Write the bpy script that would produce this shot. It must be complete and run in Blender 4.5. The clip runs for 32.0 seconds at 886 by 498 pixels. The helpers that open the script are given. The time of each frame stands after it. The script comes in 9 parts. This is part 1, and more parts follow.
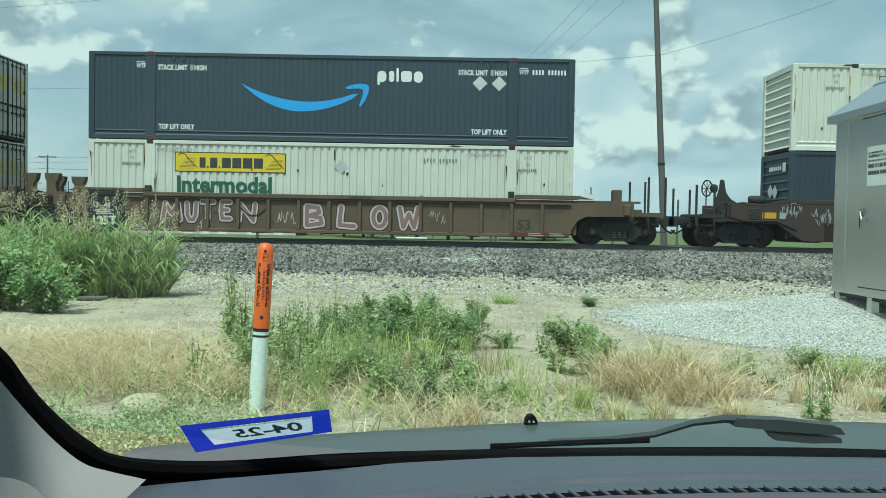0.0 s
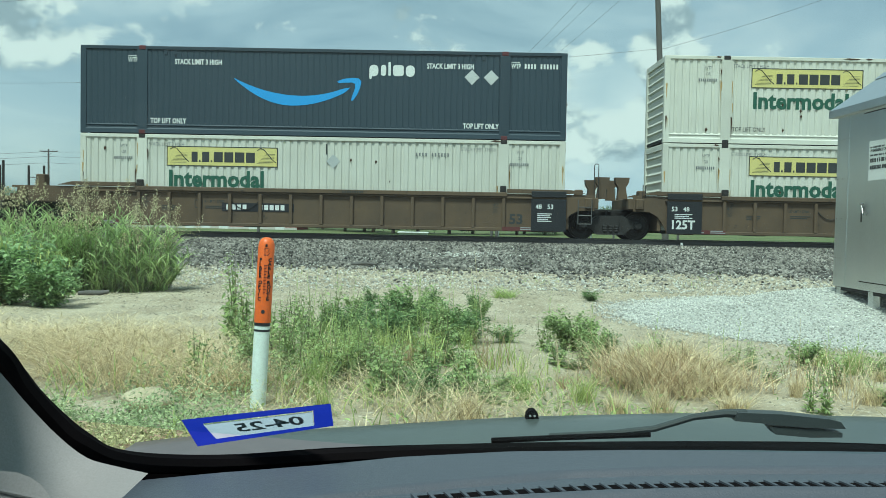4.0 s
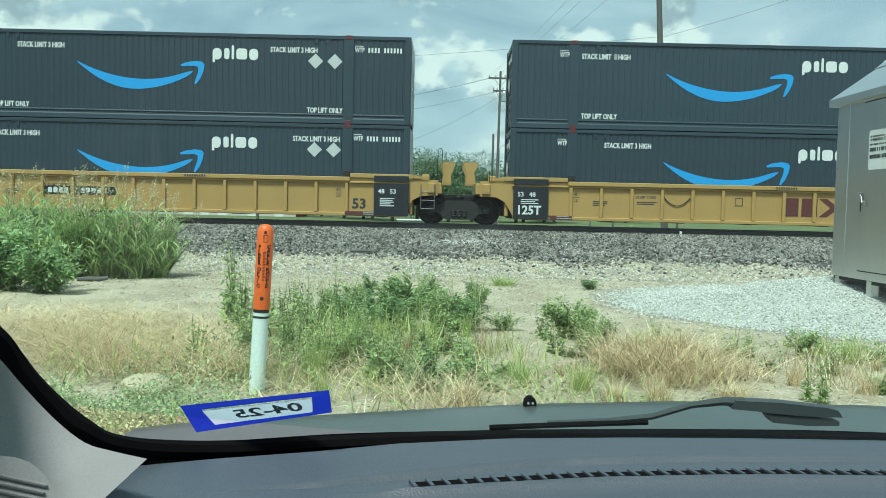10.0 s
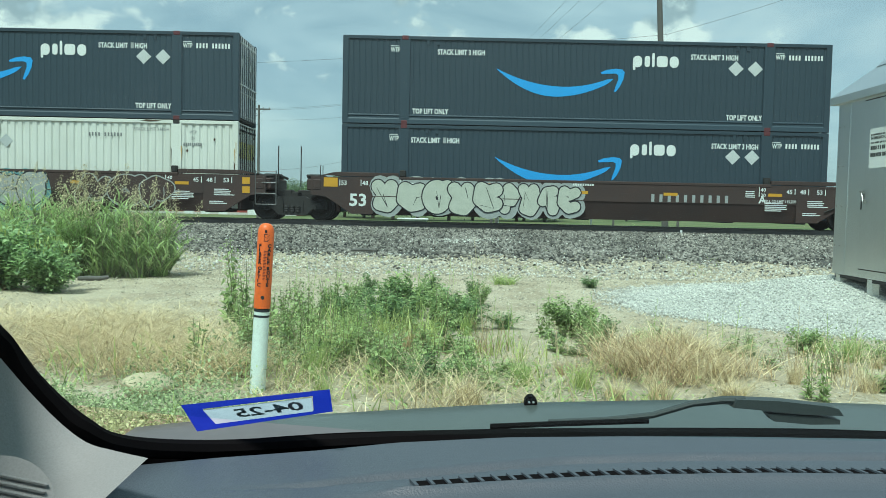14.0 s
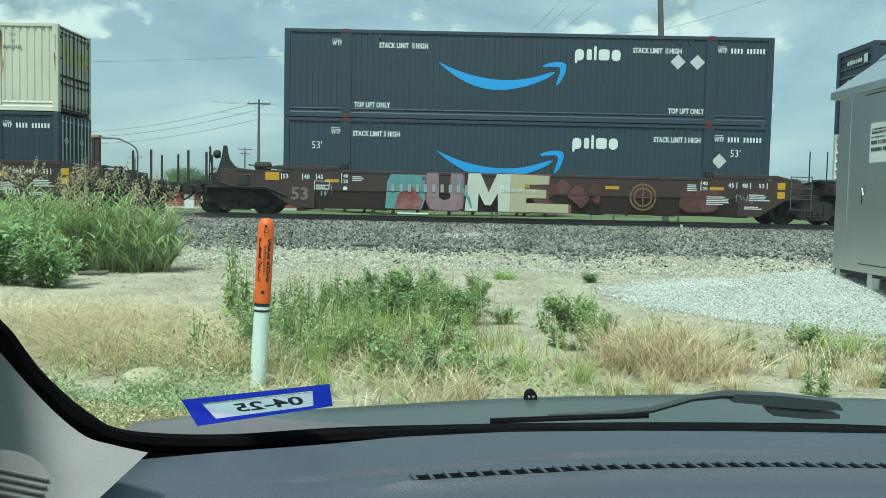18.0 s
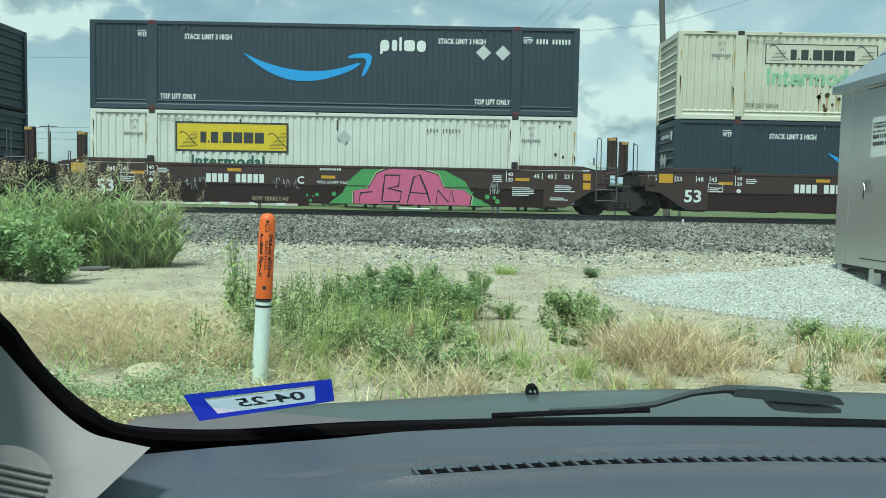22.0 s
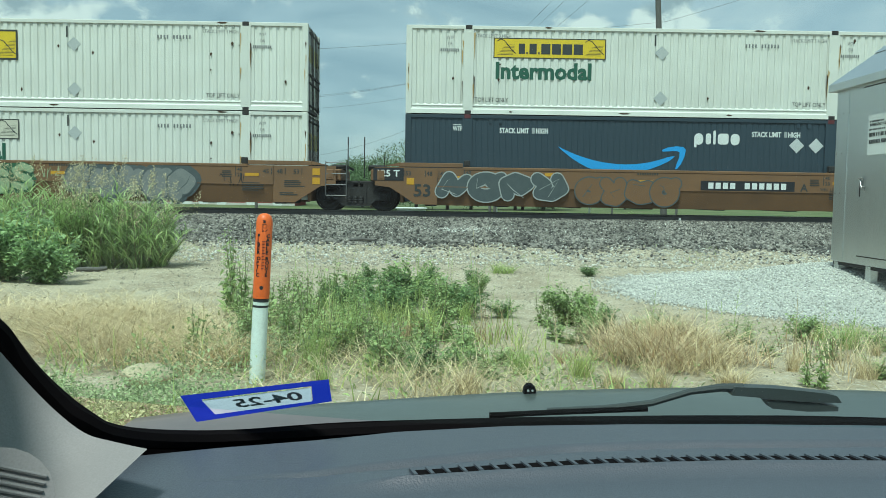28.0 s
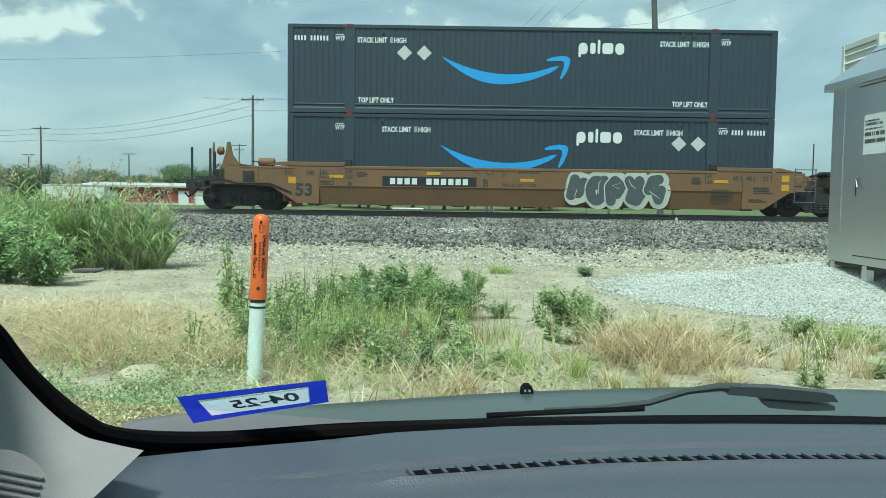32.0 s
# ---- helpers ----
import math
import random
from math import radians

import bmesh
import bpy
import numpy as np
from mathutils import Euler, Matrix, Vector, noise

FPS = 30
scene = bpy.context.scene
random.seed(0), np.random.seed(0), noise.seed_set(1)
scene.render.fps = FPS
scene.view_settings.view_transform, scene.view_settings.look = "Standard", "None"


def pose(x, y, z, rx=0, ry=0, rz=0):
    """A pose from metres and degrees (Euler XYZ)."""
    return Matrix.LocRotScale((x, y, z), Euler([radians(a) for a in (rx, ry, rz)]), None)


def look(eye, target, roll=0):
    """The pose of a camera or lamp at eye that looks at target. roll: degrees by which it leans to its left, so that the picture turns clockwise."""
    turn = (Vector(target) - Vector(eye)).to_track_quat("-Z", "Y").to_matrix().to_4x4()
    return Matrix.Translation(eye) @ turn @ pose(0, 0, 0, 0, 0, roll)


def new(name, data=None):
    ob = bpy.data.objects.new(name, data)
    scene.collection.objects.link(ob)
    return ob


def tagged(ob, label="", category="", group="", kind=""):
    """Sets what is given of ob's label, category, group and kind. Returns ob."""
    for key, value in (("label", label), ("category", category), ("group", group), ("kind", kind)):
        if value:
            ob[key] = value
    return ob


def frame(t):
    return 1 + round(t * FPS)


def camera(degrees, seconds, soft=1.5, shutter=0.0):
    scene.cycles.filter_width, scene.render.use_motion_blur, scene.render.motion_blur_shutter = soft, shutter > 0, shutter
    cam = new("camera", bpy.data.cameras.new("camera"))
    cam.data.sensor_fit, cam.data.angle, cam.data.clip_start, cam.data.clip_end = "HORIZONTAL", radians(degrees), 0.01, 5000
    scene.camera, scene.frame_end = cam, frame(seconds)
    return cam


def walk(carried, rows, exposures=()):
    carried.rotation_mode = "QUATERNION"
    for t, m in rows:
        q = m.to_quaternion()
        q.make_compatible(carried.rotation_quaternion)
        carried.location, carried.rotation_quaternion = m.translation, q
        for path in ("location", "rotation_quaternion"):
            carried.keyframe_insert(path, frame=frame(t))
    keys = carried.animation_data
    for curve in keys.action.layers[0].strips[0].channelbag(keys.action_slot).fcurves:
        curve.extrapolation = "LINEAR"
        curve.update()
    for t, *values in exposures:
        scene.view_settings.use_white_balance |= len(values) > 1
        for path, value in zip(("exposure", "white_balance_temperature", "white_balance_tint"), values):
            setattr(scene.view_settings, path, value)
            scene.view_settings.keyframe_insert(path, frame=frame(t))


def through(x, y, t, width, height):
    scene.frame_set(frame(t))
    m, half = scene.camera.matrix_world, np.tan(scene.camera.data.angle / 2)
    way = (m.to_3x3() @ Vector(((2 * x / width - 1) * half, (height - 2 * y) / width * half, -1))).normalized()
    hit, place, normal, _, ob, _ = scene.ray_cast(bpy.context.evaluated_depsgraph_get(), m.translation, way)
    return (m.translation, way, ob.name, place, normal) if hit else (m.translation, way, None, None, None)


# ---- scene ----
# the phone opens up a little while dark containers fill the view
EXPOSURES = [(0.0, -0.05), (3.0, -0.06), (6.0, 0.02), (9.0, 0.1), (13.0, 0.06), (16.0, 0.06), (19.0, 0.03), (22.5, 0.0), (25.0, 0.07), (27.5, -0.05), (29.3, -0.1), (30.5, -0.02), (32.0, 0.06)]
# Camera: held by hand on the driver's seat. Rows: seconds, eye x, y, z, yaw to the left, pitch, lean to the left.
cam = camera(56.2, 32.0, soft=0.6)
PATH = [
    (0, 0.0000, 0.0001, 1.3499, 0.043, -1.566, 1.028),
    (0.5, 0.0001, 0.0001, 1.3500, 0.020, -1.619, 1.042),
    (1, 0.0001, 0.0001, 1.3501, 0.026, -1.677, 1.042),
    (1.5, 0.0001, 0.0000, 1.3501, 0.049, -1.726, 1.042),
    (2, 0.0001, -0.0001, 1.3500, 0.073, -1.774, 1.021),
    (2.5, 0.0001, -0.0002, 1.3500, 0.098, -1.822, 1.025),
    (3, 0.0000, -0.0003, 1.3500, 0.111, -1.854, 1.036),
    (3.5, -0.0001, -0.0003, 1.3500, 0.112, -1.885, 1.021),
    (5.5, -0.0000, -0.0007, 1.3499, 0.075, -2.312, 1.167),
    (6, -0.0000, -0.0004, 1.3498, 0.047, -2.437, 1.217),
    (6.5, 0.0000, -0.0002, 1.3498, 0.039, -2.527, 1.233),
    (7, 0.0001, -0.0001, 1.3498, 0.037, -2.602, 1.256),
    (7.5, 0.0001, -0.0001, 1.3498, 0.032, -2.662, 1.259),
    (8, 0.0001, -0.0001, 1.3498, 0.008, -2.706, 1.264),
    (8.5, 0.0000, -0.0001, 1.3498, 0.002, -2.736, 1.280),
    (9, 0.0000, -0.0000, 1.3498, 0.000, -2.765, 1.259),
    (9.5, 0.0000, 0.0000, 1.3498, 0.005, -2.783, 1.262),
    (10, 0.0000, 0.0002, 1.3497, 0.027, -2.805, 1.273),
    (10.5, -0.0000, 0.0004, 1.3496, 0.030, -2.827, 1.249),
    (11, -0.0001, 0.0007, 1.3496, 0.033, -2.856, 1.282),
    (11.5, -0.0001, 0.0009, 1.3496, 0.041, -2.893, 1.282),
    (12, -0.0001, 0.0010, 1.3496, 0.048, -2.902, 1.262),
    (12.5, -0.0001, 0.0009, 1.3497, 0.058, -2.912, 1.273),
    (13, -0.0001, 0.0007, 1.3497, 0.060, -2.913, 1.272),
    (13.5, -0.0000, 0.0004, 1.3498, 0.060, -2.901, 1.246),
    (14, 0.0001, 0.0002, 1.3499, 0.067, -2.888, 1.201),
    (14.5, 0.0002, 0.0001, 1.3499, 0.068, -2.874, 1.172),
    (16.5, 0.0003, 0.0001, 1.3499, -0.026, -3.181, 1.216),
    (17, 0.0003, 0.0002, 1.3499, -0.008, -3.189, 1.195),
    (17.5, 0.0004, 0.0003, 1.3499, 0.035, -3.207, 1.172),
    (18, 0.0004, 0.0005, 1.3499, 0.074, -3.252, 1.192),
    (18.5, 0.0004, 0.0006, 1.3499, 0.089, -3.336, 1.211),
    (19, 0.0004, 0.0006, 1.3498, 0.101, -3.431, 1.221),
    (19.5, 0.0004, 0.0006, 1.3498, 0.115, -3.503, 1.183),
    (20, 0.0004, 0.0005, 1.3498, 0.129, -3.537, 1.186),
    (20.5, 0.0003, 0.0006, 1.3497, 0.154, -3.553, 1.156),
    (21, 0.0003, 0.0006, 1.3497, 0.164, -3.560, 1.132),
    (21.5, 0.0003, 0.0005, 1.3497, 0.163, -3.580, 1.139),
    (22, 0.0003, 0.0004, 1.3498, 0.155, -3.593, 1.106),
    (22.5, 0.0004, 0.0004, 1.3499, 0.150, -3.608, 1.103),
    (23, 0.0005, 0.0004, 1.3500, 0.143, -3.605, 1.083),
    (23.5, 0.0005, 0.0004, 1.3501, 0.149, -3.606, 1.081),
    (24, 0.0005, 0.0005, 1.3501, 0.151, -3.614, 1.092),
    (24.5, 0.0005, 0.0007, 1.3501, 0.151, -3.614, 1.070),
    (25, 0.0004, 0.0011, 1.3500, 0.149, -3.642, 1.026),
    (25.5, 0.0004, 0.0015, 1.3499, 0.147, -3.647, 1.016),
    (27.5, 0.0004, 0.0013, 1.3501, 0.038, -3.625, 0.934),
    (28, 0.0006, 0.0012, 1.3501, -0.035, -3.636, 0.907),
    (28.5, 0.0007, 0.0012, 1.3500, -0.125, -3.684, 0.901),
    (29, 0.0008, 0.0013, 1.3500, -0.203, -3.721, 0.877),
    (29.5, 0.0008, 0.0013, 1.3500, -0.257, -3.711, 0.860),
    (30, 0.0008, 0.0013, 1.3499, -0.283, -3.664, 0.846),
    (30.5, 0.0008, 0.0013, 1.3499, -0.264, -3.601, 0.815),
    (31, 0.0008, 0.0013, 1.3499, -0.247, -3.554, 0.795),
    (31.5, 0.0008, 0.0013, 1.3499, -0.240, -3.556, 0.785),
    (32, 0.0008, 0.0015, 1.3500, -0.249, -3.605, 0.783),
]


def held(x, y, z, yaw, pitch, lean):
    return Matrix.Translation((x, y, z)) @ Euler((radians(90 + pitch), 0, radians(yaw))).to_matrix().to_4x4() @ pose(0, 0, 0, 0, 0, lean)


walk(cam, [(t, held(*row)) for t, *row in PATH], exposures=EXPOSURES)

# ---- sky, sun ----
SUN_ELEVATION, SUN_ROTATION = radians(62), radians(200)


def clouded_sky():
    world = bpy.data.worlds.new("sky")
    scene.world = world
    world.use_nodes = True
    nt = world.node_tree
    nt.nodes.clear()
    N, L = nt.nodes.new, nt.links.new
    out, bg = N("ShaderNodeOutputWorld"), N("ShaderNodeBackground")
    sky = N("ShaderNodeTexSky")
    sky.sky_type = "NISHITA"
    sky.sun_disc = False
    sky.sun_elevation, sky.sun_rotation = SUN_ELEVATION, SUN_ROTATION
    sky.air_density, sky.dust_density, sky.ozone_density = 1.0, 1.5, 1.0
    geo = N("ShaderNodeTexCoord")
    # clouds live on a flat layer above: the direction divided by its height
    sep = N("ShaderNodeSeparateXYZ")
    L(geo.outputs["Generated"], sep.inputs[0])

    def math_node(op, a, b=None, clamp=False):
        n = N("ShaderNodeMath")
        n.operation, n.use_clamp = op, clamp
        for i, v in enumerate((a, b)):
            if v is None:
                continue
            if isinstance(v, (int, float)):
                n.inputs[i].default_value = v
            else:
                L(v, n.inputs[i])
        return n.outputs[0]

    def noise_node(vec, scale, detail, rough, distortion=0.0):
        n = N("ShaderNodeTexNoise")
        n.inputs["Scale"].default_value = scale
        n.inputs["Detail"].default_value = detail
        n.inputs["Roughness"].default_value = rough
        n.inputs["Distortion"].default_value = distortion
        L(vec, n.inputs["Vector"])
        return n.outputs["Fac"]

    def ramp(fac, stops):
        n = N("ShaderNodeValToRGB")
        cr = n.color_ramp
        while len(cr.elements) < len(stops):
            cr.elements.new(0.5)
        for e, (p, c) in zip(cr.elements, stops):
            e.position, e.color = p, (*c, 1)
        L(fac, n.inputs[0])
        return n.outputs[0]

    def vec_math(op, a, b):
        n = N("ShaderNodeVectorMath")
        n.operation = op
        for i, v in enumerate((a, b)):
            if isinstance(v, tuple):
                n.inputs[i].default_value = v
            else:
                L(v, n.inputs[i])
        return n.outputs["Value"] if op in ("DISTANCE", "DOT_PRODUCT") else n.outputs[0]

    def mixed(fac, a, b):
        n = N("ShaderNodeMix")
        n.data_type = "RGBA"
        for i, v in ((0, fac), (6, a), (7, b)):
            if isinstance(v, tuple):
                n.inputs[i].default_value = (*v, 1)
            else:
                L(v, n.inputs[i])
        return n.outputs[2]
    stretch = N("ShaderNodeMapping")
    stretch.inputs["Scale"].default_value = (1.0, 1.0, 1.5)
    stretch.inputs["Location"].default_value = (0.35, 0.2, 0.1)
    L(geo.outputs["Generated"], stretch.inputs[0])
    where = stretch.outputs[0]
    above = vec_math("ADD", where, (0.0, 0.0, 0.045))

    def heaps(vec):
        big = noise_node(vec, 5.2, 2.0, 0.45)
        fine = noise_node(vec, 14.0, 7.0, 0.6, 0.15)
        return math_node("ADD", math_node("MULTIPLY", big, 0.56), math_node("MULTIPLY", fine, 0.44))
    here, over = heaps(where), heaps(above)
    # the heaped clouds stand where the day had them, and by chance elsewhere
    lift = None
    for x, y, z, r, w in CLOUD_PLACES:
        d = vec_math("DISTANCE", geo.outputs["Generated"], (x, y, z))
        n = N("ShaderNodeMapRange")
        n.interpolation_type = "SMOOTHSTEP"
        n.inputs[1].default_value, n.inputs[2].default_value, n.inputs[3].default_value, n.inputs[4].default_value = 0.0, r * 1.5, w, 0.0
        L(d, n.inputs[0])
        lift = n.outputs[0] if lift is None else math_node("MAXIMUM", lift, n.outputs[0])
    cover = ramp(math_node("ADD", here, lift), [(0.585, (0, 0, 0)), (0.635, (1, 1, 1))])
    lit = math_node("ADD", math_node("MULTIPLY", math_node("SUBTRACT", here, over), 9.5), 0.52, True)
    puff = ramp(lit, [(0.12, (0.43, 0.51, 0.57)), (0.5, (0.61, 0.68, 0.72)), (0.93, (0.92, 0.94, 0.93))])
    # a thin grey-blue veil behind them
    layers = N("ShaderNodeMapping")
    layers.inputs["Scale"].default_value = (1.0, 1.0, 2.6)
    layers.inputs["Location"].default_value = (0.9, 0.0, 0.35)
    L(geo.outputs["Generated"], layers.inputs[0])
    veil = ramp(noise_node(layers.outputs[0], 3.2, 6.0, 0.58, 0.5), [(0.32, (0.39, 0.51, 0.61)), (0.5, (0.59, 0.70, 0.78)), (0.66, (0.84, 0.89, 0.92))])
    veil_cover = ramp(noise_node(where, 1.9, 4.0, 0.5), [(0.35, (0.55, 0.55, 0.55)), (0.6, (1, 1, 1))])

    def gained(c):
        n = N("ShaderNodeMix")
        n.data_type, n.blend_type = "RGBA", "MULTIPLY"
        n.inputs[0].default_value = 1.0
        L(c, n.inputs[6])
        n.inputs[7].default_value = (CLOUD, CLOUD, CLOUD, 1)
        return n.outputs[2]
    back = mixed(veil_cover, sky.outputs[0], gained(veil))
    final = mixed(cover, back, gained(puff))
    L(final, bg.inputs[0])
    bg.inputs[1].default_value = 0.11
    L(bg.outputs[0], out.inputs[0])


CLOUD = 9.0
CLOUD_PLACES = [(-0.026, 0.976, 0.216, 0.068, 0.18), (-0.055, 0.970, 0.237, 0.034, 0.18), (-0.056, 0.979, 0.194, 0.044, 0.13), (0.038, 0.985, 0.169, 0.044, 0.11), (0.117, 0.979, 0.166, 0.048, 0.13), (0.142, 0.967, 0.211, 0.044, 0.12), (0.169, 0.966, 0.195, 0.039, 0.18), (0.237, 0.952, 0.193, 0.058, 0.17), (0.254, 0.940, 0.229, 0.034, 0.18), (0.227, 0.963, 0.146, 0.063, 0.09), (0.329, 0.936, 0.125, 0.040, 0.18), (0.184, 0.977, 0.107, 0.044, 0.15), (0.151, 0.981, 0.120, 0.039, 0.12), (-0.442, 0.873, 0.207, 0.087, 0.17), (-0.439, 0.890, 0.120, 0.034, 0.11)]
clouded_sky()
sun = new("sun", bpy.data.lights.new("sun", "SUN"))
sun.data.energy, sun.data.angle, sun.data.color = 4.6, radians(10.0), (1.0, 0.96, 0.9)
sun.matrix_world = look((0, 0, 60), Vector((0, 0, 60)) - Vector((math.sin(SUN_ROTATION) * math.cos(SUN_ELEVATION), math.cos(SUN_ROTATION) * math.cos(SUN_ELEVATION), math.sin(SUN_ELEVATION))))

# ---- materials ----
def nodes_of(name):
    m = bpy.data.materials.new(name)
    m.use_nodes = True
    nt = m.node_tree
    return m, nt, nt.nodes["Principled BSDF"]


def stained(name, base, second=None, rough=0.6, metal=0.0, grain=40.0, stain=1.2, amount=0.35, bump=0.15, bump_scale=None, vary=0.0, dirt=None, dirt_at=0.62, island=False, streak=0.0, gloss=0.5):
    """A painted, cast or earthy surface: two colours mixed by coarse stains, fine grain in tone and relief."""
    m, nt, b = nodes_of(name)
    N, L = nt.nodes.new, nt.links.new
    tc = N("ShaderNodeTexCoord")
    vec = tc.outputs["Object"]
    if second is None:
        second = tuple(c * 0.75 for c in base)
    n1, n2 = N("ShaderNodeTexNoise"), N("ShaderNodeTexNoise")
    n1.inputs["Scale"].default_value, n1.inputs["Detail"].default_value, n1.inputs["Roughness"].default_value = stain, 6, 0.62
    n2.inputs["Scale"].default_value, n2.inputs["Detail"].default_value = grain, 4
    if streak:
        mp = N("ShaderNodeMapping")
        mp.inputs["Scale"].default_value = (1, 1, streak)
        L(vec, mp.inputs[0])
        L(mp.outputs[0], n1.inputs["Vector"])
    else:
        L(vec, n1.inputs["Vector"])
    L(vec, n2.inputs["Vector"])
    r1 = N("ShaderNodeValToRGB")
    r1.color_ramp.elements[0].position, r1.color_ramp.elements[1].position = 0.38, 0.66
    L(n1.outputs["Fac"], r1.inputs[0])
    f1 = N("ShaderNodeMath")
    f1.operation = "MULTIPLY"
    f1.inputs[1].default_value = amount
    L(r1.outputs[0], f1.inputs[0])
    mix = N("ShaderNodeMix")
    mix.data_type = "RGBA"
    mix.inputs[6].default_value, mix.inputs[7].default_value = (*base, 1), (*second, 1)
    L(f1.outputs[0], mix.inputs[0])
    col = mix.outputs[2]
    if dirt is not None:
        n3 = N("ShaderNodeTexNoise")
        n3.inputs["Scale"].default_value, n3.inputs["Detail"].default_value, n3.inputs["Roughness"].default_value = stain * 3.3, 9, 0.7
        L(vec, n3.inputs["Vector"])
        r3 = N("ShaderNodeValToRGB")
        r3.color_ramp.elements[0].position, r3.color_ramp.elements[1].position = dirt_at, dirt_at + 0.08
        L(n3.outputs["Fac"], r3.inputs[0])
        mix3 = N("ShaderNodeMix")
        mix3.data_type = "RGBA"
        L(r3.outputs[0], mix3.inputs[0])
        L(col, mix3.inputs[6])
        mix3.inputs[7].default_value = (*dirt, 1)
        col = mix3.outputs[2]
    hsv = N("ShaderNodeHueSaturation")
    mr = N("ShaderNodeMapRange")
    mr.inputs[3].default_value, mr.inputs[4].default_value = 0.82, 1.18
    L(n2.outputs["Fac"], mr.inputs[0])
    val = mr.outputs[0]
    if vary:
        src = N("ShaderNodeNewGeometry").outputs["Random Per Island"] if island else N("ShaderNodeObjectInfo").outputs["Random"]
        mv = N("ShaderNodeMapRange")
        mv.inputs[3].default_value, mv.inputs[4].default_value = 1 - vary, 1 + vary
        L(src, mv.inputs[0])
        mm = N("ShaderNodeMath")
        mm.operation = "MULTIPLY"
        L(val, mm.inputs[0])
        L(mv.outputs[0], mm.inputs[1])
        val = mm.outputs[0]
    L(val, hsv.inputs["Value"])
    L(col, hsv.inputs["Color"])
    L(hsv.outputs[0], b.inputs["Base Color"])
    b.inputs["Roughness"].default_value = rough
    b.inputs["Metallic"].default_value = metal
    b.inputs["Specular IOR Level"].default_value = gloss
    if bump:
        bp = N("ShaderNodeBump")
        bp.inputs["Strength"].default_value, bp.inputs["Distance"].default_value = bump, 0.02
        if bump_scale:
            n4 = N("ShaderNodeTexNoise")
            n4.inputs["Scale"].default_value, n4.inputs["Detail"].default_value = bump_scale, 5
            L(vec, n4.inputs["Vector"])
            L(n4.outputs["Fac"], bp.inputs["Height"])
        else:
            L(n2.outputs["Fac"], bp.inputs["Height"])
        L(bp.outputs[0], b.inputs["Normal"])
    return m


M = {}
M["navy"] = stained("container_navy", (0.022, 0.043, 0.061), (0.029, 0.051, 0.069), rough=0.5, stain=0.7, bump=0.05, vary=0.12, dirt=(0.045, 0.055, 0.055), dirt_at=0.68)
M["old_cream"] = stained("weathered_container_cream", (0.6, 0.58, 0.485), (0.5, 0.475, 0.38), rough=0.55, amount=0.7, stain=0.8, bump=0.05, dirt=(0.33, 0.3, 0.22), dirt_at=0.68)
M["cream"] = stained("container_off_white", (0.62, 0.625, 0.56), (0.53, 0.525, 0.46), rough=0.55, amount=0.7, stain=0.8, bump=0.05, vary=0.07, dirt=(0.33, 0.3, 0.24), dirt_at=0.7)
M["white"] = stained("container_white", (0.68, 0.695, 0.645), (0.58, 0.585, 0.53), rough=0.5, amount=0.6, stain=0.8, bump=0.05, vary=0.05, dirt=(0.4, 0.39, 0.35), dirt_at=0.74)
M["yellow_car"] = stained("yellow_steel", (0.45, 0.275, 0.09), (0.35, 0.215, 0.08), rough=0.6, stain=0.8, bump=0.06, dirt=(0.1, 0.06, 0.035), dirt_at=0.66)
M["brown_car"] = stained("grimy_brown_steel", (0.122, 0.08, 0.047), (0.082, 0.056, 0.037), rough=0.75, stain=0.9, amount=0.8, bump=0.08, dirt=(0.05, 0.035, 0.025), dirt_at=0.6)
M["red_car"] = stained("oxide_red_steel", (0.048, 0.023, 0.02), (0.034, 0.019, 0.017), rough=0.65, stain=0.8, amount=0.6, bump=0.06, dirt=(0.03, 0.02, 0.018), dirt_at=0.66)
M["rust_car"] = stained("dull_red_brown_steel", (0.052, 0.027, 0.022), (0.034, 0.022, 0.02), rough=0.72, stain=0.9, amount=0.7, bump=0.06, dirt=(0.03, 0.022, 0.02), dirt_at=0.62)
M["tan_car"] = stained("faded_orange_brown_steel", (0.2, 0.1, 0.044), (0.145, 0.078, 0.04), rough=0.7, stain=0.9, amount=0.7, bump=0.06, dirt=(0.07, 0.045, 0.03), dirt_at=0.66)
M["iron"] = stained("dark_greasy_iron", (0.02, 0.019, 0.018), (0.035, 0.03, 0.026), rough=0.75, stain=6, bump=0.2)
M["wheel"] = stained("wheel_steel", (0.03, 0.026, 0.023), (0.05, 0.04, 0.033), rough=0.6, stain=5, metal=0.2)
M["rail"] = stained("rusty_rail_steel", (0.16, 0.145, 0.14), (0.1, 0.085, 0.08), rough=0.5, metal=0.3, stain=3)
M["railhead"] = stained("worn_rail_head", (0.35, 0.34, 0.33), (0.25, 0.24, 0.23), rough=0.3, metal=0.9, stain=3)
M["rod_dark"] = stained("worn_grey_steel", (0.12, 0.12, 0.12), (0.07, 0.065, 0.06), rough=0.5, metal=0.3, stain=6)
M["tie"] = stained("weathered_timber", (0.09, 0.075, 0.06), (0.05, 0.042, 0.035), rough=0.9, stain=5)
M["black"] = stained("black_paint", (0.014, 0.016, 0.02), rough=0.5, stain=3, bump=0.04)
M["blue"] = stained("bright_blue_print", (0.010, 0.32, 0.74), (0.015, 0.29, 0.66), rough=0.5, stain=2, bump=0.03)
M["print"] = stained("white_print", (0.72, 0.74, 0.73), (0.6, 0.62, 0.61), rough=0.5, stain=4, bump=0.02)
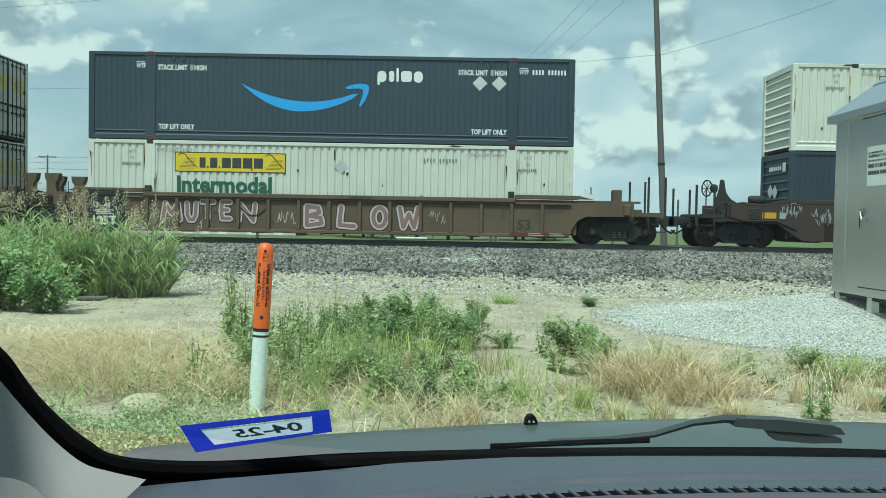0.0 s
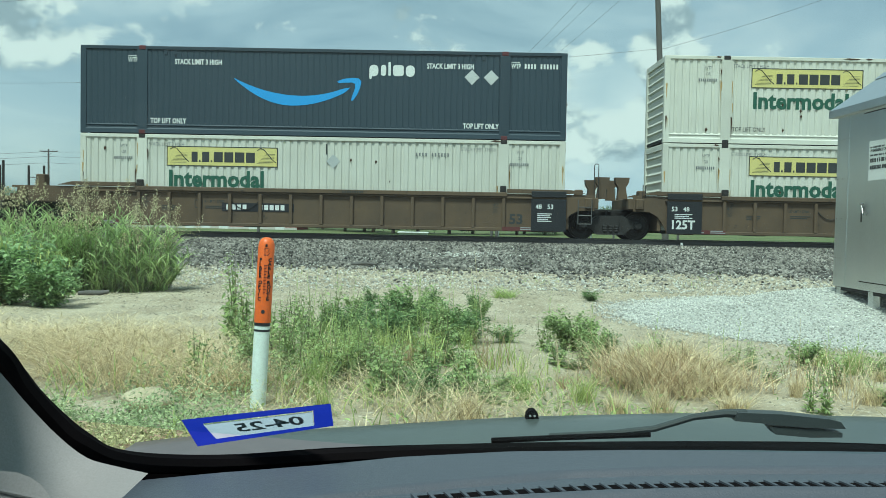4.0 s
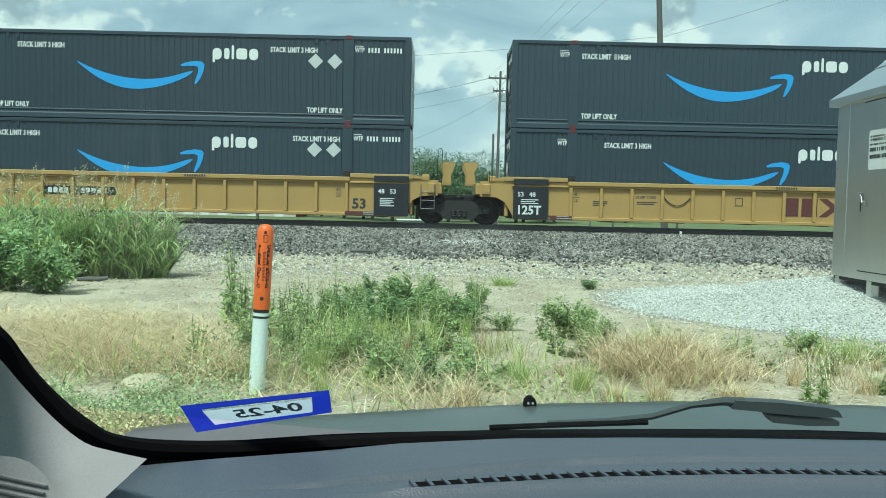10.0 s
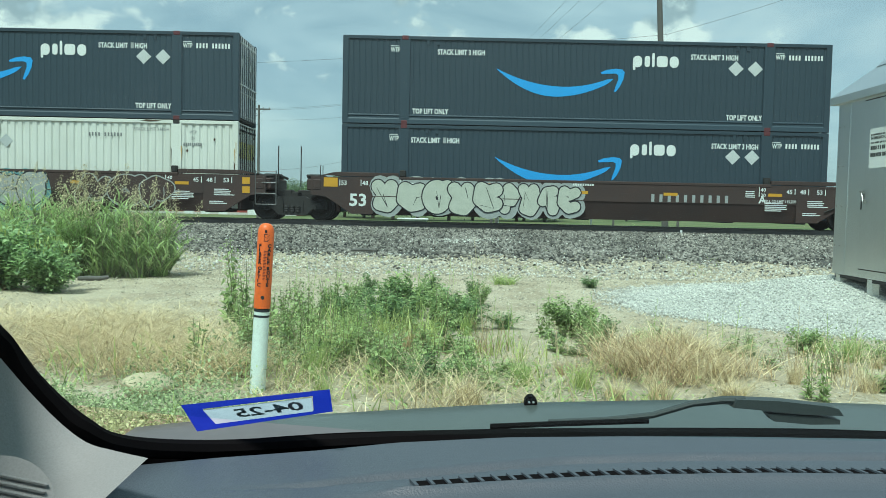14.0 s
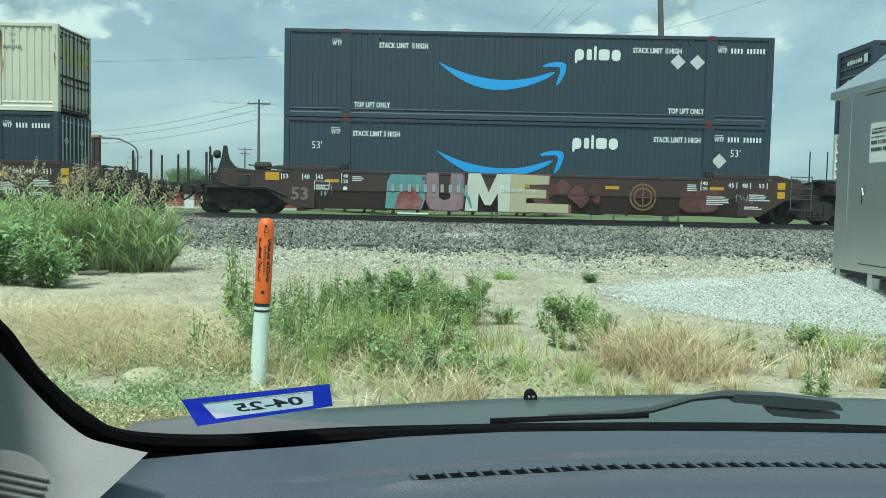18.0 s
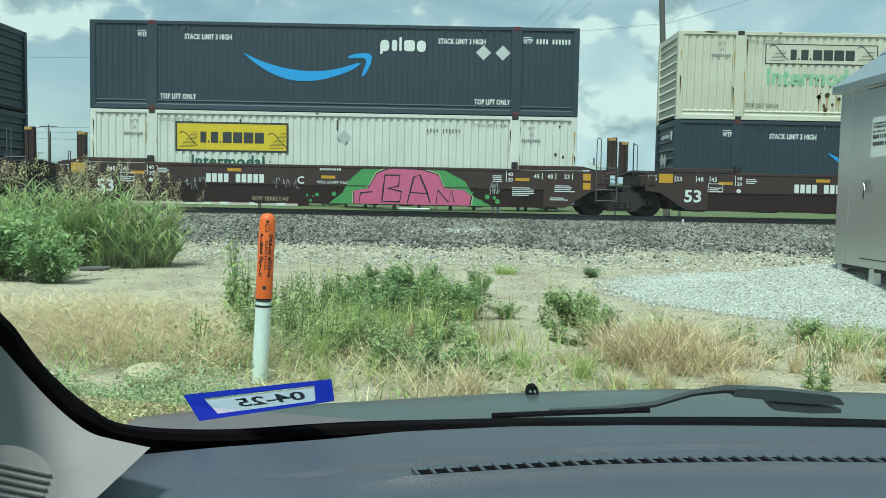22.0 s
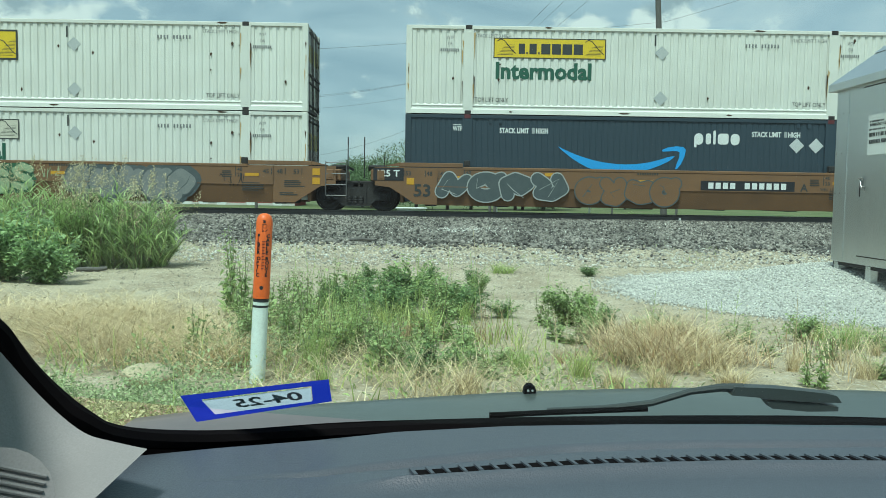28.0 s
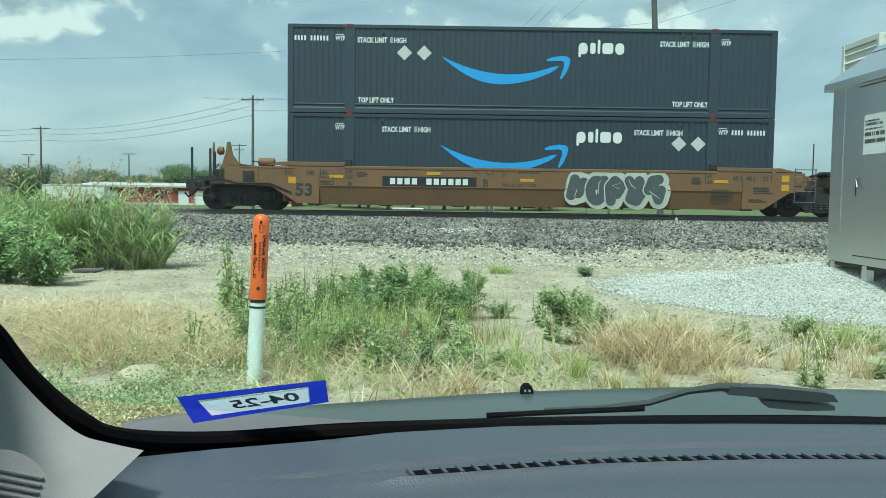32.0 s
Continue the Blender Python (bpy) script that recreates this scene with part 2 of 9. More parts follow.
M["faint"] = stained("worn_grey_print", (0.33, 0.35, 0.35), (0.25, 0.27, 0.27), rough=0.6, stain=4, bump=0.02)
M["worn_print"] = stained("worn_tan_print", (0.2, 0.17, 0.15), (0.14, 0.11, 0.1), rough=0.7, stain=8, amount=0.8, bump=0.02)
M["grey_print"] = stained("grey_print", (0.15, 0.16, 0.16), (0.24, 0.25, 0.25), rough=0.6, stain=6, amount=0.6, bump=0.02)
M["rod"] = stained("galvanised_rod", (0.5, 0.52, 0.53), (0.4, 0.42, 0.43), rough=0.4, metal=0.4, stain=6)
M["placard_dull"] = stained("dull_placard", (0.4, 0.435, 0.44), (0.5, 0.52, 0.5), rough=0.5, stain=9, amount=0.7, bump=0.05)
M["placard"] = stained("silver_placard", (0.55, 0.57, 0.57), (0.42, 0.44, 0.44), rough=0.4, stain=9, bump=0.05)
M["dark_print"] = stained("dark_print", (0.035, 0.04, 0.04), rough=0.6, stain=4, bump=0.02)
M["sign_yellow"] = stained("yellow_sign_print", (0.72, 0.50, 0.02), (0.62, 0.45, 0.04), rough=0.5, stain=3, bump=0.02)
M["sign_pale"] = stained("faded_yellow_print", (0.66, 0.58, 0.2), (0.6, 0.56, 0.3), rough=0.5, stain=3, bump=0.02)
M["green_print"] = stained("green_print", (0.012, 0.095, 0.06), (0.02, 0.115, 0.075), rough=0.5, stain=3, bump=0.02)
M["green_faded"] = stained("faded_green_print", (0.2, 0.46, 0.28), (0.4, 0.55, 0.42), rough=0.6, stain=4, amount=0.8, bump=0.02)
M["maroon"] = stained("maroon_print", (0.115, 0.03, 0.027), (0.09, 0.028, 0.025), rough=0.6, stain=3, bump=0.02)
M["maroon_dull"] = stained("faded_maroon_print", (0.07, 0.032, 0.03), (0.09, 0.048, 0.036), rough=0.7, stain=4, amount=0.8, bump=0.02)
M["rust"] = stained("rust_patch", (0.065, 0.034, 0.018), (0.035, 0.02, 0.013), rough=0.9, stain=12, bump=0.3)
M["rust_run"] = stained("rust_run", (0.44, 0.28, 0.1), (0.52, 0.4, 0.22), rough=0.8, stain=6, bump=0.05)
M["casting"] = stained("red_corner_casting", (0.11, 0.02, 0.024), (0.06, 0.02, 0.024), rough=0.6, stain=8)
M["steel"] = stained("galvanised_steel", (0.64, 0.67, 0.68), (0.5, 0.54, 0.55), rough=0.29, metal=0.9, stain=2.2, streak=0.2, bump=0.03)
M["wood_pole"] = stained("weathered_pole_timber", (0.125, 0.118, 0.11), (0.085, 0.08, 0.075), rough=0.9, stain=2, streak=0.08, bump=0.2)
M["orange"] = stained("orange_plastic", (0.80, 0.13, 0.015), (0.72, 0.13, 0.02), rough=0.45, stain=5, bump=0.03)
M["marker_white"] = stained("pale_plastic_tube", (0.66, 0.76, 0.73), (0.58, 0.68, 0.64), rough=0.45, stain=4, bump=0.03)
M["dash"] = stained("grained_grey_plastic", (0.056, 0.078, 0.095), (0.045, 0.064, 0.08), rough=0.45, stain=7, grain=520, bump=0.12)
M["dash_dark"] = stained("black_rubber", (0.004, 0.004, 0.0045), rough=0.85, stain=8, grain=300, bump=0.05, gloss=0.05)
M["trim_pale"] = stained("pale_grey_fabric_trim", (0.215, 0.24, 0.235), (0.18, 0.205, 0.2), rough=0.85, stain=4, grain=700, bump=0.1)
M["hood"] = stained("dark_car_paint", (0.07, 0.085, 0.08), (0.06, 0.074, 0.07), rough=0.28, gloss=0.5, stain=3, bump=0.01)
M["sticker_blue"] = stained("blue_sticker", (0.015, 0.035, 0.42), (0.015, 0.035, 0.36), rough=0.4, stain=20, bump=0.02)
M["sticker_white"] = stained("white_sticker", (0.5, 0.55, 0.62), (0.42, 0.48, 0.56), rough=0.5, stain=30, bump=0.02)


# ---- mesh tools ----
class Shape:
    """Collects vertices and faces for one mesh."""

    def __init__(self):
        self.v, self.f = [], []

    def add(self, verts, faces):
        n = len(self.v)
        self.v.extend(tuple(p) for p in verts)
        self.f.extend(tuple(i + n for i in q) for q in faces)
        return self

    def box(self, x0, x1, y0, y1, z0, z1, c=0.0):
        """A box; c: chamfer of its edges."""
        if c <= 0:
            return self.add([(x0, y0, z0), (x1, y0, z0), (x1, y1, z0), (x0, y1, z0), (x0, y0, z1), (x1, y0, z1), (x1, y1, z1), (x0, y1, z1)],
                            [(0, 3, 2, 1), (4, 5, 6, 7), (0, 1, 5, 4), (1, 2, 6, 5), (2, 3, 7, 6), (3, 0, 4, 7)])
        rings = []
        for z, k in ((z0, c), (z0 + c, 0), (z1 - c, 0), (z1, c)):
            e = c
            a, b, d, g = x0 + k, x1 - k, y0 + k, y1 - k
            rings += [(a + e, d, z), (b - e, d, z), (b, d + e, z), (b, g - e, z), (b - e, g, z), (a + e, g, z), (a, g - e, z), (a, d + e, z)]
        faces = [tuple(reversed(range(8))), tuple(range(24, 32))]
        for r in range(3):
            for i in range(8):
                j = (i + 1) % 8
                faces.append((r * 8 + i, r * 8 + j, r * 8 + 8 + j, r * 8 + 8 + i))
        return self.add(rings, faces)

    def prism(self, outline, axis, a, b):
        """An outline of (u, v) pushed along an axis from a to b. y: (x, z), x: (y, z), z: (x, y)."""
        n = len(outline)
        put = {"y": lambda u, v, w: (u, w, v), "x": lambda u, v, w: (w, u, v), "z": lambda u, v, w: (u, v, w)}[axis]
        vs = [put(u, v, a) for u, v in outline] + [put(u, v, b) for u, v in outline]
        return self.add(vs, [tuple(range(n)), tuple(reversed(range(n, 2 * n)))] + [(i, i + n, (i + 1) % n + n, (i + 1) % n) for i in range(n)])

    def tube(self, points, radius, sides=8, caps=True):
        """A round bar along points; radius: one number or one for each point."""
        pts = [Vector(p) for p in points]
        rad = [radius] * len(pts) if isinstance(radius, (int, float)) else radius
        n0 = len(self.v)
        for i, p in enumerate(pts):
            d = (pts[min(i + 1, len(pts) - 1)] - pts[max(i - 1, 0)]).normalized()
            s = d.cross(Vector((0, 0, 1)) if abs(d.z) < 0.9 else Vector((1, 0, 0))).normalized()
            u = s.cross(d)
            for k in range(sides):
                a = math.tau * k / sides
                self.v.append(tuple(p + (s * math.cos(a) + u * math.sin(a)) * rad[i]))
        for i in range(len(pts) - 1):
            for k in range(sides):
                j = (k + 1) % sides
                self.f.append((n0 + i * sides + k, n0 + i * sides + j, n0 + (i + 1) * sides + j, n0 + (i + 1) * sides + k))
        if caps:
            self.f.append(tuple(n0 + k for k in reversed(range(sides))))
            self.f.append(tuple(n0 + (len(pts) - 1) * sides + k for k in range(sides)))
        return self

    def lathe(self, profile, sides=16, axis="z", at=(0, 0, 0)):
        """A profile of (radius, height) turned about an axis."""
        n0 = len(self.v)
        for r, h in profile:
            for k in range(sides):
                a = math.tau * k / sides
                p = {"z": (r * math.cos(a), r * math.sin(a), h), "y": (r * math.cos(a), h, r * math.sin(a)), "x": (h, r * math.cos(a), r * math.sin(a))}[axis]
                self.v.append((p[0] + at[0], p[1] + at[1], p[2] + at[2]))
        for i in range(len(profile) - 1):
            for k in range(sides):
                j = (k + 1) % sides
                self.f.append((n0 + i * sides + k, n0 + i * sides + j, n0 + (i + 1) * sides + j, n0 + (i + 1) * sides + k))
        self.f.append(tuple(n0 + k for k in reversed(range(sides))))
        self.f.append(tuple(n0 + (len(profile) - 1) * sides + k for k in range(sides)))
        return self

    def moved(self, m):
        self.v = [tuple(m @ Vector(p)) for p in self.v]
        return self

    def mesh(self, name, material, smooth=False):
        me = bpy.data.meshes.new(name)
        me.from_pydata(self.v, [], self.f)
        bm = bmesh.new()
        bm.from_mesh(me)
        bmesh.ops.recalc_face_normals(bm, faces=bm.faces)
        bm.to_mesh(me)
        bm.free()
        me.materials.append(material)
        if smooth:
            me.polygons.foreach_set("use_smooth", [True] * len(me.polygons))
            me.set_sharp_from_angle(angle=radians(40))
        return me


def part(name, shape, material, parent, label="", at=None, smooth=False):
    """Links a Shape or a mesh as one mesh object under a thing or a part."""
    me = shape.mesh(name, material, smooth) if isinstance(shape, Shape) else shape
    ob = new(name, me)
    ob.parent = parent
    if at is not None:
        ob.matrix_basis = at
    if label:
        ob["label"] = label
    return ob


def thing(name, label, category, at=None, group="", kind=""):
    ob = new(name)
    ob.empty_display_size = 0.2
    if at is not None:
        ob.matrix_basis = at
    return tagged(ob, label, category, group, kind)


def single(name, shape, material, label, category, at=None, group="", kind="", smooth=False):
    me = shape.mesh(name, material, smooth) if isinstance(shape, Shape) else shape
    ob = new(name, me)
    if at is not None:
        ob.matrix_basis = at
    return tagged(ob, label, category, group, kind)


KEPT = {}


def kept(key, make):
    """The mesh made once for a key."""
    if key not in KEPT:
        KEPT[key] = make()
    return KEPT[key]


def text_mesh(words, size, material, shear=0.0, bold=0.0, wide=1.0):
    """Flat letters with a little depth in the x-z plane, facing -y, left end of the baseline at the origin."""
    def make():
        cu = bpy.data.curves.new("letters", "FONT")
        cu.body, cu.size, cu.shear, cu.offset, cu.extrude = words, size, shear, bold, 0.001
        cu.resolution_u = 2
        ob = bpy.data.objects.new("letters", cu)
        scene.collection.objects.link(ob)
        me = bpy.data.meshes.new_from_object(ob.evaluated_get(bpy.context.evaluated_depsgraph_get()))
        bpy.data.objects.remove(ob)
        me.transform(Matrix.Diagonal((wide, 1, 1, 1)))
        me.transform(Matrix.Rotation(radians(90), 4, "X"))
        me.materials.clear()
        me.materials.append(material)
        return me
    return kept(("text", words, size, material.name, shear, bold, wide), make)


def flat(outline, y=0.0, thick=0.003):
    """A thin plate in the x-z plane whose face looks to -y."""
    return Shape().prism(outline, "y", y - thick, y)

# ---- ground, ballast, track ----
TRACK_Y, RAIL_Z = 28.975, 0.82


def smoothstep(a, b, x):
    t = min(1.0, max(0.0, (x - a) / (b - a)))
    return t * t * (3 - 2 * t)


def pad_height(x, y):
    """The heap of pale gravel on which the equipment cabinet stands."""
    cx, cy = 6.6, 12.0
    d = math.hypot((x - cx) / 4.0, (y - cy) / 3.4)
    return 0.44 * (1 - smoothstep(0.15, 1.0, d))


def earth(x, y):
    z = 0.05 * noise.noise(Vector((x * 0.35, y * 0.35, 0))) + 0.02 * noise.noise(Vector((x * 1.7, y * 1.7, 3)))
    z *= smoothstep(2.5, 5, abs(y)) if abs(x) < 4 else 1
    z += pad_height(x, y)
    z += 0.25 * smoothstep(16, 20.5, y) * (1 - smoothstep(33, 40, y))
    return z - 0.25 * smoothstep(33, 45, y)


def ground_sheet():
    def steps(lo, hi, near_lo, near_hi, fine):
        a = list(np.arange(near_lo, near_hi + 1e-6, fine))
        k, x = fine, near_hi
        while x < hi:
            k *= 1.35
            x += k
            a.append(min(x, hi))
        k, x = fine, near_lo
        while x > lo:
            k *= 1.35
            x -= k
            a.insert(0, max(x, lo))
        return a
    xs, ys = steps(-2500, 2500, -14, 16, 0.25), steps(-2500, 2500, 3, 26, 0.25)
    vs = [(x, y, earth(x, y)) for y in ys for x in xs]
    n = len(xs)
    fs = [(j * n + i, j * n + i + 1, j * n + n + i + 1, j * n + n + i) for j in range(len(ys) - 1) for i in range(n - 1)]
    s = Shape()
    s.v, s.f = vs, fs
    return s


def ground_material():
    m, nt, b = nodes_of("dry_earth_and_turf")
    N, L = nt.nodes.new, nt.links.new
    tc = N("ShaderNodeTexCoord")
    sep = N("ShaderNodeSeparateXYZ")
    L(tc.outputs["Object"], sep.inputs[0])

    def nz(scale, detail=6, rough=0.6):
        n = N("ShaderNodeTexNoise")
        n.inputs["Scale"].default_value, n.inputs["Detail"].default_value, n.inputs["Roughness"].default_value = scale, detail, rough
        L(tc.outputs["Object"], n.inputs["Vector"])
        return n.outputs["Fac"]

    def mixed(fac, a, c):
        n = N("ShaderNodeMix")
        n.data_type = "RGBA"
        for s, v in ((0, fac), (6, a), (7, c)):
            if isinstance(v, tuple):
                n.inputs[s].default_value = (*v, 1)
            else:
                L(v, n.inputs[s])
        return n.outputs[2]

    def ramp(fac, lo, hi):
        n = N("ShaderNodeMapRange")
        n.interpolation_type = "SMOOTHSTEP"
        n.inputs[1].default_value, n.inputs[2].default_value = lo, hi
        L(fac, n.inputs[0])
        return n.outputs[0]
    sand = mixed(ramp(nz(1.1), 0.35, 0.65), (0.34, 0.28, 0.19), (0.48, 0.41, 0.295))
    sand = mixed(ramp(nz(17, 8, 0.75), 0.53, 0.62), sand, (0.6, 0.55, 0.44))
    sand = mixed(ramp(nz(38, 4, 0.7), 0.58, 0.64), sand, (0.2, 0.175, 0.14))
    turf = mixed(ramp(nz(0.12), 0.4, 0.6), (0.085, 0.125, 0.04), (0.16, 0.165, 0.07))
    turf = mixed(ramp(nz(3, 8, 0.7), 0.4, 0.7), turf, (0.07, 0.11, 0.03))
    far = mixed(ramp(sep.outputs["Y"], 31.5, 33), sand, turf)
    side = N("ShaderNodeMath")
    side.operation = "ABSOLUTE"
    L(sep.outputs["X"], side.inputs[0])
    col = mixed(ramp(side.outputs[0], 22, 34), far, turf)
    L(col, b.inputs["Base Color"])
    b.inputs["Roughness"].default_value = 0.95
    bp = N("ShaderNodeBump")
    bp.inputs["Strength"].default_value, bp.inputs["Distance"].default_value = 0.6, 0.03
    L(nz(30, 8, 0.7), bp.inputs["Height"])
    L(bp.outputs[0], b.inputs["Normal"])
    return m


ground = single("ground", ground_sheet(), ground_material(), "sandy dry earth with pebbles, turf beyond the track", "ground", kind="structure", smooth=True)

# ballast bank: shoulder beside the ties, slope down to the toe
BALLAST = [(18.7, 0.1), (19.9, 0.26), (26.2, 0.58), (27.0, 0.62), (31.0, 0.62), (31.8, 0.58), (34.6, 0.05), (35.5, -0.3)]


def ballast_height(y):
    for (a, za), (b, zb) in zip(BALLAST, BALLAST[1:]):
        if a <= y <= b:
            return za + (zb - za) * (y - a) / (b - a)
    return 0.0


def ballast_bank():
    s = Shape()
    xs = [-900, -300, -120, -60] + [x * 0.5 for x in range(-80, 81)] + [60, 120, 300, 900]
    ys = [BALLAST[0][0] - 0.6] + [p[0] for p in BALLAST] + [BALLAST[-1][0] + 0.4]
    ys = sorted(set(ys + [18.7 + 0.4 * i for i in range(21)]))
    for y in ys:
        for x in xs:
            z = ballast_height(y) if BALLAST[0][0] <= y <= BALLAST[-1][0] else -0.4
            s.v.append((x, y + (0.25 * noise.noise(Vector((x * 0.6, y, 7))) if y < 26 else 0), z + 0.03 * noise.noise(Vector((x, y * 2, 1)))))
    n = len(xs)
    s.f = [(j * n + i, j * n + i + 1, j * n + n + i + 1, j * n + n + i) for j in range(len(ys) - 1) for i in range(n - 1)]
    return s


# bed colour darkened to give the shade in the gaps between stones
M["ballast"] = stained("shaded_crushed_stone_bed", (0.045, 0.042, 0.038), (0.08, 0.073, 0.065), rough=0.9, stain=1.5, grain=22, amount=0.6, bump=1.0, bump_scale=24, dirt=(0.42, 0.4, 0.37), dirt_at=0.66)
ballast = single("ballast", ballast_bank(), M["ballast"], "grey crushed-stone railway ballast bank", "ballast", kind="structure")


STONE = [Vector(p) for p in ((1, 0, 0), (-1, 0, 0), (0, 1, 0), (0, -1, 0), (0, 0, 1), (0, 0, -1))]
STONE_FACES = np.array([(0, 2, 4), (2, 1, 4), (1, 3, 4), (3, 0, 4), (2, 0, 5), (1, 2, 5), (3, 1, 5), (0, 3, 5)])


def stones(name, spots, sizes, material, label, seed):
    """Many small broken stones as one object: skewed eight-faced lumps."""
    rng = np.random.default_rng(seed)
    n = len(spots)
    base = np.array([tuple(p) for p in STONE])
    base = base[None] * rng.uniform(0.55, 1.25, (n, 6, 1)) + rng.normal(0, 0.22, (n, 6, 3))
    a = rng.uniform(0, math.tau, n)
    tilt = rng.normal(0, 0.5, n)
    c, s = np.cos(a), np.sin(a)
    x = base[..., 0] * c[:, None] - base[..., 1] * s[:, None]
    y = base[..., 0] * s[:, None] + base[..., 1] * c[:, None]
    z = base[..., 2] * 0.75 + x * np.sin(tilt)[:, None] * 0.4
    v = np.stack([x, y, z], -1) * sizes[:, None, None] + spots[:, None, :]
    f = (STONE_FACES[None] + (np.arange(n) * 6)[:, None, None]).reshape(-1, 3)
    me = bpy.data.meshes.new(name)
    me.vertices.add(n * 6)
    me.vertices.foreach_set("co", v.reshape(-1))
    me.loops.add(f.size)
    me.loops.foreach_set("vertex_index", f.reshape(-1))
    me.polygons.add(len(f))
    me.polygons.foreach_set("loop_start", np.arange(0, f.size, 3))
    me.update(calc_edges=True)
    me.materials.append(material)
    return single(name, me, material, label, "stones", kind="stuff")


M["stone_dark"] = stained("grey_broken_stone", (0.125, 0.115, 0.1), (0.3, 0.275, 0.24), rough=0.85, stain=0.7, amount=0.6, vary=0.92, island=True, bump=0)
M["stone_pale"] = stained("pale_limestone_chips", (0.55, 0.545, 0.5), (0.43, 0.425, 0.385), rough=0.85, stain=0.8, amount=0.6, vary=0.45, island=True, bump=0)
M["pebble"] = stained("beige_pebble", (0.5, 0.45, 0.355), (0.38, 0.33, 0.25), rough=0.9, stain=0.8, amount=0.6, vary=0.5, island=True, bump=0)
M["pad"] = stained("pale_gravel_bed", (0.5, 0.495, 0.455), (0.4, 0.395, 0.36), rough=0.9, stain=2, grain=45, bump=1.0, bump_scale=45, amount=0.5)


def gravel_pad():
    s = Shape()
    xs, ys = [2.2 + 0.15 * i for i in range(62)], [8.5 + 0.15 * i for i in range(54)]
    keep = {}
    for j, y in enumerate(ys):
        for i, x in enumerate(xs):
            d = math.hypot((x - 6.6) / 4.15, (y - 12.2) / 3.6) + 0.06 * noise.noise(Vector((x * 1.3, y * 1.3, 2)))
            if d < 1.0:
                keep[i, j] = len(s.v)
                s.v.append((x, y, earth(x, y) + 0.012 - 0.03 * smoothstep(0.93, 1.0, d)))
    s.f = [(keep[i, j], keep[i + 1, j], keep[i + 1, j + 1], keep[i, j + 1]) for (i, j) in keep if (i + 1, j) in keep and (i, j + 1) in keep and (i + 1, j + 1) in keep]
    return single("gravel_pad", s, M["pad"], "pale crushed-limestone pad under the cabinet", "gravel", kind="structure", smooth=True)


gravel_pad()


def scatter_stones():
    rng = np.random.default_rng(4)
    n = 62000
    x = rng.uniform(-15.5, 16.5, n)
    y = 17.0 + 10.95 * rng.uniform(0, 1, n) ** 0.9
    ragged = np.array([0.9 * noise.noise(Vector((a * 0.5, 0, 4))) for a in x])
    keep = (rng.uniform(0, 1, n) < np.clip((y + ragged - 18.4) / 1.6, 0.05, 1))
    x, y = x[keep], y[keep]
    z = np.array([max(earth(a, b), ballast_height(b) if b > 18.7 else -9) for a, b in zip(x, y)]) + 0.012
    size = rng.uniform(0.026, 0.07, len(x))
    stones("ballast_stones", np.stack([x, y, z], -1), size, M["stone_dark"], "loose grey ballast stones heaped along the rails", 5)
    # pale chips: on the heap round the cabinet, thinning out over the sand and along the toe of the bank
    n = 70000
    x, y = rng.uniform(2.2, 10.5, n), rng.uniform(8.4, 15.9, n)
    d = np.hypot((x - 6.6) / 4.15, (y - 12.2) / 3.6) + rng.normal(0, 0.05, n)
    keep = (d < 1.0) & ((x < 7.6) | (rng.uniform(0, 1, n) < 0.25))
    x, y = x[keep], y[keep]
    xt, yt = rng.uniform(-11, 11, 4200), 17.6 + rng.normal(0, 1.2, 4200)
    xw, yw = 0.75 + rng.normal(0, 0.6, 800), 23.0 + rng.normal(0, 0.4, 800)
    xb, yb = rng.uniform(-14, 15, 3600), rng.uniform(19, 27, 3600)
    x, y = np.concatenate([x, xt, xw, xb]), np.concatenate([y, yt, yw, yb])
    z = np.array([max(earth(a, b), ballast_height(b) if b > 18.7 else -9) for a, b in zip(x, y)]) + 0.016
    stones("gravel", np.stack([x, y, z], -1), rng.uniform(0.008, 0.021, len(x)) * np.where(y > 16, 1.8, 1.0), M["stone_pale"], "pale crushed limestone gravel strewn on the earth", 6)
    # fine pebbles all over the sand
    n = 44000
    x, y = rng.uniform(-10, 10, n), 5.5 + 13.5 * rng.uniform(0, 1, n) ** 0.75
    keep = np.array([noise.noise(Vector((a * 0.7, b * 0.7, 8))) for a, b in zip(x, y)]) + rng.uniform(-0.5, 0.5, n) > -0.1
    x, y = x[keep], y[keep]
    xt, yt = rng.uniform(-11, 11, 17000), 17.4 + rng.normal(0, 1.2, 17000)
    x, y = np.concatenate([x, xt]), np.concatenate([y, yt])
    z = np.array([max(earth(a, b), ballast_height(b) if b > 18.7 else -9) for a, b in zip(x, y)]) + 0.004
    stones("pebbles", np.stack([x, y, z], -1), rng.uniform(0.006, 0.017, len(x)) * np.where(rng.uniform(0, 1, len(x)) < 0.06, 2.0, 1.0) * np.where(y > 16, 1.6, 1.0), M["pebble"], "fine beige pebbles on the sandy earth", 7)


scatter_stones()


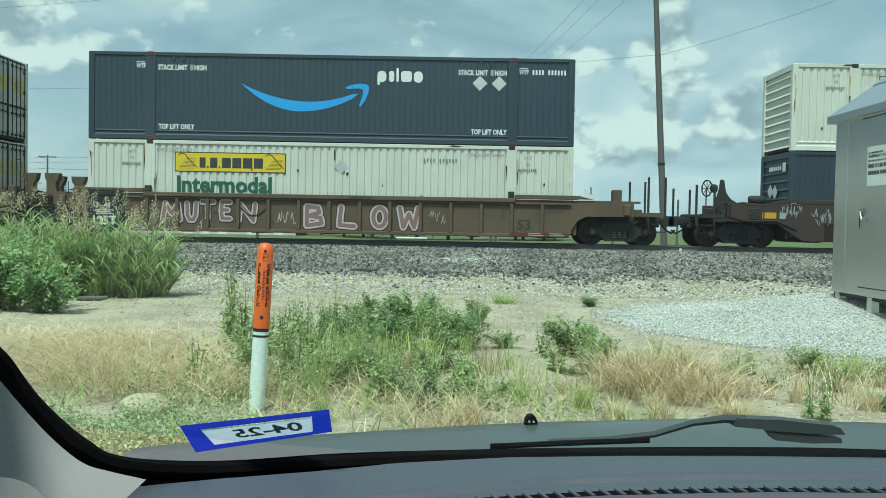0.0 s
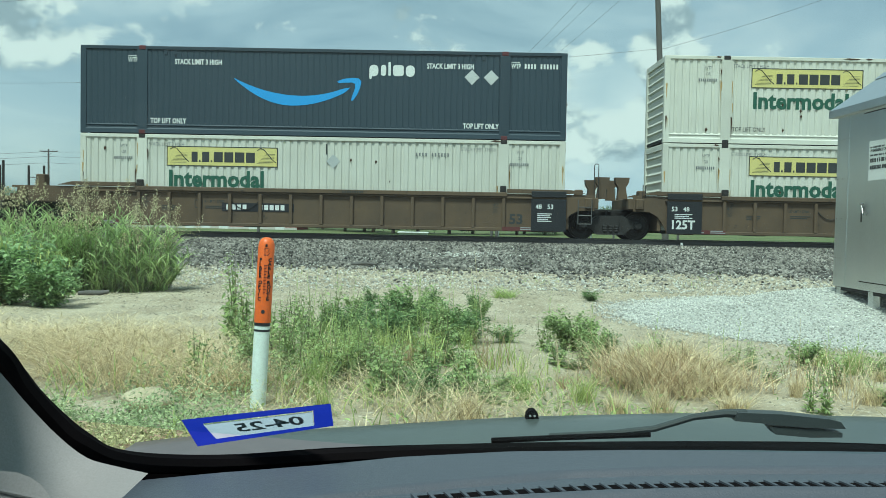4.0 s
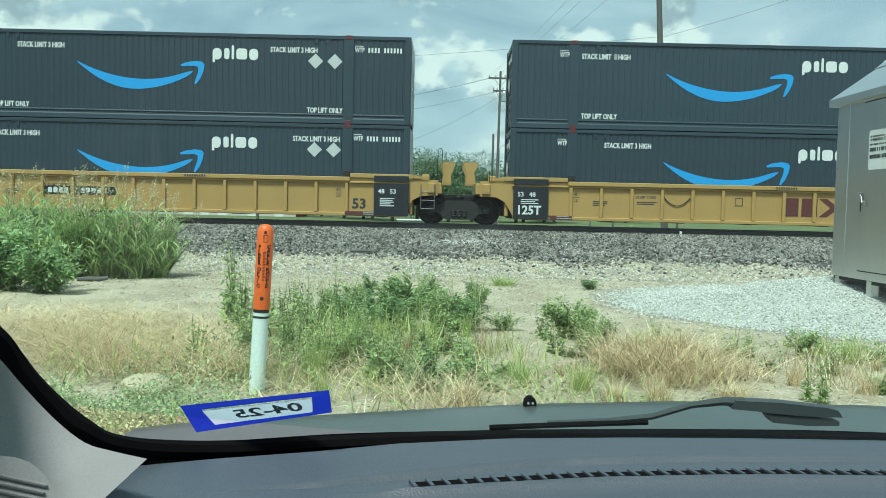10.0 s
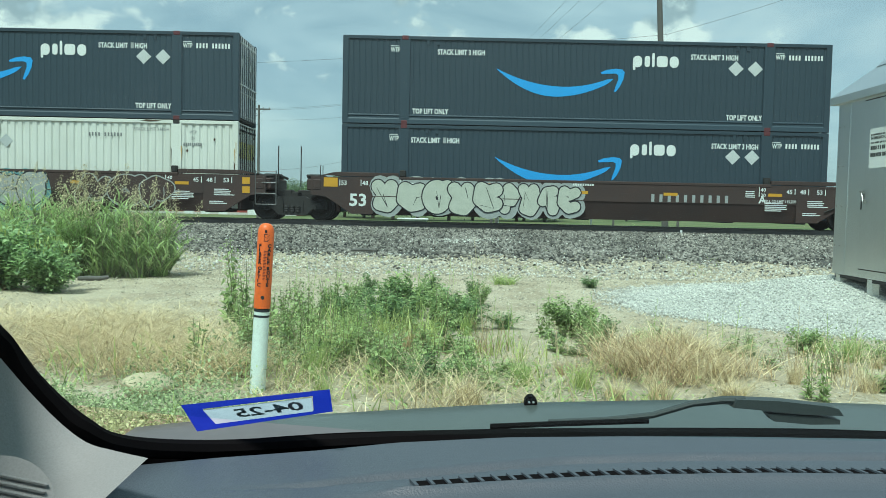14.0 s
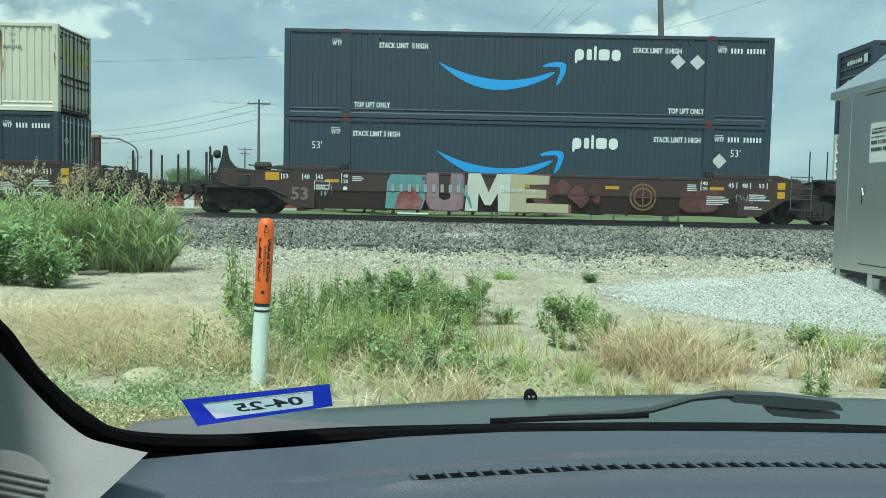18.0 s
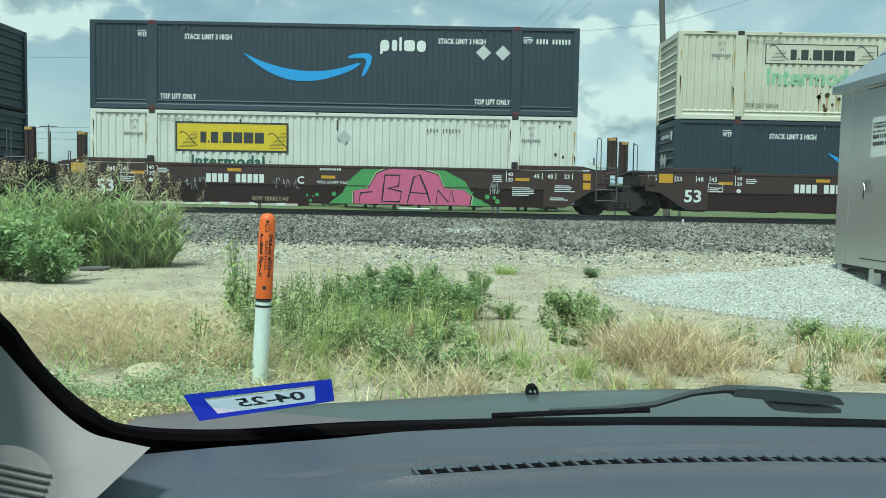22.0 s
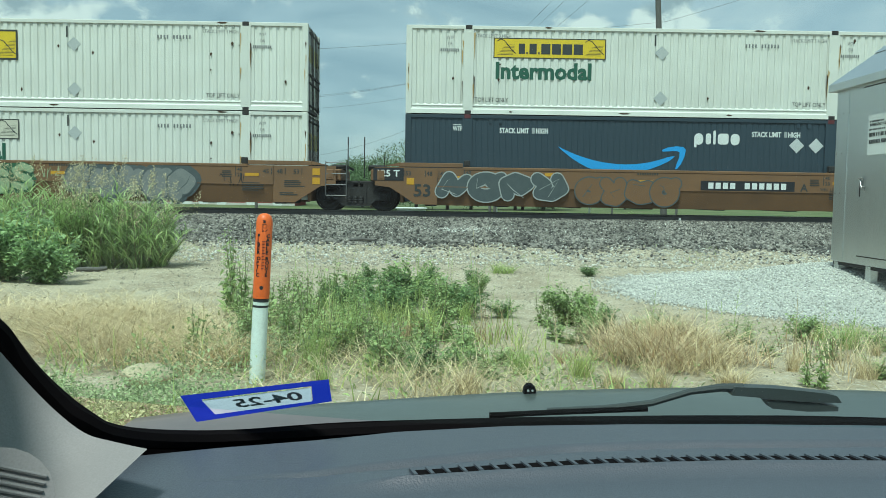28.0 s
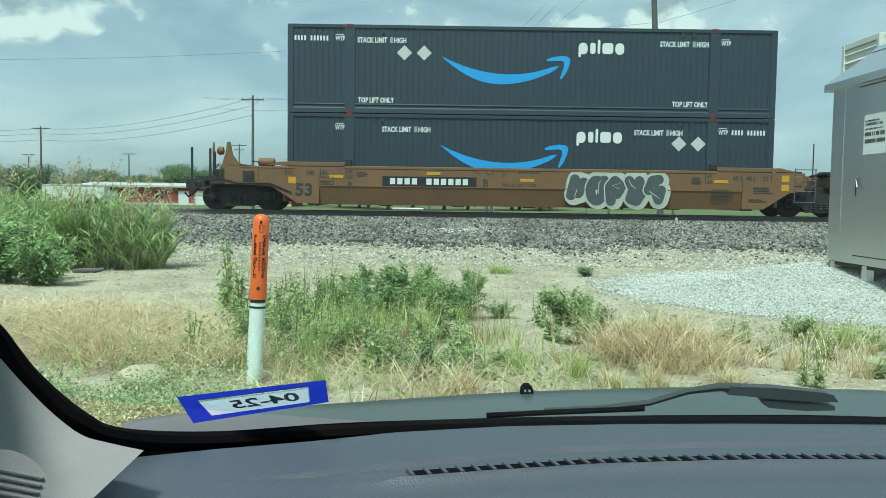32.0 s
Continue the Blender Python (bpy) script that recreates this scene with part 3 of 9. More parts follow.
def rails():
    # head, web and foot of one rail; the running surface is bright
    prof = [(-0.076, 0), (0.076, 0), (0.076, 0.012), (0.012, 0.035), (0.009, 0.12), (0.036, 0.135), (0.036, 0.166), (0.03, 0.172), (-0.03, 0.172), (-0.036, 0.166), (-0.036, 0.135), (-0.009, 0.12), (-0.012, 0.035), (-0.076, 0.012)]
    for side in (-1, 1):
        y0, z0 = TRACK_Y + side * 0.7535, RAIL_Z - 0.172
        top = thing("rail", "rusty steel running rail with a polished head", "rail", pose(0, y0, z0), "track rails", "structure")
        part("rail_body", Shape().prism(prof, "x", -700, 700), M["rail"], top)
        part("running_surface", Shape().box(-700, 700, -0.026, 0.026, 0.1722, 0.1735), M["railhead"], top, "polished rail head")
    single("survey_stake", Shape().box(-0.035, 0.035, -0.02, 0.02, -0.05, 0.16, 0.005).box(-0.09, 0.09, -0.05, 0.05, -0.02, 0.03, 0.01), M["print"], "short white painted stake in the ballast by the rail", "stake", pose(7.86, 27.55, 0.6))
    tie_mesh = kept("tie", lambda: Shape().box(-0.115, 0.115, -1.3, 1.3, -0.16, 0.0, 0.012).mesh("tie", M["tie"]))
    for i in range(64):
        x = -17 + i * 0.52
        single("railway_tie", tie_mesh, M["tie"], "weathered dark timber railway tie bedded in ballast", "tie", pose(x, TRACK_Y, RAIL_Z - 0.174, 0, 0, random.uniform(-1, 1)), "track ties")


rails()

# ---- the train: containers ----
BOX_L, BOX_W, BOX_H = 16.154, 2.59, 2.896
HL, HW = BOX_L / 2, BOX_W / 2


def corrugated(x0, x1, z0, z1, y, out, pitch=0.278, groove=0.06, deep=0.024):
    """A side sheet with upright grooves; its outer face at y, grooves towards the inside."""
    s, xs = Shape(), []
    n = max(1, round((x1 - x0) / pitch))
    step = (x1 - x0) / n
    for i in range(n):
        a = x0 + i * step
        xs += [(a, 0), (a + step - groove, 0), (a + step - groove * 0.72, deep), (a + step - groove * 0.28, deep)]
    xs.append((x1, 0))
    for z in (z0, z1):
        s.v += [(x, y - out * d, z) for x, d in xs]
    k = len(xs)
    s.f = [(i, i + 1, k + i + 1, k + i) for i in range(k - 1)]
    return s


def ribbed_end(x, out, z0, z1):
    """The blind front end: wide panels with level ribs."""
    s, zs = Shape(), []
    n = 9
    step = (z1 - z0) / n
    for i in range(n):
        a = z0 + i * step
        zs += [(a, 0), (a + step * 0.25, 0.045), (a + step * 0.8, 0.045), (a + step, 0)]
    for yy in (-HW + 0.13, HW - 0.13):
        s.v += [(x - out * d, yy, z) for z, d in zs]
    k = len(zs)
    s.f = [(i, i + 1, k + i + 1, k + i) for i in range(k - 1)]
    return s


def arrow_shape():
    """A blue crescent between two shallow arcs, and a bent arrow head at its end."""
    s = Shape()
    n = 34
    lo, hi = [], []
    for i in range(n + 1):
        x = -2.98 + 3.86 * i / n
        up = 1.343 + (0.111 if x < -0.75 else 0.133) * (x + 0.75) ** 2
        down = 1.013 + (0.231 if x < -1.05 else 0.149) * (x + 1.05) ** 2
        e = 0.06 * max(0.0, 1 - (n - i) / 1.5)
        hi.append((x, -0.003, up - e))
        lo.append((x, -0.003, min(down, up - 0.02) + e))
    s.add(lo + hi, [(i, i + 1, n + 2 + i, n + 1 + i) for i in range(n)])
    head = [(0.45, 1.84), (0.65, 1.925), (0.95, 1.97), (1.17, 1.945), (1.25, 1.85), (1.21, 1.63), (1.1, 1.38), (0.97, 1.21), (0.91, 1.22), (0.95, 1.36), (1.04, 1.62), (1.04, 1.77), (0.93, 1.81), (0.65, 1.796), (0.48, 1.784)]
    s.add([(x, -0.0035, z) for x, z in head], [(0, 1, 13, 14), (1, 2, 12, 13), (2, 3, 4, 11, 12), (4, 5, 10, 11), (5, 6, 9, 10), (6, 7, 8, 9)])
    return s


def capsule(s, x0, x1, z0, z1, r, y=-0.003):
    """A plate with round corners."""
    pts = []
    for cx, cz, a0 in ((x1 - r, z1 - r, 0), (x0 + r, z1 - r, 90), (x0 + r, z0 + r, 180), (x1 - r, z0 + r, 270)):
        pts += [(cx + r * math.cos(radians(a0 + 30 * k)), y, cz + r * math.sin(radians(a0 + 30 * k))) for k in range(4)]
    return s.add(pts, [tuple(range(len(pts)))])


def word_shapes():
    """A row of plain rounded shapes, as wide and high as the printed word."""
    s = Shape()
    for x0, x1, z0, z1, r in ((0, 0.3, -0.02, 0.36, 0.14), (0, 0.085, -0.11, 0.12, 0.04), (0.385, 0.56, 0.0, 0.36, 0.07), (0.63, 0.715, 0.0, 0.46, 0.04), (0.785, 1.145, 0.0, 0.36, 0.09), (1.21, 1.51, -0.02, 0.36, 0.14)):
        capsule(s, x0, x1, z0, z1, r, -0.003 if z0 > -0.05 else -0.0034)
    return s


def end_marks():
    s, x = Shape(), 0.0
    for w in (0.14, 0.22, 0.14, 0.12, 0.14, 0.14):
        capsule(s, x, x + w, 0, 0.16, 0.05)
        x += w + 0.03
    return capsule(s, 1.15, 1.42, -0.06, 0.24, 0.02)


def word_blocks(widths, height, gap, short=()):
    """A word that is not spelled: a row of upright rounded blocks."""
    s, x = Shape(), 0.0
    for i, w in enumerate(widths):
        s.box(x, x + w, -0.003, 0.0, 0.0, height * (0.2 if i in short else 1.0))
        x += w + gap
    return s


def bars(n, w, h, gap, skip=()):
    s = Shape()
    for i in range(n):
        if i in skip:
            continue
        s.box(i * (w + gap), i * (w + gap) + w, -0.003, 0, 0, h)
    return s


def diamond(r):
    return flat([(0, -r), (r, 0), (0, r), (-r, 0)])


def container(paint, at, label, side="plain", flip=False, sign="", patched=(True, True), rusty=False, high=True, casting="casting", wider53=False, tall=0, wide=False, group="stacked containers"):
    """A 53-foot container. x along it, its near side at -y, z up from its floor. flip: turned end for end."""
    body = M[paint]
    c = thing("shipping_container", label, "container", at, group)
    e = 1 if not flip else -1      # the doors' end
    y = -HW
    for nm, yy, out in (("side_wall", -HW + 0.035, -1), ("side_wall", HW - 0.035, 1)):
        part(nm, kept((paint, "wall", out), lambda: corrugated(-HL + 0.2, HL - 0.2, 0.3, BOX_H - 0.1, yy, out, *((0.2, 0.07, 0.012) if paint == "navy" else (0.245, 0.12, 0.034))).mesh("side_wall", body)), body, c)
    part("roof", kept((paint, "roof"), lambda: Shape().box(-HL + 0.05, HL - 0.05, -HW + 0.06, HW - 0.06, BOX_H - 0.06, BOX_H - 0.02).mesh("roof", body)), body, c)
    part("floor_pan", kept((paint, "pan"), lambda: Shape().box(-HL + 0.05, HL - 0.05, -HW + 0.08, HW - 0.08, 0.06, 0.16).mesh("floor_pan", M["iron"])), M["iron"], c)
    rail = kept((paint, "toprail"), lambda: Shape().box(-HL + 0.15, HL - 0.15, -0.06, 0.06, BOX_H - 0.12, BOX_H, 0.012).mesh("top_rail", body))
    low = kept((paint, "lowrail"), lambda: Shape().prism([(-0.07, 0.02), (0.07, 0.02), (0.07, 0.36), (0.0, 0.35), (-0.045, 0.3), (-0.045, 0.28), (-0.025, 0.25), (-0.025, 0.2), (-0.06, 0.16)], "x", -HL + 0.15, HL - 0.15).mesh("bottom_rail", body))
    for yy, turn in ((-HW + 0.062, 0), (HW - 0.062, 180)):
        part("top_rail", rail, body, c, at=pose(0, yy, 0))
        part("bottom_rail", low, body, c, at=pose(0, yy, 0, 0, 0, turn))
    post = kept((paint, "post"), lambda: Shape().box(-0.1, 0.1, -0.09, 0.09, 0.0, BOX_H, 0.015).mesh("corner_post", body))
    mid = kept((paint, "mid"), lambda: Shape().box(-0.17, 0.17, -0.03, 0.03, 0.03, BOX_H - 0.02, 0.008).box(-0.06, 0.06, -0.036, -0.02, 0.2, BOX_H - 0.2).mesh("lift_post", body))
    cast = kept(("cast", casting), lambda: Shape().box(-0.11, 0.11, -0.045, 0.08, 0, 0.14, 0.012).box(-0.045, 0.045, -0.0465, -0.04, 0.04, 0.11).mesh("casting", M[casting]))
    for sx in (-1, 1):
        for sy in (-1, 1):
            part("corner_post", post, body, c, at=pose(sx * (HL - 0.1), sy * (HW - 0.095), 0))
            part("lift_post", mid, body, c, at=pose(sx * 6.02, sy * (HW - 0.03), 0, 0, 0, 0 if sy < 0 else 180))
        for z in (-0.01, BOX_H - 0.125):
            part("casting", cast, M[casting], c, at=pose(sx * 6.02, -HW + 0.035, z))
    # ends
    part("front_wall", kept((paint, "front", e), lambda: ribbed_end(-e * (HL - 0.03), -e, 0.15, BOX_H - 0.1).mesh("front_wall", body)), body, c)
    part("header", kept((paint, "header"), lambda: Shape().box(-0.05, 0.05, -HW + 0.15, HW - 0.15, BOX_H - 0.2, BOX_H, 0.01).mesh("header", body)), body, c, at=pose(-e * (HL - 0.07), 0, 0))
    door = kept((paint, "door"), lambda: door_shape().mesh("door", body))
    for k in (0, 1):
        d = part("door", door, body, c, at=pose(e * (HL - 0.06), (-0.59 if k == 0 else 0.59), 0, 0, 0, 0 if e > 0 else 180))
        # on pale doors dark rods and hinges carry the end's shade in their colour
        rod = "rod" if paint == "navy" else "iron"
        for j in (-0.42, -0.14, 0.14, 0.42):
            part("lock_rod", kept(("rod", rod), lambda: Shape().tube([(0.075, 0, 0.12), (0.075, 0, BOX_H - 0.08)], 0.024 if rod == "rod" else 0.015, 6).box(0.05, 0.1, -0.07, 0.07, 0.95, 1.0).box(0.05, 0.1, -0.05, 0.05, 0.2, 0.26).box(0.05, 0.1, -0.05, 0.05, BOX_H - 0.3, BOX_H - 0.24).box(0.05, 0.12, -0.16, 0.05, 1.2, 1.25).mesh("lock_rod", M[rod])), M[rod], d, "upright lock rod with brackets", at=pose(0, j, 0))
        if paint != "navy":
            part("door_sign", kept("doorsign", lambda: Shape().box(0.03, 0.035, -0.46, 0.46, 1.7, 2.25).mesh("door_sign", M["sign_pale"])), M["sign_pale"], d, "faded yellow sign print")
        part("gasket", kept("gasket", lambda: Shape().box(-0.02, 0.024, -0.585, -0.557, 0.14, BOX_H - 0.1).box(-0.02, 0.024, 0.557, 0.585, 0.14, BOX_H - 0.1).mesh("gasket", M["black"])), M["black"], d, "black rubber door gasket")
        for z in (0.35, 1.05, 1.8, 2.5):
            part("hinge", kept(("hinge", paint), lambda: Shape().box(0.02, 0.05, -0.06, 0.16, -0.04, 0.04, 0.006).mesh("hinge", M["rust"] if paint != "navy" else M["navy"])), body, d, at=pose(0, -0.56 if k == 0 else 0.46, z))
        part("door_placard", kept("dpl", lambda: Shape().add([(0.035, 0, -0.2), (0.035, 0.17, 0), (0.035, 0, 0.2), (0.035, -0.17, 0)], [(0, 1, 2, 3)]).mesh("door_placard", M["placard"])), M["placard"], d, at=pose(0, -0.05, 2.0))
    if paint == "navy":
        if not flip:
            end = kept("endword", lambda: end_marks().mesh("end_print", M["print"]))
            part("end_print", end, M["print"], c, "white print of plain rounded shapes", at=pose(-HL + 0.024, 0.55, 2.32, 0, 0, -90))
            for yy, z in ((0.42, 1.62), (0.02, 1.58)):
                part("placard_holder", kept("plac", lambda: diamond(0.25).mesh("placard_holder", M["placard"])), M["placard"], c, "silver diamond placard holder", at=pose(-HL + 0.024, yy, z, 0, 0, -90))
        mark_navy(c, y, flip, patched, wider53, tall, wide)
    else:
        mark_pale(c, y, sign, flip, rusty, high)
    return c


def door_shape():
    s = Shape().box(-0.03, 0.02, -0.56, 0.56, 0.16, BOX_H - 0.13, 0.008)
    for i in range(4):
        z = 0.28 + i * 0.64
        s.box(0.018, 0.032, -0.5, 0.5, z, z + 0.42, 0.006)
    return s


def mark_navy(c, y, flip, patched, wider53, tall, wide):
    lab = y + 0.0315
    P_, F_ = M["print"], M["faint"]
    top = M["print"]
    part("blue_arrow", kept("arrow", lambda: arrow_shape().mesh("blue_arrow", M["blue"])), M["blue"], c, "bright blue curved arrow print", at=pose(0, lab, 0.14 if tall else 0.0))
    part("word_mark", kept("wordmark", lambda: word_shapes().mesh("word_mark", P_)), P_, c, "white print of plain rounded shapes", at=pose(1.51, lab, 2.1 if tall else 2.05))
    wide = wide or wider53
    for i, x in enumerate((-5.78, 4.2) if wide else (-4.95, 3.42)):
        part("stack_limit_print", text_mesh("STACK LIMIT 3 HIGH" if not patched[i] else "STACK LIMIT", 0.235, P_, bold=0.008, wide=0.72), P_, c, at=pose(x, lab, 2.32))
        if patched[i]:
            part("patch", kept("patch", lambda: Shape().box(0, 0.1, -0.003, 0, 0, 0.19).mesh("patch", F_)), F_, c, at=pose(x + 1.07, lab, 2.31))
            part("stack_limit_print", text_mesh("HIGH", 0.235, P_, bold=0.008, wide=0.72), P_, c, at=pose(x + 1.2, lab, 2.32))
    for x in (-5.75, 4.65):
        part("lift_print", text_mesh("TOP LIFT ONLY", 0.235, P_, bold=0.008, wide=0.72), P_, c, at=pose(x, lab, 0.36))
    spots = [(4.92, 2.05), (5.56, 2.05)] if not flip else [(-4.23, 2.0), (-3.58, 2.0)]
    if tall:
        spots = [(-6.44, 1.83), (-6.44, 1.14)][:tall]
    if wider53 and not flip:
        spots = [(6.4, 1.73)]
    for x, z in spots:
        part("placard_holder", kept("plac", lambda: diamond(0.25).mesh("placard_holder", M["placard"])), M["placard"], c, "silver diamond placard holder", at=pose(x, lab, z))
    for x in (-6.5, 6.22):
        part("pin_print", text_mesh("WTP", 0.22, P_, bold=0.006, wide=0.66), P_, c, at=pose(x, lab, 2.37))
        part("pin_print_bar", kept("pbar", lambda: Shape().box(0, 0.28, -0.003, 0, 0, 0.02).mesh("pin_print_bar", P_)), P_, c, at=pose(x, lab, 2.56))
    x = 6.66 if not flip else -7.85
    part("owner_bars", kept("ident4", lambda: bars(4, 0.06, 0.16, 0.045).mesh("owner_bars", P_)), P_, c, at=pose(x, lab, 2.36))
    part("number_bars", kept("ident6", lambda: bars(6, 0.06, 0.16, 0.045).mesh("number_bars", P_)), P_, c, at=pose(x + 0.525, lab, 2.36))
    for x in (-5.3, -4.98, 4.9, 5.25):
        part("vent", kept("vent", lambda: Shape().box(0, 0.1, -0.02, 0.01, 0, 0.17, 0.004).mesh("vent", M["navy"])), M["navy"], c, at=pose(x, y + 0.03, 2.62))
    if wider53:
        for x in (-7.15, 6.75):
            part("length_print", text_mesh("53'", 0.34, P_, wide=0.9), P_, c, at=pose(x, lab, 1.88))


def frame_lines(w, h, t):
    return Shape().box(0, w, -0.006, -0.0032, 0, t).box(0, w, -0.006, -0.0032, h - t, h).box(0, t, -0.006, -0.0032, t, h - t).box(w - t, w, -0.006, -0.0032, t, h - t)


def scroll(n=7):
    s = Shape()
    for i in range(n):
        z = 0.06 + i * 0.045
        s.box(0.1 + 0.04 * i, 0.62 + 0.01 * i, -0.0055, -0.0032, z, z + 0.011)
    s.tube([(0.1, -0.005, 0.5), (0.2, -0.005, 0.57), (0.32, -0.005, 0.53), (0.6, -0.005, 0.2), (0.72, -0.005, 0.1)], 0.013, 4)
    return s


def mark_pale(c, y, sign, flip, rusty, high):
    lab = y + 0.0315
    D_ = M["dark_print"]
    part("stack_limit_print", text_mesh("STACK LIMIT 3 HIGH", 0.17, M["grey_print"], wide=0.75), M["grey_print"], c, at=pose(-5.8, lab, 2.52))
    part("stack_limit_print", text_mesh("STACK LIMIT 3 HIGH", 0.17, M["grey_print"], wide=0.75), M["grey_print"], c, at=pose(4.6, lab, 2.52))
    for x in (-5.8, 4.7):
        part("lift_print", text_mesh("TOP LIFT ONLY", 0.21, D_, wide=0.76), D_, c, at=pose(x, lab, 0.42))
    for x in (-6.75, 6.45):
        for j, w in enumerate(("WTP", "OR")):
            part("pin_print", text_mesh(w, 0.16, M["grey_print"], wide=0.7), M["grey_print"], c, at=pose(x + 0.04 * j, lab, 2.45 - 0.2 * j))
        part("owner_bars", kept("ownb", lambda: bars(9, 0.045, 0.1, 0.025).mesh("owner_bars", M["grey_print"])), M["grey_print"], c, at=pose(x - 0.2, lab, 2.05))
    part("owner_bars", kept("identp4", lambda: bars(4, 0.05, 0.12, 0.055).mesh("owner_bars", M["grey_print"])), M["grey_print"], c, at=pose(3.1, lab, 2.32))
    part("number_bars", kept("identp6", lambda: bars(6, 0.05, 0.12, 0.055).mesh("number_bars", M["grey_print"])), M["grey_print"], c, at=pose(3.625, lab, 2.32))
    dm = kept("diam_pale", lambda: diamond(0.24).mesh("placard_holder", M["placard_dull"]))
    for z in ((2.1, 0.62) if high else (2.0,)):
        part("placard_holder", dm, M["placard_dull"], c, "worn diamond placard holder", at=pose(0.35, lab, z))
    part("mark_strip", kept("strip_red", lambda: Shape().box(0, 0.05, -0.003, 0, 0, 0.36).mesh("mark_strip", M["dark_print"])), M["dark_print"], c, at=pose(0.1, lab, 2.32))
    if sign:
        if sign == "big":
            w, h, x, z = 3.75, 0.98, -5.25, 1.55
        else:
            w, h, x, z = 3.7, 0.66, -5.2, 1.86
        paint = {"small": "sign_pale", "vivid": "sign_yellow", "big": "sign_yellow", "ghost": "old_cream"}[sign]
        b = part("sign_panel", kept(("sign", w, h, paint), lambda: Shape().box(0, w, -0.003, 0, 0, h).mesh("sign_panel", M[paint])), M[paint], c, "printed sign panel with a dark frame", at=pose(x, lab, z))
        part("sign_border", kept(("sgnb", w, h), lambda: frame_lines(w, h, 0.03 if h < 0.8 else 0.06).mesh("sign_border", D_)), D_, b)
        hh = 0.34 if h < 0.8 else 0.36
        part("sign_blocks", kept(("sgnw", h), lambda: word_blocks((0.2, 0.05, 0.24, 0.05, 0.3, 0.3, 0.32, 0.3), hh, 0.05, short=(1, 3)).mesh("sign_blocks", D_)), D_, b, at=pose(0.83, -0.0035, h / 2 - hh / 2 - 0.02))
        sc = kept(("scroll", h), lambda: scroll(8 if h < 0.8 else 12).mesh("scroll_lines", D_))
        part("scroll_lines", sc, D_, b, at=pose(0.02, 0, h * 0.08))
        part("scroll_lines", sc, D_, b, at=pose(w - 0.78, 0, h * 0.08))
        ink = M["green_faded"] if rusty else M["green_print"]
        if sign in ("small", "vivid", "ghost"):
            part("trade_print", text_mesh("Intermodal", 0.74, ink, bold=0.026, wide=0.98), ink, c, at=pose(-5.15, lab, 1.2))
        else:
            part("trade_print", text_mesh("Intermodal", 0.56, ink, bold=0.012, wide=1.0), ink, c, at=pose(-4.75, lab, 1.05))
    if rusty:
        rng = random.Random(11)
        clusters = ((1.8, 2.75, 0.36, 0.62, 24), (2.5, 3.9, 2.54, 2.7, 20), (0.3, 2.5, 2.58, 2.7, 14), (1.4, 2.0, 1.15, 1.5, 6), (2.5, 3.0, 1.1, 1.65, 7), (-2.6, -0.3, 0.42, 0.85, 26), (-3.4, -2.4, 0.4, 1.1, 9), (0.2, 1.3, 0.36, 0.6, 9), (3.2, 3.8, 0.36, 0.6, 8), (-3.5, 3.5, 0.6, 2.2, 14))
        for x, z in [(rng.uniform(x0, x1), rng.uniform(z0, z1)) for x0, x1, z0, z1, n in clusters for k in range(n)]:
            r = rng.uniform(0.03, 0.095)
            out = [(r * rng.uniform(0.6, 1.2) * math.cos(a), r * rng.uniform(0.7, 1.6) * math.sin(a)) for a in [math.tau * k / 9 for k in range(9)]]
            part("rust_patch", flat(out), M["rust"], c, "flaking rust", at=pose(x, lab - 0.001, z))
            if rng.random() < 0.85:
                L_ = rng.uniform(0.2, 0.8)
                part("rust_run", flat([(-r * 0.4, 0), (r * 0.4, 0), (r * 0.12, -L_), (-r * 0.1, -L_)]), M["rust_run"], c, at=pose(x, lab, z))
    else:
        rng = random.Random(int(abs(c.matrix_basis.translation.x) * 10))
        for i in range(9):
            r = rng.uniform(0.02, 0.05)
            part("rust_patch", kept(("rp", i), lambda: flat([(r, 0), (0, r * 1.6), (-r, 0.2 * r), (-0.3 * r, -2 * r)]).mesh("rust_patch", M["rust"])), M["rust"], c, "rust spot", at=pose(rng.uniform(-7.7, 7.7), lab, rng.uniform(0.3, 2.6)))
    # rust and grime along the posts, the joints and the lower edge
    rng = random.Random(int(abs(c.matrix_basis.translation.x) * 7) + 3)
    for x in (-6.2, -5.84, 5.84, 6.2, -7.98, 7.98):
        for k in range(3):
            L_, r, z = rng.uniform(0.25, 0.9), rng.uniform(0.012, 0.03), rng.uniform(0.8, 2.7)
            part("rust_run", flat([(-r, 0), (r, rng.uniform(-0.1, 0.05)), (r * 0.5, -L_ * 0.6), (0, -L_)]), M["rust_run"] if k else M["rust"], c, at=pose(x + rng.uniform(-0.03, 0.03), y - 0.0075 if abs(x) < 7 else y + 0.001, z))
    for k in range(5):
        w = rng.uniform(0.1, 0.7)
        part("rust_patch", flat([(0, 0), (w * 0.3, 0.03), (w, 0.012), (w * 0.8, -0.02), (w * 0.4, -0.03)]), M["rust"], c, at=pose(rng.uniform(-7.6, 6.9), y - 0.0035, rng.choice((0.1, 0.3, 2.86))))


# ---- the train: well cars ----
WHEELSETS = []      # (wheelset, radius)
ROLLING = []        # (thing, place along the train, height)
JOINT, PLATE = 9.72, 1.47


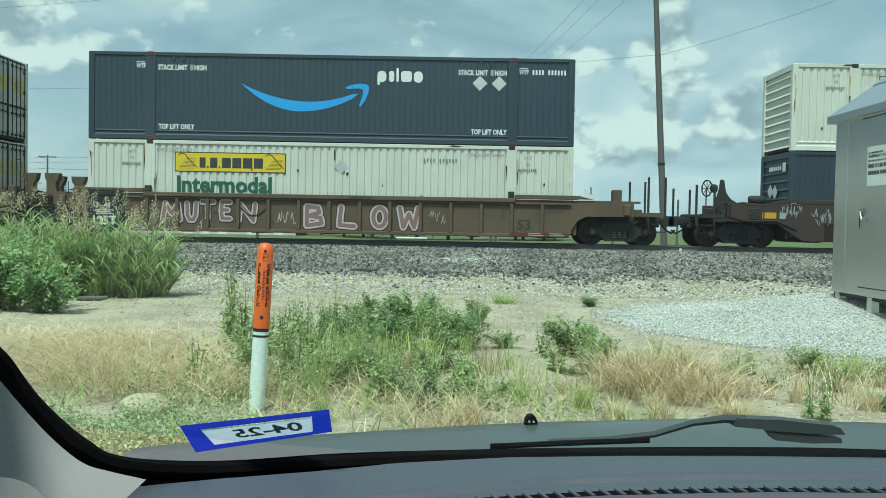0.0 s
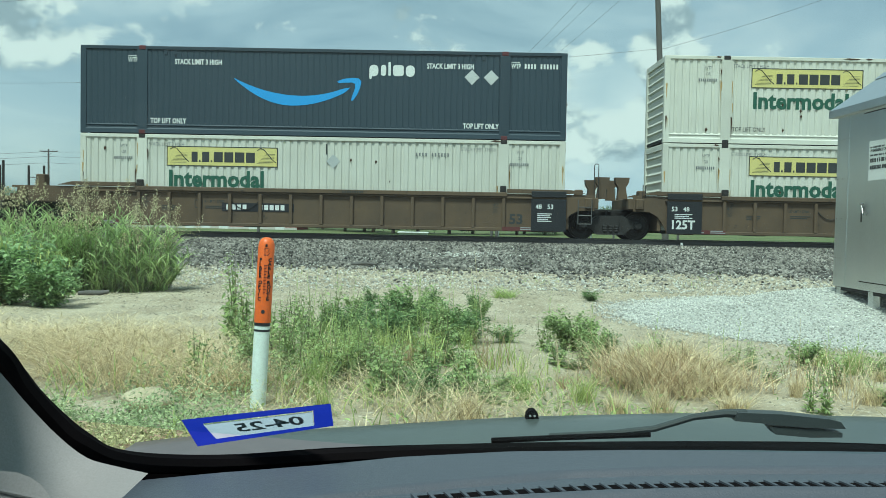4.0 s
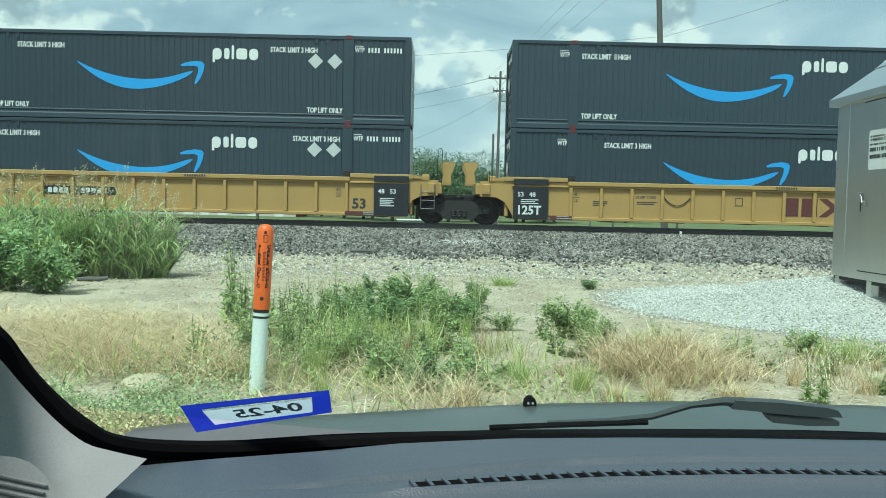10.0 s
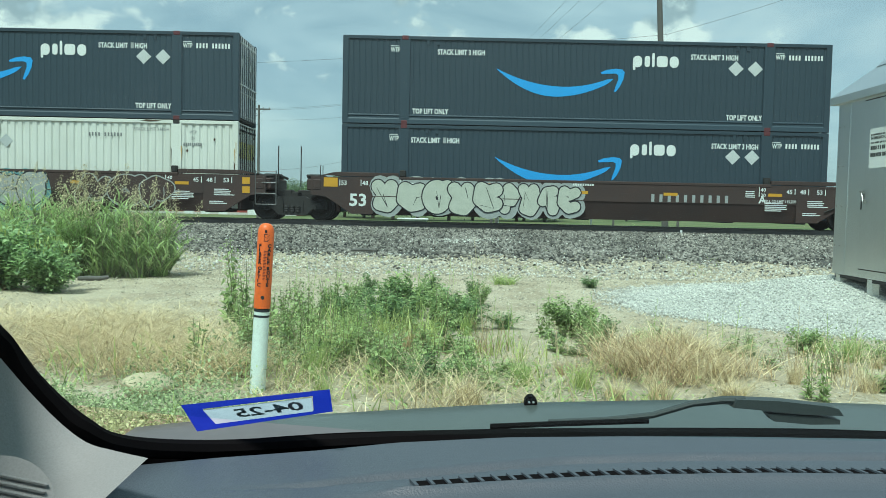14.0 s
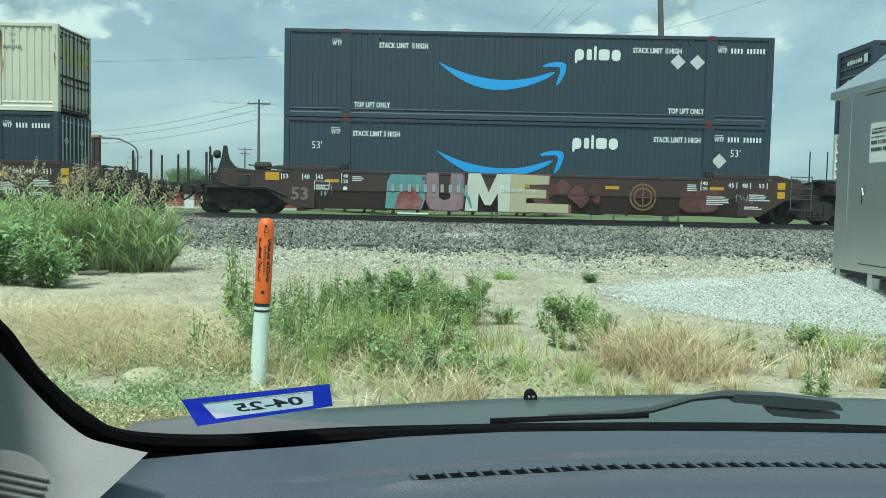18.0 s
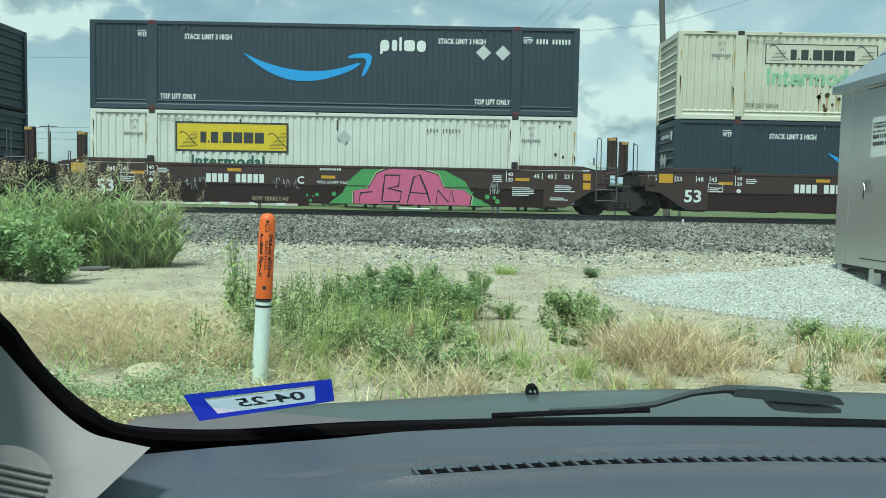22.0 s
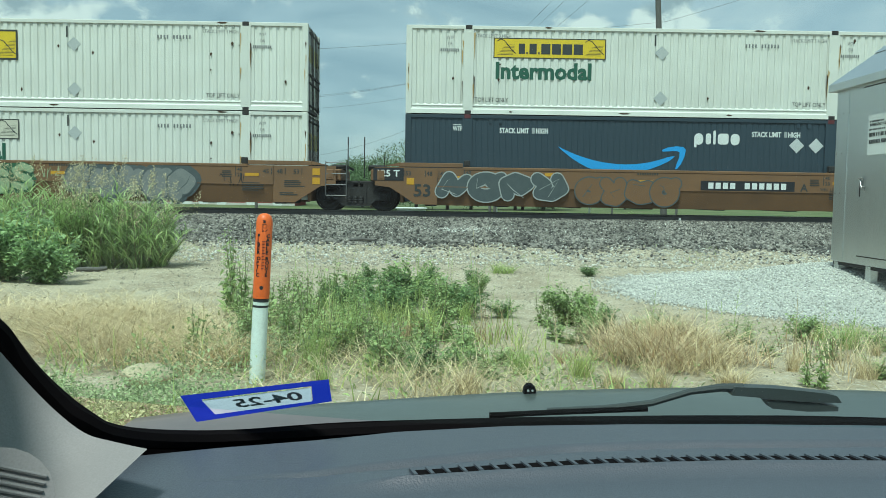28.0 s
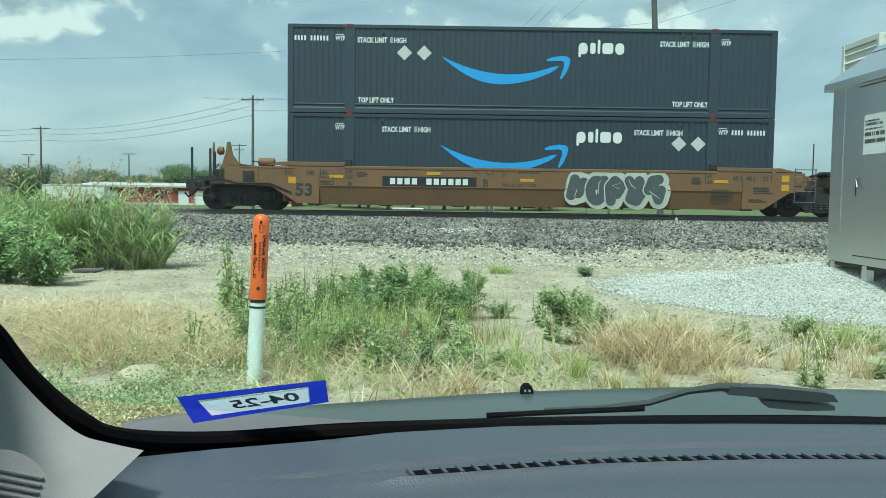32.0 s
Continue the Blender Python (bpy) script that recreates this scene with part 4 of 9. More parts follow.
def truck(car, x, r, half):
    """A two-axle truck: side frames, bolster with springs, and two wheelsets that turn."""
    iron = M["iron"]
    side = [(-half - 0.24, r - 0.12), (-half - 0.24, r + 0.14), (-half + 0.22, r + 0.17), (-0.42, r + 0.34), (0.42, r + 0.34), (half - 0.22, r + 0.17), (half + 0.24, r + 0.14), (half + 0.24, r - 0.12),
            (half - 0.26, r - 0.1), (0.46, r - 0.3), (-0.46, r - 0.3), (-half + 0.26, r - 0.1)]
    t = part("truck", kept(("bolster", r, half), lambda: Shape().box(-0.28, 0.28, -1.1, 1.1, r - 0.02, r + 0.3, 0.04).box(-0.2, 0.2, -0.3, 0.3, r + 0.3, r + 0.5, 0.03).mesh("truck", iron)), iron, car, "dark greasy cast-steel truck", at=pose(x, 0, 0))
    for s in (-1, 1):
        f = part("side_frame", kept(("sframe", r, half), lambda: Shape().prism(side, "y", -0.09, 0.09).box(-0.36, -0.3, -0.13, 0.13, r - 0.22, r + 0.22).box(0.3, 0.36, -0.13, 0.13, r - 0.22, r + 0.22).box(-0.44, 0.44, -0.15, 0.15, r - 0.3, r - 0.22).mesh("side_frame", iron)), iron, t, at=pose(0, s * 1.02, 0))
        for k in (-0.19, 0.0, 0.19):
            part("spring", kept(("spring", r), lambda: Shape().lathe([(0.07, 0), (0.085, 0.04), (0.07, 0.08), (0.085, 0.12), (0.07, 0.16), (0.085, 0.2), (0.07, 0.24)], 10).mesh("spring", iron)), iron, t, at=pose(k, s * 1.13, r - 0.22))
        for k in (-half, half):
            part("bearing", kept(("bearing", r), lambda: Shape().lathe([(0.1, -0.02), (0.13, 0.0), (0.13, 0.1), (0.08, 0.13)], 12, "y").mesh("bearing", iron)), iron, t, "round bearing cap", at=pose(k, s * 1.1, r, 0, 0, 180 if s < 0 else 0))
    for k in (-half, half):
        w = part("wheelset", kept(("wheelset", r), lambda: wheel_shape(r).mesh("wheelset", M["wheel"], True)), M["wheel"], t, "dull steel wheels on an axle", at=pose(k, 0, r))
        WHEELSETS.append((w, r, k))


def wheel_shape(r):
    s = Shape().tube([(0, -1.0, 0), (0, 1.0, 0)], 0.085, 12)
    for sgn in (-1, 1):
        s.lathe([(0.12, sgn * 0.72), (0.16, sgn * 0.84), (r * 0.55, sgn * 0.77), (r * 0.82, sgn * 0.79), (r * 0.86, sgn * 0.83), (r, sgn * 0.82), (r + 0.004, sgn * 0.72), (r + 0.026, sgn * 0.70), (r + 0.026, sgn * 0.68), (r * 0.8, sgn * 0.69), (0.14, sgn * 0.66)], 28, "y")
        for i in range(4):
            a = math.tau * i / 4
            s.box(r * 0.6 * math.cos(a) - 0.03, r * 0.6 * math.cos(a) + 0.03, sgn * 0.79 - 0.012, sgn * 0.79 + 0.012, r * 0.6 * math.sin(a) - 0.03, r * 0.6 * math.sin(a) + 0.03)
    return s


def side_outline(xl, xr, zb, zt, arch_l, arch_r):
    """The side plate: straight sill, cut away in an arch over the trucks."""
    def arch(x, s):
        return [(s * (x - 0.05), zb), (s * (x + 0.1), 0.5), (s * (x + 0.28), 0.78), (s * (x + 0.55), 0.93)]
    right, left = arch(arch_r, 1), arch(arch_l, -1)
    return right + [(xr, 0.95), (xr, zt)] + [(-xl, zt), (-xl, 0.95)] + list(reversed(left))


def well_car(paint, kind, left, right, label, at, gear="plain"):
    p, iron = M[paint], M["iron"]
    car = thing("well_car", label, "railway car", at, "train of well cars")
    if kind == "ribbed":
        FACES[car.name] = -1.443
    reach = 10.1 if kind == "ribbed" or gear == "brake" else 9.65
    xl = 9.05 if left == "art" else reach
    xr = 9.05 if right == "art" else reach
    al, ar = 7.95, 7.95
    for s in (-1, 1):
        if kind == "ribbed":
            o = side_outline(xl, xr, 0.23, 1.46, al, ar)
            part("side_plate", Shape().prism(o, "y", -0.02, 0.02), p, car, at=pose(0, s * 1.42, 0))
            part("top_chord", Shape().box(-6.15, 6.15, -0.09, 0.09, 1.36, 1.5, 0.015), p, car, at=pose(0, s * PLATE, 0))
            part("flange", Shape().box(-8.0, 8.0, -0.05, 0.05, 1.3, 1.355, 0.01), p, car, at=pose(0, s * PLATE, 0))
            part("side_sill", Shape().box(-7.95, 7.95, -0.07, 0.07, 0.22, 0.33, 0.015), p, car, at=pose(0, s * (PLATE - 0.02), 0))
            rib = kept((paint, "rib"), lambda: Shape().box(-0.055, 0.055, -0.06, 0.03, 0.33, 1.3, 0.012).mesh("rib", p))
            for i in range(15):
                part("rib", rib, p, car, at=pose(-7.05 + i * 1.007, s * PLATE, 0, 0, 0, 0 if s < 0 else 180))
        else:
            sec = [(-0.05, 1.46), (-0.05, 0.84), (0.1, 0.23), (0.2, 0.23), (0.2, 0.27), (0.13, 0.27), (0.0, 0.85), (0.0, 1.46)]
            part("side_plate", Shape().prism(sec, "x", -7.0, 7.0), p, car, at=pose(0, s * PLATE, 0, 0, 0, 0 if s < 0 else 180))
            o = [(6.99, 0.25), (7.7, 0.25), (8.55, 0.8), (xr, 0.86), (xr, 1.46), (6.99, 1.46)]
            part("end_plate", Shape().prism(o, "y", -0.05, 0.0), p, car, at=pose(0, s * PLATE + (0.0 if s < 0 else 0.05), 0))
            o = [(-6.99, 0.25), (-7.7, 0.25), (-8.55, 0.8), (-xl, 0.86), (-xl, 1.46), (-6.99, 1.46)]
            part("end_plate", Shape().prism(o, "y", -0.05, 0.0), p, car, at=pose(0, s * PLATE + (0.0 if s < 0 else 0.05), 0))
            part("top_chord", Shape().box(-6.15, 6.15, -0.085, 0.085, 1.4, 1.5, 0.015), p, car, at=pose(0, s * (PLATE - 0.02), 0))
            part("crease", Shape().box(-7.0, 7.0, -0.012, 0.012, 0.83, 0.855), p, car, at=pose(0, s * (PLATE + 0.052), 0))
        # raised guide rails over the ends of the well
        for sx in (-1, 1):
            g = Shape().box(6.15, 8.25, -0.06, 0.06, 1.48, 1.62, 0.012).prism([(8.25, 1.5), (8.75, 1.5), (8.25, 1.62)], "y", -0.05, 0.05)
            if sx < 0:
                g.moved(Matrix.Diagonal((-1, 1, 1, 1)))
            part("guide_rail", g, p, car, at=pose(0, s * (PLATE - 0.03), 0))
            part("lock_box", kept((paint, "lockbox"), lambda: Shape().box(-0.1, 0.1, -0.08, 0.08, 1.5, 1.72, 0.02).box(-0.05, 0.05, -0.09, -0.075, 1.56, 1.66).mesh("lock_box", iron)), iron, car, "dark twist-lock guide", at=pose(sx * 6.02, s * (PLATE - 0.04), 0, 0, 0, 0 if s < 0 else 180))
    # well floor
    for i in range(7):
        part("cross_beam", kept("crossbeam", lambda: Shape().box(-0.2, 0.2, -1.36, 1.36, 0.2, 0.33, 0.02).mesh("cross_beam", iron)), iron, car, at=pose(-7.2 + 2.4 * i, 0, 0))
    for side_, style in ((-1, left), (1, right)):
        if style == "art":
            art_end(car, p, paint, side_, kind)
        else:
            coupler_end(car, p, paint, side_, kind, gear)
    return car


def flipx(shape, side):
    return shape.moved(Matrix.Diagonal((-1, 1, 1, 1))) if side < 0 else shape


def art_end(car, p, paint, s, kind):
    """The end over a shared truck."""
    iron = M["iron"]
    part("end_platform", flipx(Shape().box(8.15, 9.2, -1.38, 1.38, 1.0, 1.38, 0.03), s), p, car)
    part("end_bulkhead", flipx(Shape().box(8.1, 8.22, -1.36, 1.36, 0.3, 1.45, 0.02), s), p, car)
    part("centre_sill", flipx(Shape().box(8.2, 9.7, -0.3, 0.3, 0.62, 1.02, 0.03), s), iron, car)
    lug = flipx(Shape().box(8.72, 8.98, -0.05, 0.14, 1.02, 1.36, 0.02).box(8.8, 8.9, -0.062, -0.045, 1.1, 1.28, 0.0), s)
    part("pocket", lug, p, car, at=pose(0, -PLATE - 0.02, 0))
    if kind == "ribbed":
        for y in (-1.0, 1.0):
            horn = [(9.18, 1.36), (9.5, 1.36), (9.48, 1.72), (9.58, 1.9), (9.6, 2.08), (9.12, 2.08), (9.14, 1.92), (9.24, 1.74)]
            part("guide_horn", flipx(Shape().prism(horn, "y", -0.14, 0.14), s), p, car, at=pose(0, y, 0))
        part("brake_step", flipx(Shape().box(8.5, 8.75, -0.9, -0.5, 1.38, 1.66, 0.03), s), p, car)
    else:
        if paint == "red_car":
            y = -1.0 if s > 0 else 0.9
            part("guide_post", flipx(Shape().box(9.16, 9.28, -0.13, 0.13, 1.36, 2.6, 0.015).box(9.28, 9.46, -0.1, 0.1, 1.36, 2.62, 0.015).box(9.06, 9.52, -0.18, 0.18, 1.36, 1.46, 0.02), s), p, car, "tall steel guide post", at=pose(0, y, 0))
            part("post_cap", flipx(Shape().box(9.15, 9.4, -0.135, 0.135, 2.5, 2.605, 0.01), s), M["yellow_car"], car, "yellow painted post top", at=pose(0, y, 0))
            part("handrail", flipx(Shape().tube([(8.73, 0, 1.3), (8.73, 0, 2.5), (8.76, 0, 2.55), (8.84, 0, 2.55), (8.87, 0, 2.5), (8.87, 0, 1.3)], 0.016, 6), s), M["rod_dark"], car, at=pose(0, -PLATE + 0.05 if s > 0 else 1.2, 0))
        part("pole", flipx(Shape().tube([(9.42, -1.25, 1.1), (9.42, -1.25, 2.45)], 0.02, 6), s), iron, car)
        part("valve_cluster", flipx(Shape().box(8.75, 9.3, -0.5, 0.2, 1.38, 1.56, 0.04).tube([(8.7, -0.9, 1.45), (9.3, -0.6, 1.5), (9.4, 0.4, 1.42)], 0.05, 8), s), iron, car)
    # ladder and grab iron
    if s > 0:
        x0, x1, top = (8.5, 8.95, 1.3) if kind == "ribbed" else (8.72, 9.4, 1.62)
        lad = Shape()
        z = 0.5
        while z < top:
            lad.tube([(x0, 0, z), (x1, 0, z)], 0.016, 6)
            z += 0.28 if kind == "ribbed" else 0.36
        lad.tube([(x0, 0, 0.5), (x0, 0, top)], 0.018, 6).tube([(x1, 0, 0.5), (x1, 0, top)], 0.018, 6)
        part("ladder", lad, M["rod_dark"], car, "steel ladder", at=pose(0, -PLATE - 0.06, 0))
        if kind == "ribbed":
            part("handrail", Shape().tube([(9.04, 0, 1.3), (9.04, 0, 2.46), (9.07, 0, 2.5), (9.15, 0, 2.5), (9.18, 0, 2.46), (9.18, 0, 1.3)], 0.014, 6), iron, car, at=pose(0, -PLATE + 0.1, 0))
    else:
        part("grab_iron", flipx(Shape().tube([(8.66, 0, 1.4), (8.66, 0, 1.8), (8.74, 0, 1.82), (8.74, 0, 1.4)], 0.014, 6), s), iron, car, at=pose(0, -PLATE + 0.02, 0))
    if s < 0:
        truck(car, -JOINT, 0.46, 0.92)


def coupler_end(car, p, paint, s, kind, gear):
    """The end with a platform, stanchions and a coupler."""
    iron = M["iron"]
    part("end_bulkhead", flipx(Shape().box(8.1, 8.22, -1.36, 1.36, 0.3, 1.45, 0.02), s), p, car)
    part("end_platform", flipx(Shape().box(8.2, 10.1, -1.4, 1.4, 1.12, 1.36, 0.03), s), p, car)
    part("centre_sill", flipx(Shape().box(8.2, 11.25, -0.32, 0.32, 0.62, 1.1, 0.03), s), iron, car)
    part("step_platform", flipx(Shape().box(10.35, 11.1, -1.42, 1.42, 0.98, 1.04, 0.01).box(10.35, 11.1, -1.45, -1.4, 0.96, 1.1).box(10.05, 10.4, -1.3, -1.22, 0.96, 1.2), s), iron if kind == "smooth" else p, car)
    if kind == "ribbed":
        part("pocket", flipx(Shape().box(9.75, 9.98, -0.06, 0.12, 0.98, 1.34, 0.02), s), p, car, at=pose(0, -PLATE - 0.02, 0))
        part("guide_horn", flipx(Shape().box(9.55, 9.85, -0.2, 0.2, 1.36, 1.88, 0.03), s), p, car, at=pose(0, -0.5, 0))
        part("deck_beam", flipx(Shape().box(8.2, 10.35, -0.1, 0.1, 1.4, 1.47, 0.01), s), p, car, at=pose(0, -1.2, 0))
    else:
        part("pipe_rack", flipx(Shape().tube([(8.9, -1.2, 1.42), (9.6, -1.2, 1.5), (10.1, -1.25, 1.4)], 0.03, 6).tube([(9.0, -1.15, 1.36), (9.05, -1.1, 1.6), (9.3, -1.0, 1.64)], 0.025, 6).box(9.9, 10.12, -1.25, -1.0, 1.3, 1.5, 0.02), s), iron, car)
        # seams, a hatch and pipes on the last plate
        fx = -PLATE - 0.052
        part("plate_seam", flipx(Shape().box(8.98, 9.02, fx - 0.012, fx + 0.01, 0.86, 1.44, 0.004).box(7.75, 9.6, fx - 0.01, fx + 0.01, 1.4, 1.44, 0.004), s), p, car)
        part("hatch", flipx(Shape().box(9.12, 9.5, fx - 0.03, fx + 0.01, 0.95, 1.3, 0.012).box(9.2, 9.42, fx - 0.045, fx - 0.02, 1.05, 1.2, 0.008), s), iron if gear == "brake" else p, car, "small bolted hatch cover")
        part("brake_pipe", flipx(Shape().tube([(7.9, fx - 0.03, 0.62), (8.6, fx - 0.03, 0.9), (9.7, fx - 0.03, 0.9), (10.2, fx - 0.02, 1.05)], 0.022, 6), s), iron, car)
        # structure past the last plate: its shadow is put in as black iron
        part("end_frame", flipx(Shape().box(9.66, 9.76, -1.45, -1.35, 0.8, 1.4, 0.015).box(9.66, 10.6, -1.45, -1.36, 0.84, 0.94, 0.015).box(10.1, 10.18, -1.44, -1.36, 0.84, 1.34, 0.012), s), iron, car, "end frame, black for the shade it stands in")
        # black gear on the platform: valve, hoses and brackets behind the last plate
        part("valve_block", flipx(Shape().box(10.12, 10.5, -1.3, -0.9, 1.05, 1.34, 0.04).box(10.2, 10.36, -1.36, -1.28, 0.9, 1.2, 0.02).tube([(10.1, -1.38, 1.0), (10.3, -1.4, 0.82), (10.62, -1.4, 0.86)], 0.03, 6).tube([(10.15, -1.3, 1.3), (10.35, -1.34, 1.5), (10.55, -1.3, 1.2)], 0.022, 6), s), iron, car, "black brake valve and pipes")
        if gear == "pipe":
            part("guard_post", flipx(Shape().box(9.1, 9.2, -0.13, 0.13, 1.36, 2.5, 0.015).box(9.2, 9.34, -0.1, 0.1, 1.36, 2.52, 0.015).box(9.04, 9.4, -0.2, 0.2, 1.36, 1.44, 0.02), s), p, car, "tall steel guard post", at=pose(0, -1.0, 0))
            part("post_cap", flipx(Shape().box(9.08, 9.36, -0.14, 0.14, 2.44, 2.53, 0.01), s), M["yellow_car"], car, "yellow painted post top", at=pose(0, -1.0, 0))
            part("bent_pipe", flipx(Shape().tube([(9.3, -1.0, 2.44), (9.95, -1.0, 2.42), (10.35, -1.02, 2.26), (10.55, -1.03, 2.12), (10.62, -1.04, 1.95), (10.62, -1.05, 1.05)], 0.028, 8), s), M["rod_dark"], car, smooth=True)
        elif gear == "brake":
            o = [(8.95, 1.36), (9.5, 1.42), (9.85, 1.62), (10.02, 1.85), (10.1, 2.28), (10.2, 2.28), (10.26, 1.9), (10.42, 1.36)]
            part("brake_bracket", flipx(Shape().prism(o, "y", -0.05, 0.05), s), iron if paint != "tan_car" else p, car, at=pose(0, -0.75, 0))
            part("air_tank", flipx(Shape().lathe([(0.02, 0), (0.12, 0.03), (0.15, 0.1), (0.15, 0.5), (0.12, 0.57), (0.02, 0.6)], 14, "x", at=(8.6, -0.6, 1.62)), s), p if paint == "tan_car" else iron, car, "round air tank", smooth=True)
            part("gear_box", flipx(Shape().lathe([(0.04, 0), (0.13, 0.03), (0.15, 0.16), (0.08, 0.24)], 14, "x", at=(10.3, -0.75, 1.98)), s), p if paint == "tan_car" else iron, car, "hand-brake gear housing", smooth=True)
            w = Shape()
            ring = [(0.0, 0.27 * math.cos(math.tau * k / 16), 0.27 * math.sin(math.tau * k / 16)) for k in range(17)]
            w.tube(ring, 0.024, 6, False)
            for k in range(4):
                a = math.tau * k / 8
                w.tube([(0, 0.27 * math.cos(a), 0.27 * math.sin(a)), (0, -0.27 * math.cos(a), -0.27 * math.sin(a))], 0.013, 5)
            part("brake_wheel", w, iron if paint != "tan_car" else p, car, "round hand-brake wheel", at=pose(s * 10.66, -0.75, 1.98, 0, 0, 20))
            part("wheel_stay", flipx(Shape().tube([(10.68, -0.75, 1.1), (10.68, -0.75, 1.98)], 0.02, 6), s), iron, car)
    posts = [(10.58, -1.4, 2.28), (11.14, -1.4, 2.28)] if kind == "ribbed" else [(10.6, -1.4, 2.02), (11.2, -1.4, 2.06)]
    for x, y, z in posts:
        for sy in (1, -1):
            part("stanchion", flipx(Shape().box(-0.035, 0.035, -0.03, 0.03, 0.7, z, 0.008).moved(pose(x, 0, 0)), s), iron, car, at=pose(0, y * sy, 0))
    st = Shape()
    for z in (0.45, 0.72):
        st.tube([(10.6, 0, z), (11.16, 0, z)], 0.016, 6)
    st.tube([(10.6, 0, 0.45), (10.6, 0, 1.0)], 0.016, 6).tube([(11.16, 0, 0.45), (11.16, 0, 1.0)], 0.016, 6)
    part("step", flipx(st, s), iron, car, at=pose(0, -1.43, 0))
    part("coupler", flipx(Shape().box(11.2, 11.5, -0.12, 0.12, 0.72, 0.98, 0.04).prism([(11.45, 0.66), (11.72, 0.66), (11.78, 0.75), (11.78, 0.95), (11.7, 1.02), (11.45, 1.02)], "y", -0.18, 0.2), s), iron, car, "rusty knuckle coupler")
    hose = [(11.2, -0.45, 0.8), (11.4, -0.5, 0.55), (11.62, -0.45, 0.42), (11.75, -0.4, 0.55)]
    part("air_hose", flipx(Shape().tube(hose, 0.03, 6), s), M["dash_dark"], car, "black rubber air hose")
    part("cut_lever", flipx(Shape().tube([(11.3, -1.35, 0.9), (11.3, -0.5, 0.88), (11.45, -0.2, 1.0)], 0.014, 6), s), iron, car)
    truck(car, s * (HL + 1.62), 0.43, 0.9)


# ---- lettering and paint on the cars ----
def print_on(car, name, mesh, mat, x, z, dy=0.0, label=""):
    return part(name, mesh, mat, car, label, at=pose(x, FACES.get(car.name, FACE) - dy, z))


FACE = -PLATE - 0.055
FACES = {}      # the face that takes the paint, where it lies deeper


def small_bars(rows, w, mat):
    def make():
        rng = random.Random(rows * 100 + int(w * 100))
        s = Shape()
        for i in range(rows):
            s.box(0, w * rng.uniform(0.7, 1.0), -0.003, 0, -i * 0.06, -i * 0.06 + 0.03)
        return s.mesh("notice_bars", mat)
    return kept(("notice", rows, w, mat.name), make)


def block(w, h, mat, name):
    return kept(("block", w, h, mat.name, name), lambda: Shape().box(0, w, -0.003, 0, 0, h).mesh(name, mat))


RING = [(0.5 + 0.5 * math.cos(math.tau * k / 14), 0.5 + 0.5 * math.sin(math.tau * k / 14)) for k in range(15)]
LETTERS = {
    "S": [[(0.9, 0.85), (0.5, 1), (0.1, 0.8), (0.3, 0.55), (0.75, 0.42), (0.9, 0.2), (0.5, 0), (0.05, 0.12)]],
    "i": [[(0.5, 0), (0.5, 0.55)], [(0.48, 0.95), (0.52, 0.95)]],
    "X": [[(0, 0), (1, 1)], [(0, 1), (1, 0)]],
    "T": [[(0, 1), (1, 1)], [(0.5, 1), (0.5, 0)]],
    "O": [RING],
    "E": [[(0.95, 1), (0.1, 1), (0, 0.5), (0.1, 0), (0.95, 0)], [(0.05, 0.52), (0.7, 0.52)]],
    "M": [[(0, 0), (0.15, 1), (0.5, 0.35), (0.85, 1), (1, 0)]],
    "U": [[(0, 1), (0.05, 0.3), (0.3, 0), (0.7, 0), (0.95, 0.3), (1, 1)]],
    "N": [[(0, 0), (0.1, 1), (0.9, 0), (1, 1)]],
    "B": [[(0, 0), (0, 1), (0.7, 0.95), (0.8, 0.7), (0.1, 0.52), (0.85, 0.42), (0.95, 0.12), (0, 0)]],
    "L": [[(0.1, 1), (0, 0.05), (0.9, 0)]],
    "W": [[(0, 1), (0.2, 0), (0.5, 0.7), (0.8, 0), (1, 1)]],
    "G": [[(0.9, 0.85), (0.5, 1), (0.1, 0.8), (0, 0.4), (0.2, 0.05), (0.6, 0), (0.95, 0.2), (0.95, 0.45), (0.6, 0.45)]],
}
# swollen forms of tags that cannot be read
FORMS = [[[(0, 0.2), (0.3, 1), (0.6, 0.3), (1, 0.85)]], [RING, [(0.75, 0.75), (1.1, 1.0)]], [[(0.1, 0), (0, 0.7), (0.4, 1), (0.9, 0.7), (0.6, 0.35), (0.3, 0.55)]], [[(0, 1), (0.35, 0.6), (0.1, 0.1), (0.6, 0), (1, 0.4), (0.8, 1)]],
         [[(0, 0.5), (0.3, 0.95), (0.55, 0.5), (0.8, 0.05), (1, 0.5)], [(0.3, 0.95), (0.8, 1.0)]], [[(1, 0.9), (0.5, 0.75), (0.1, 0.95), (0, 0.4), (0.5, 0.1), (1, 0.2)]]]


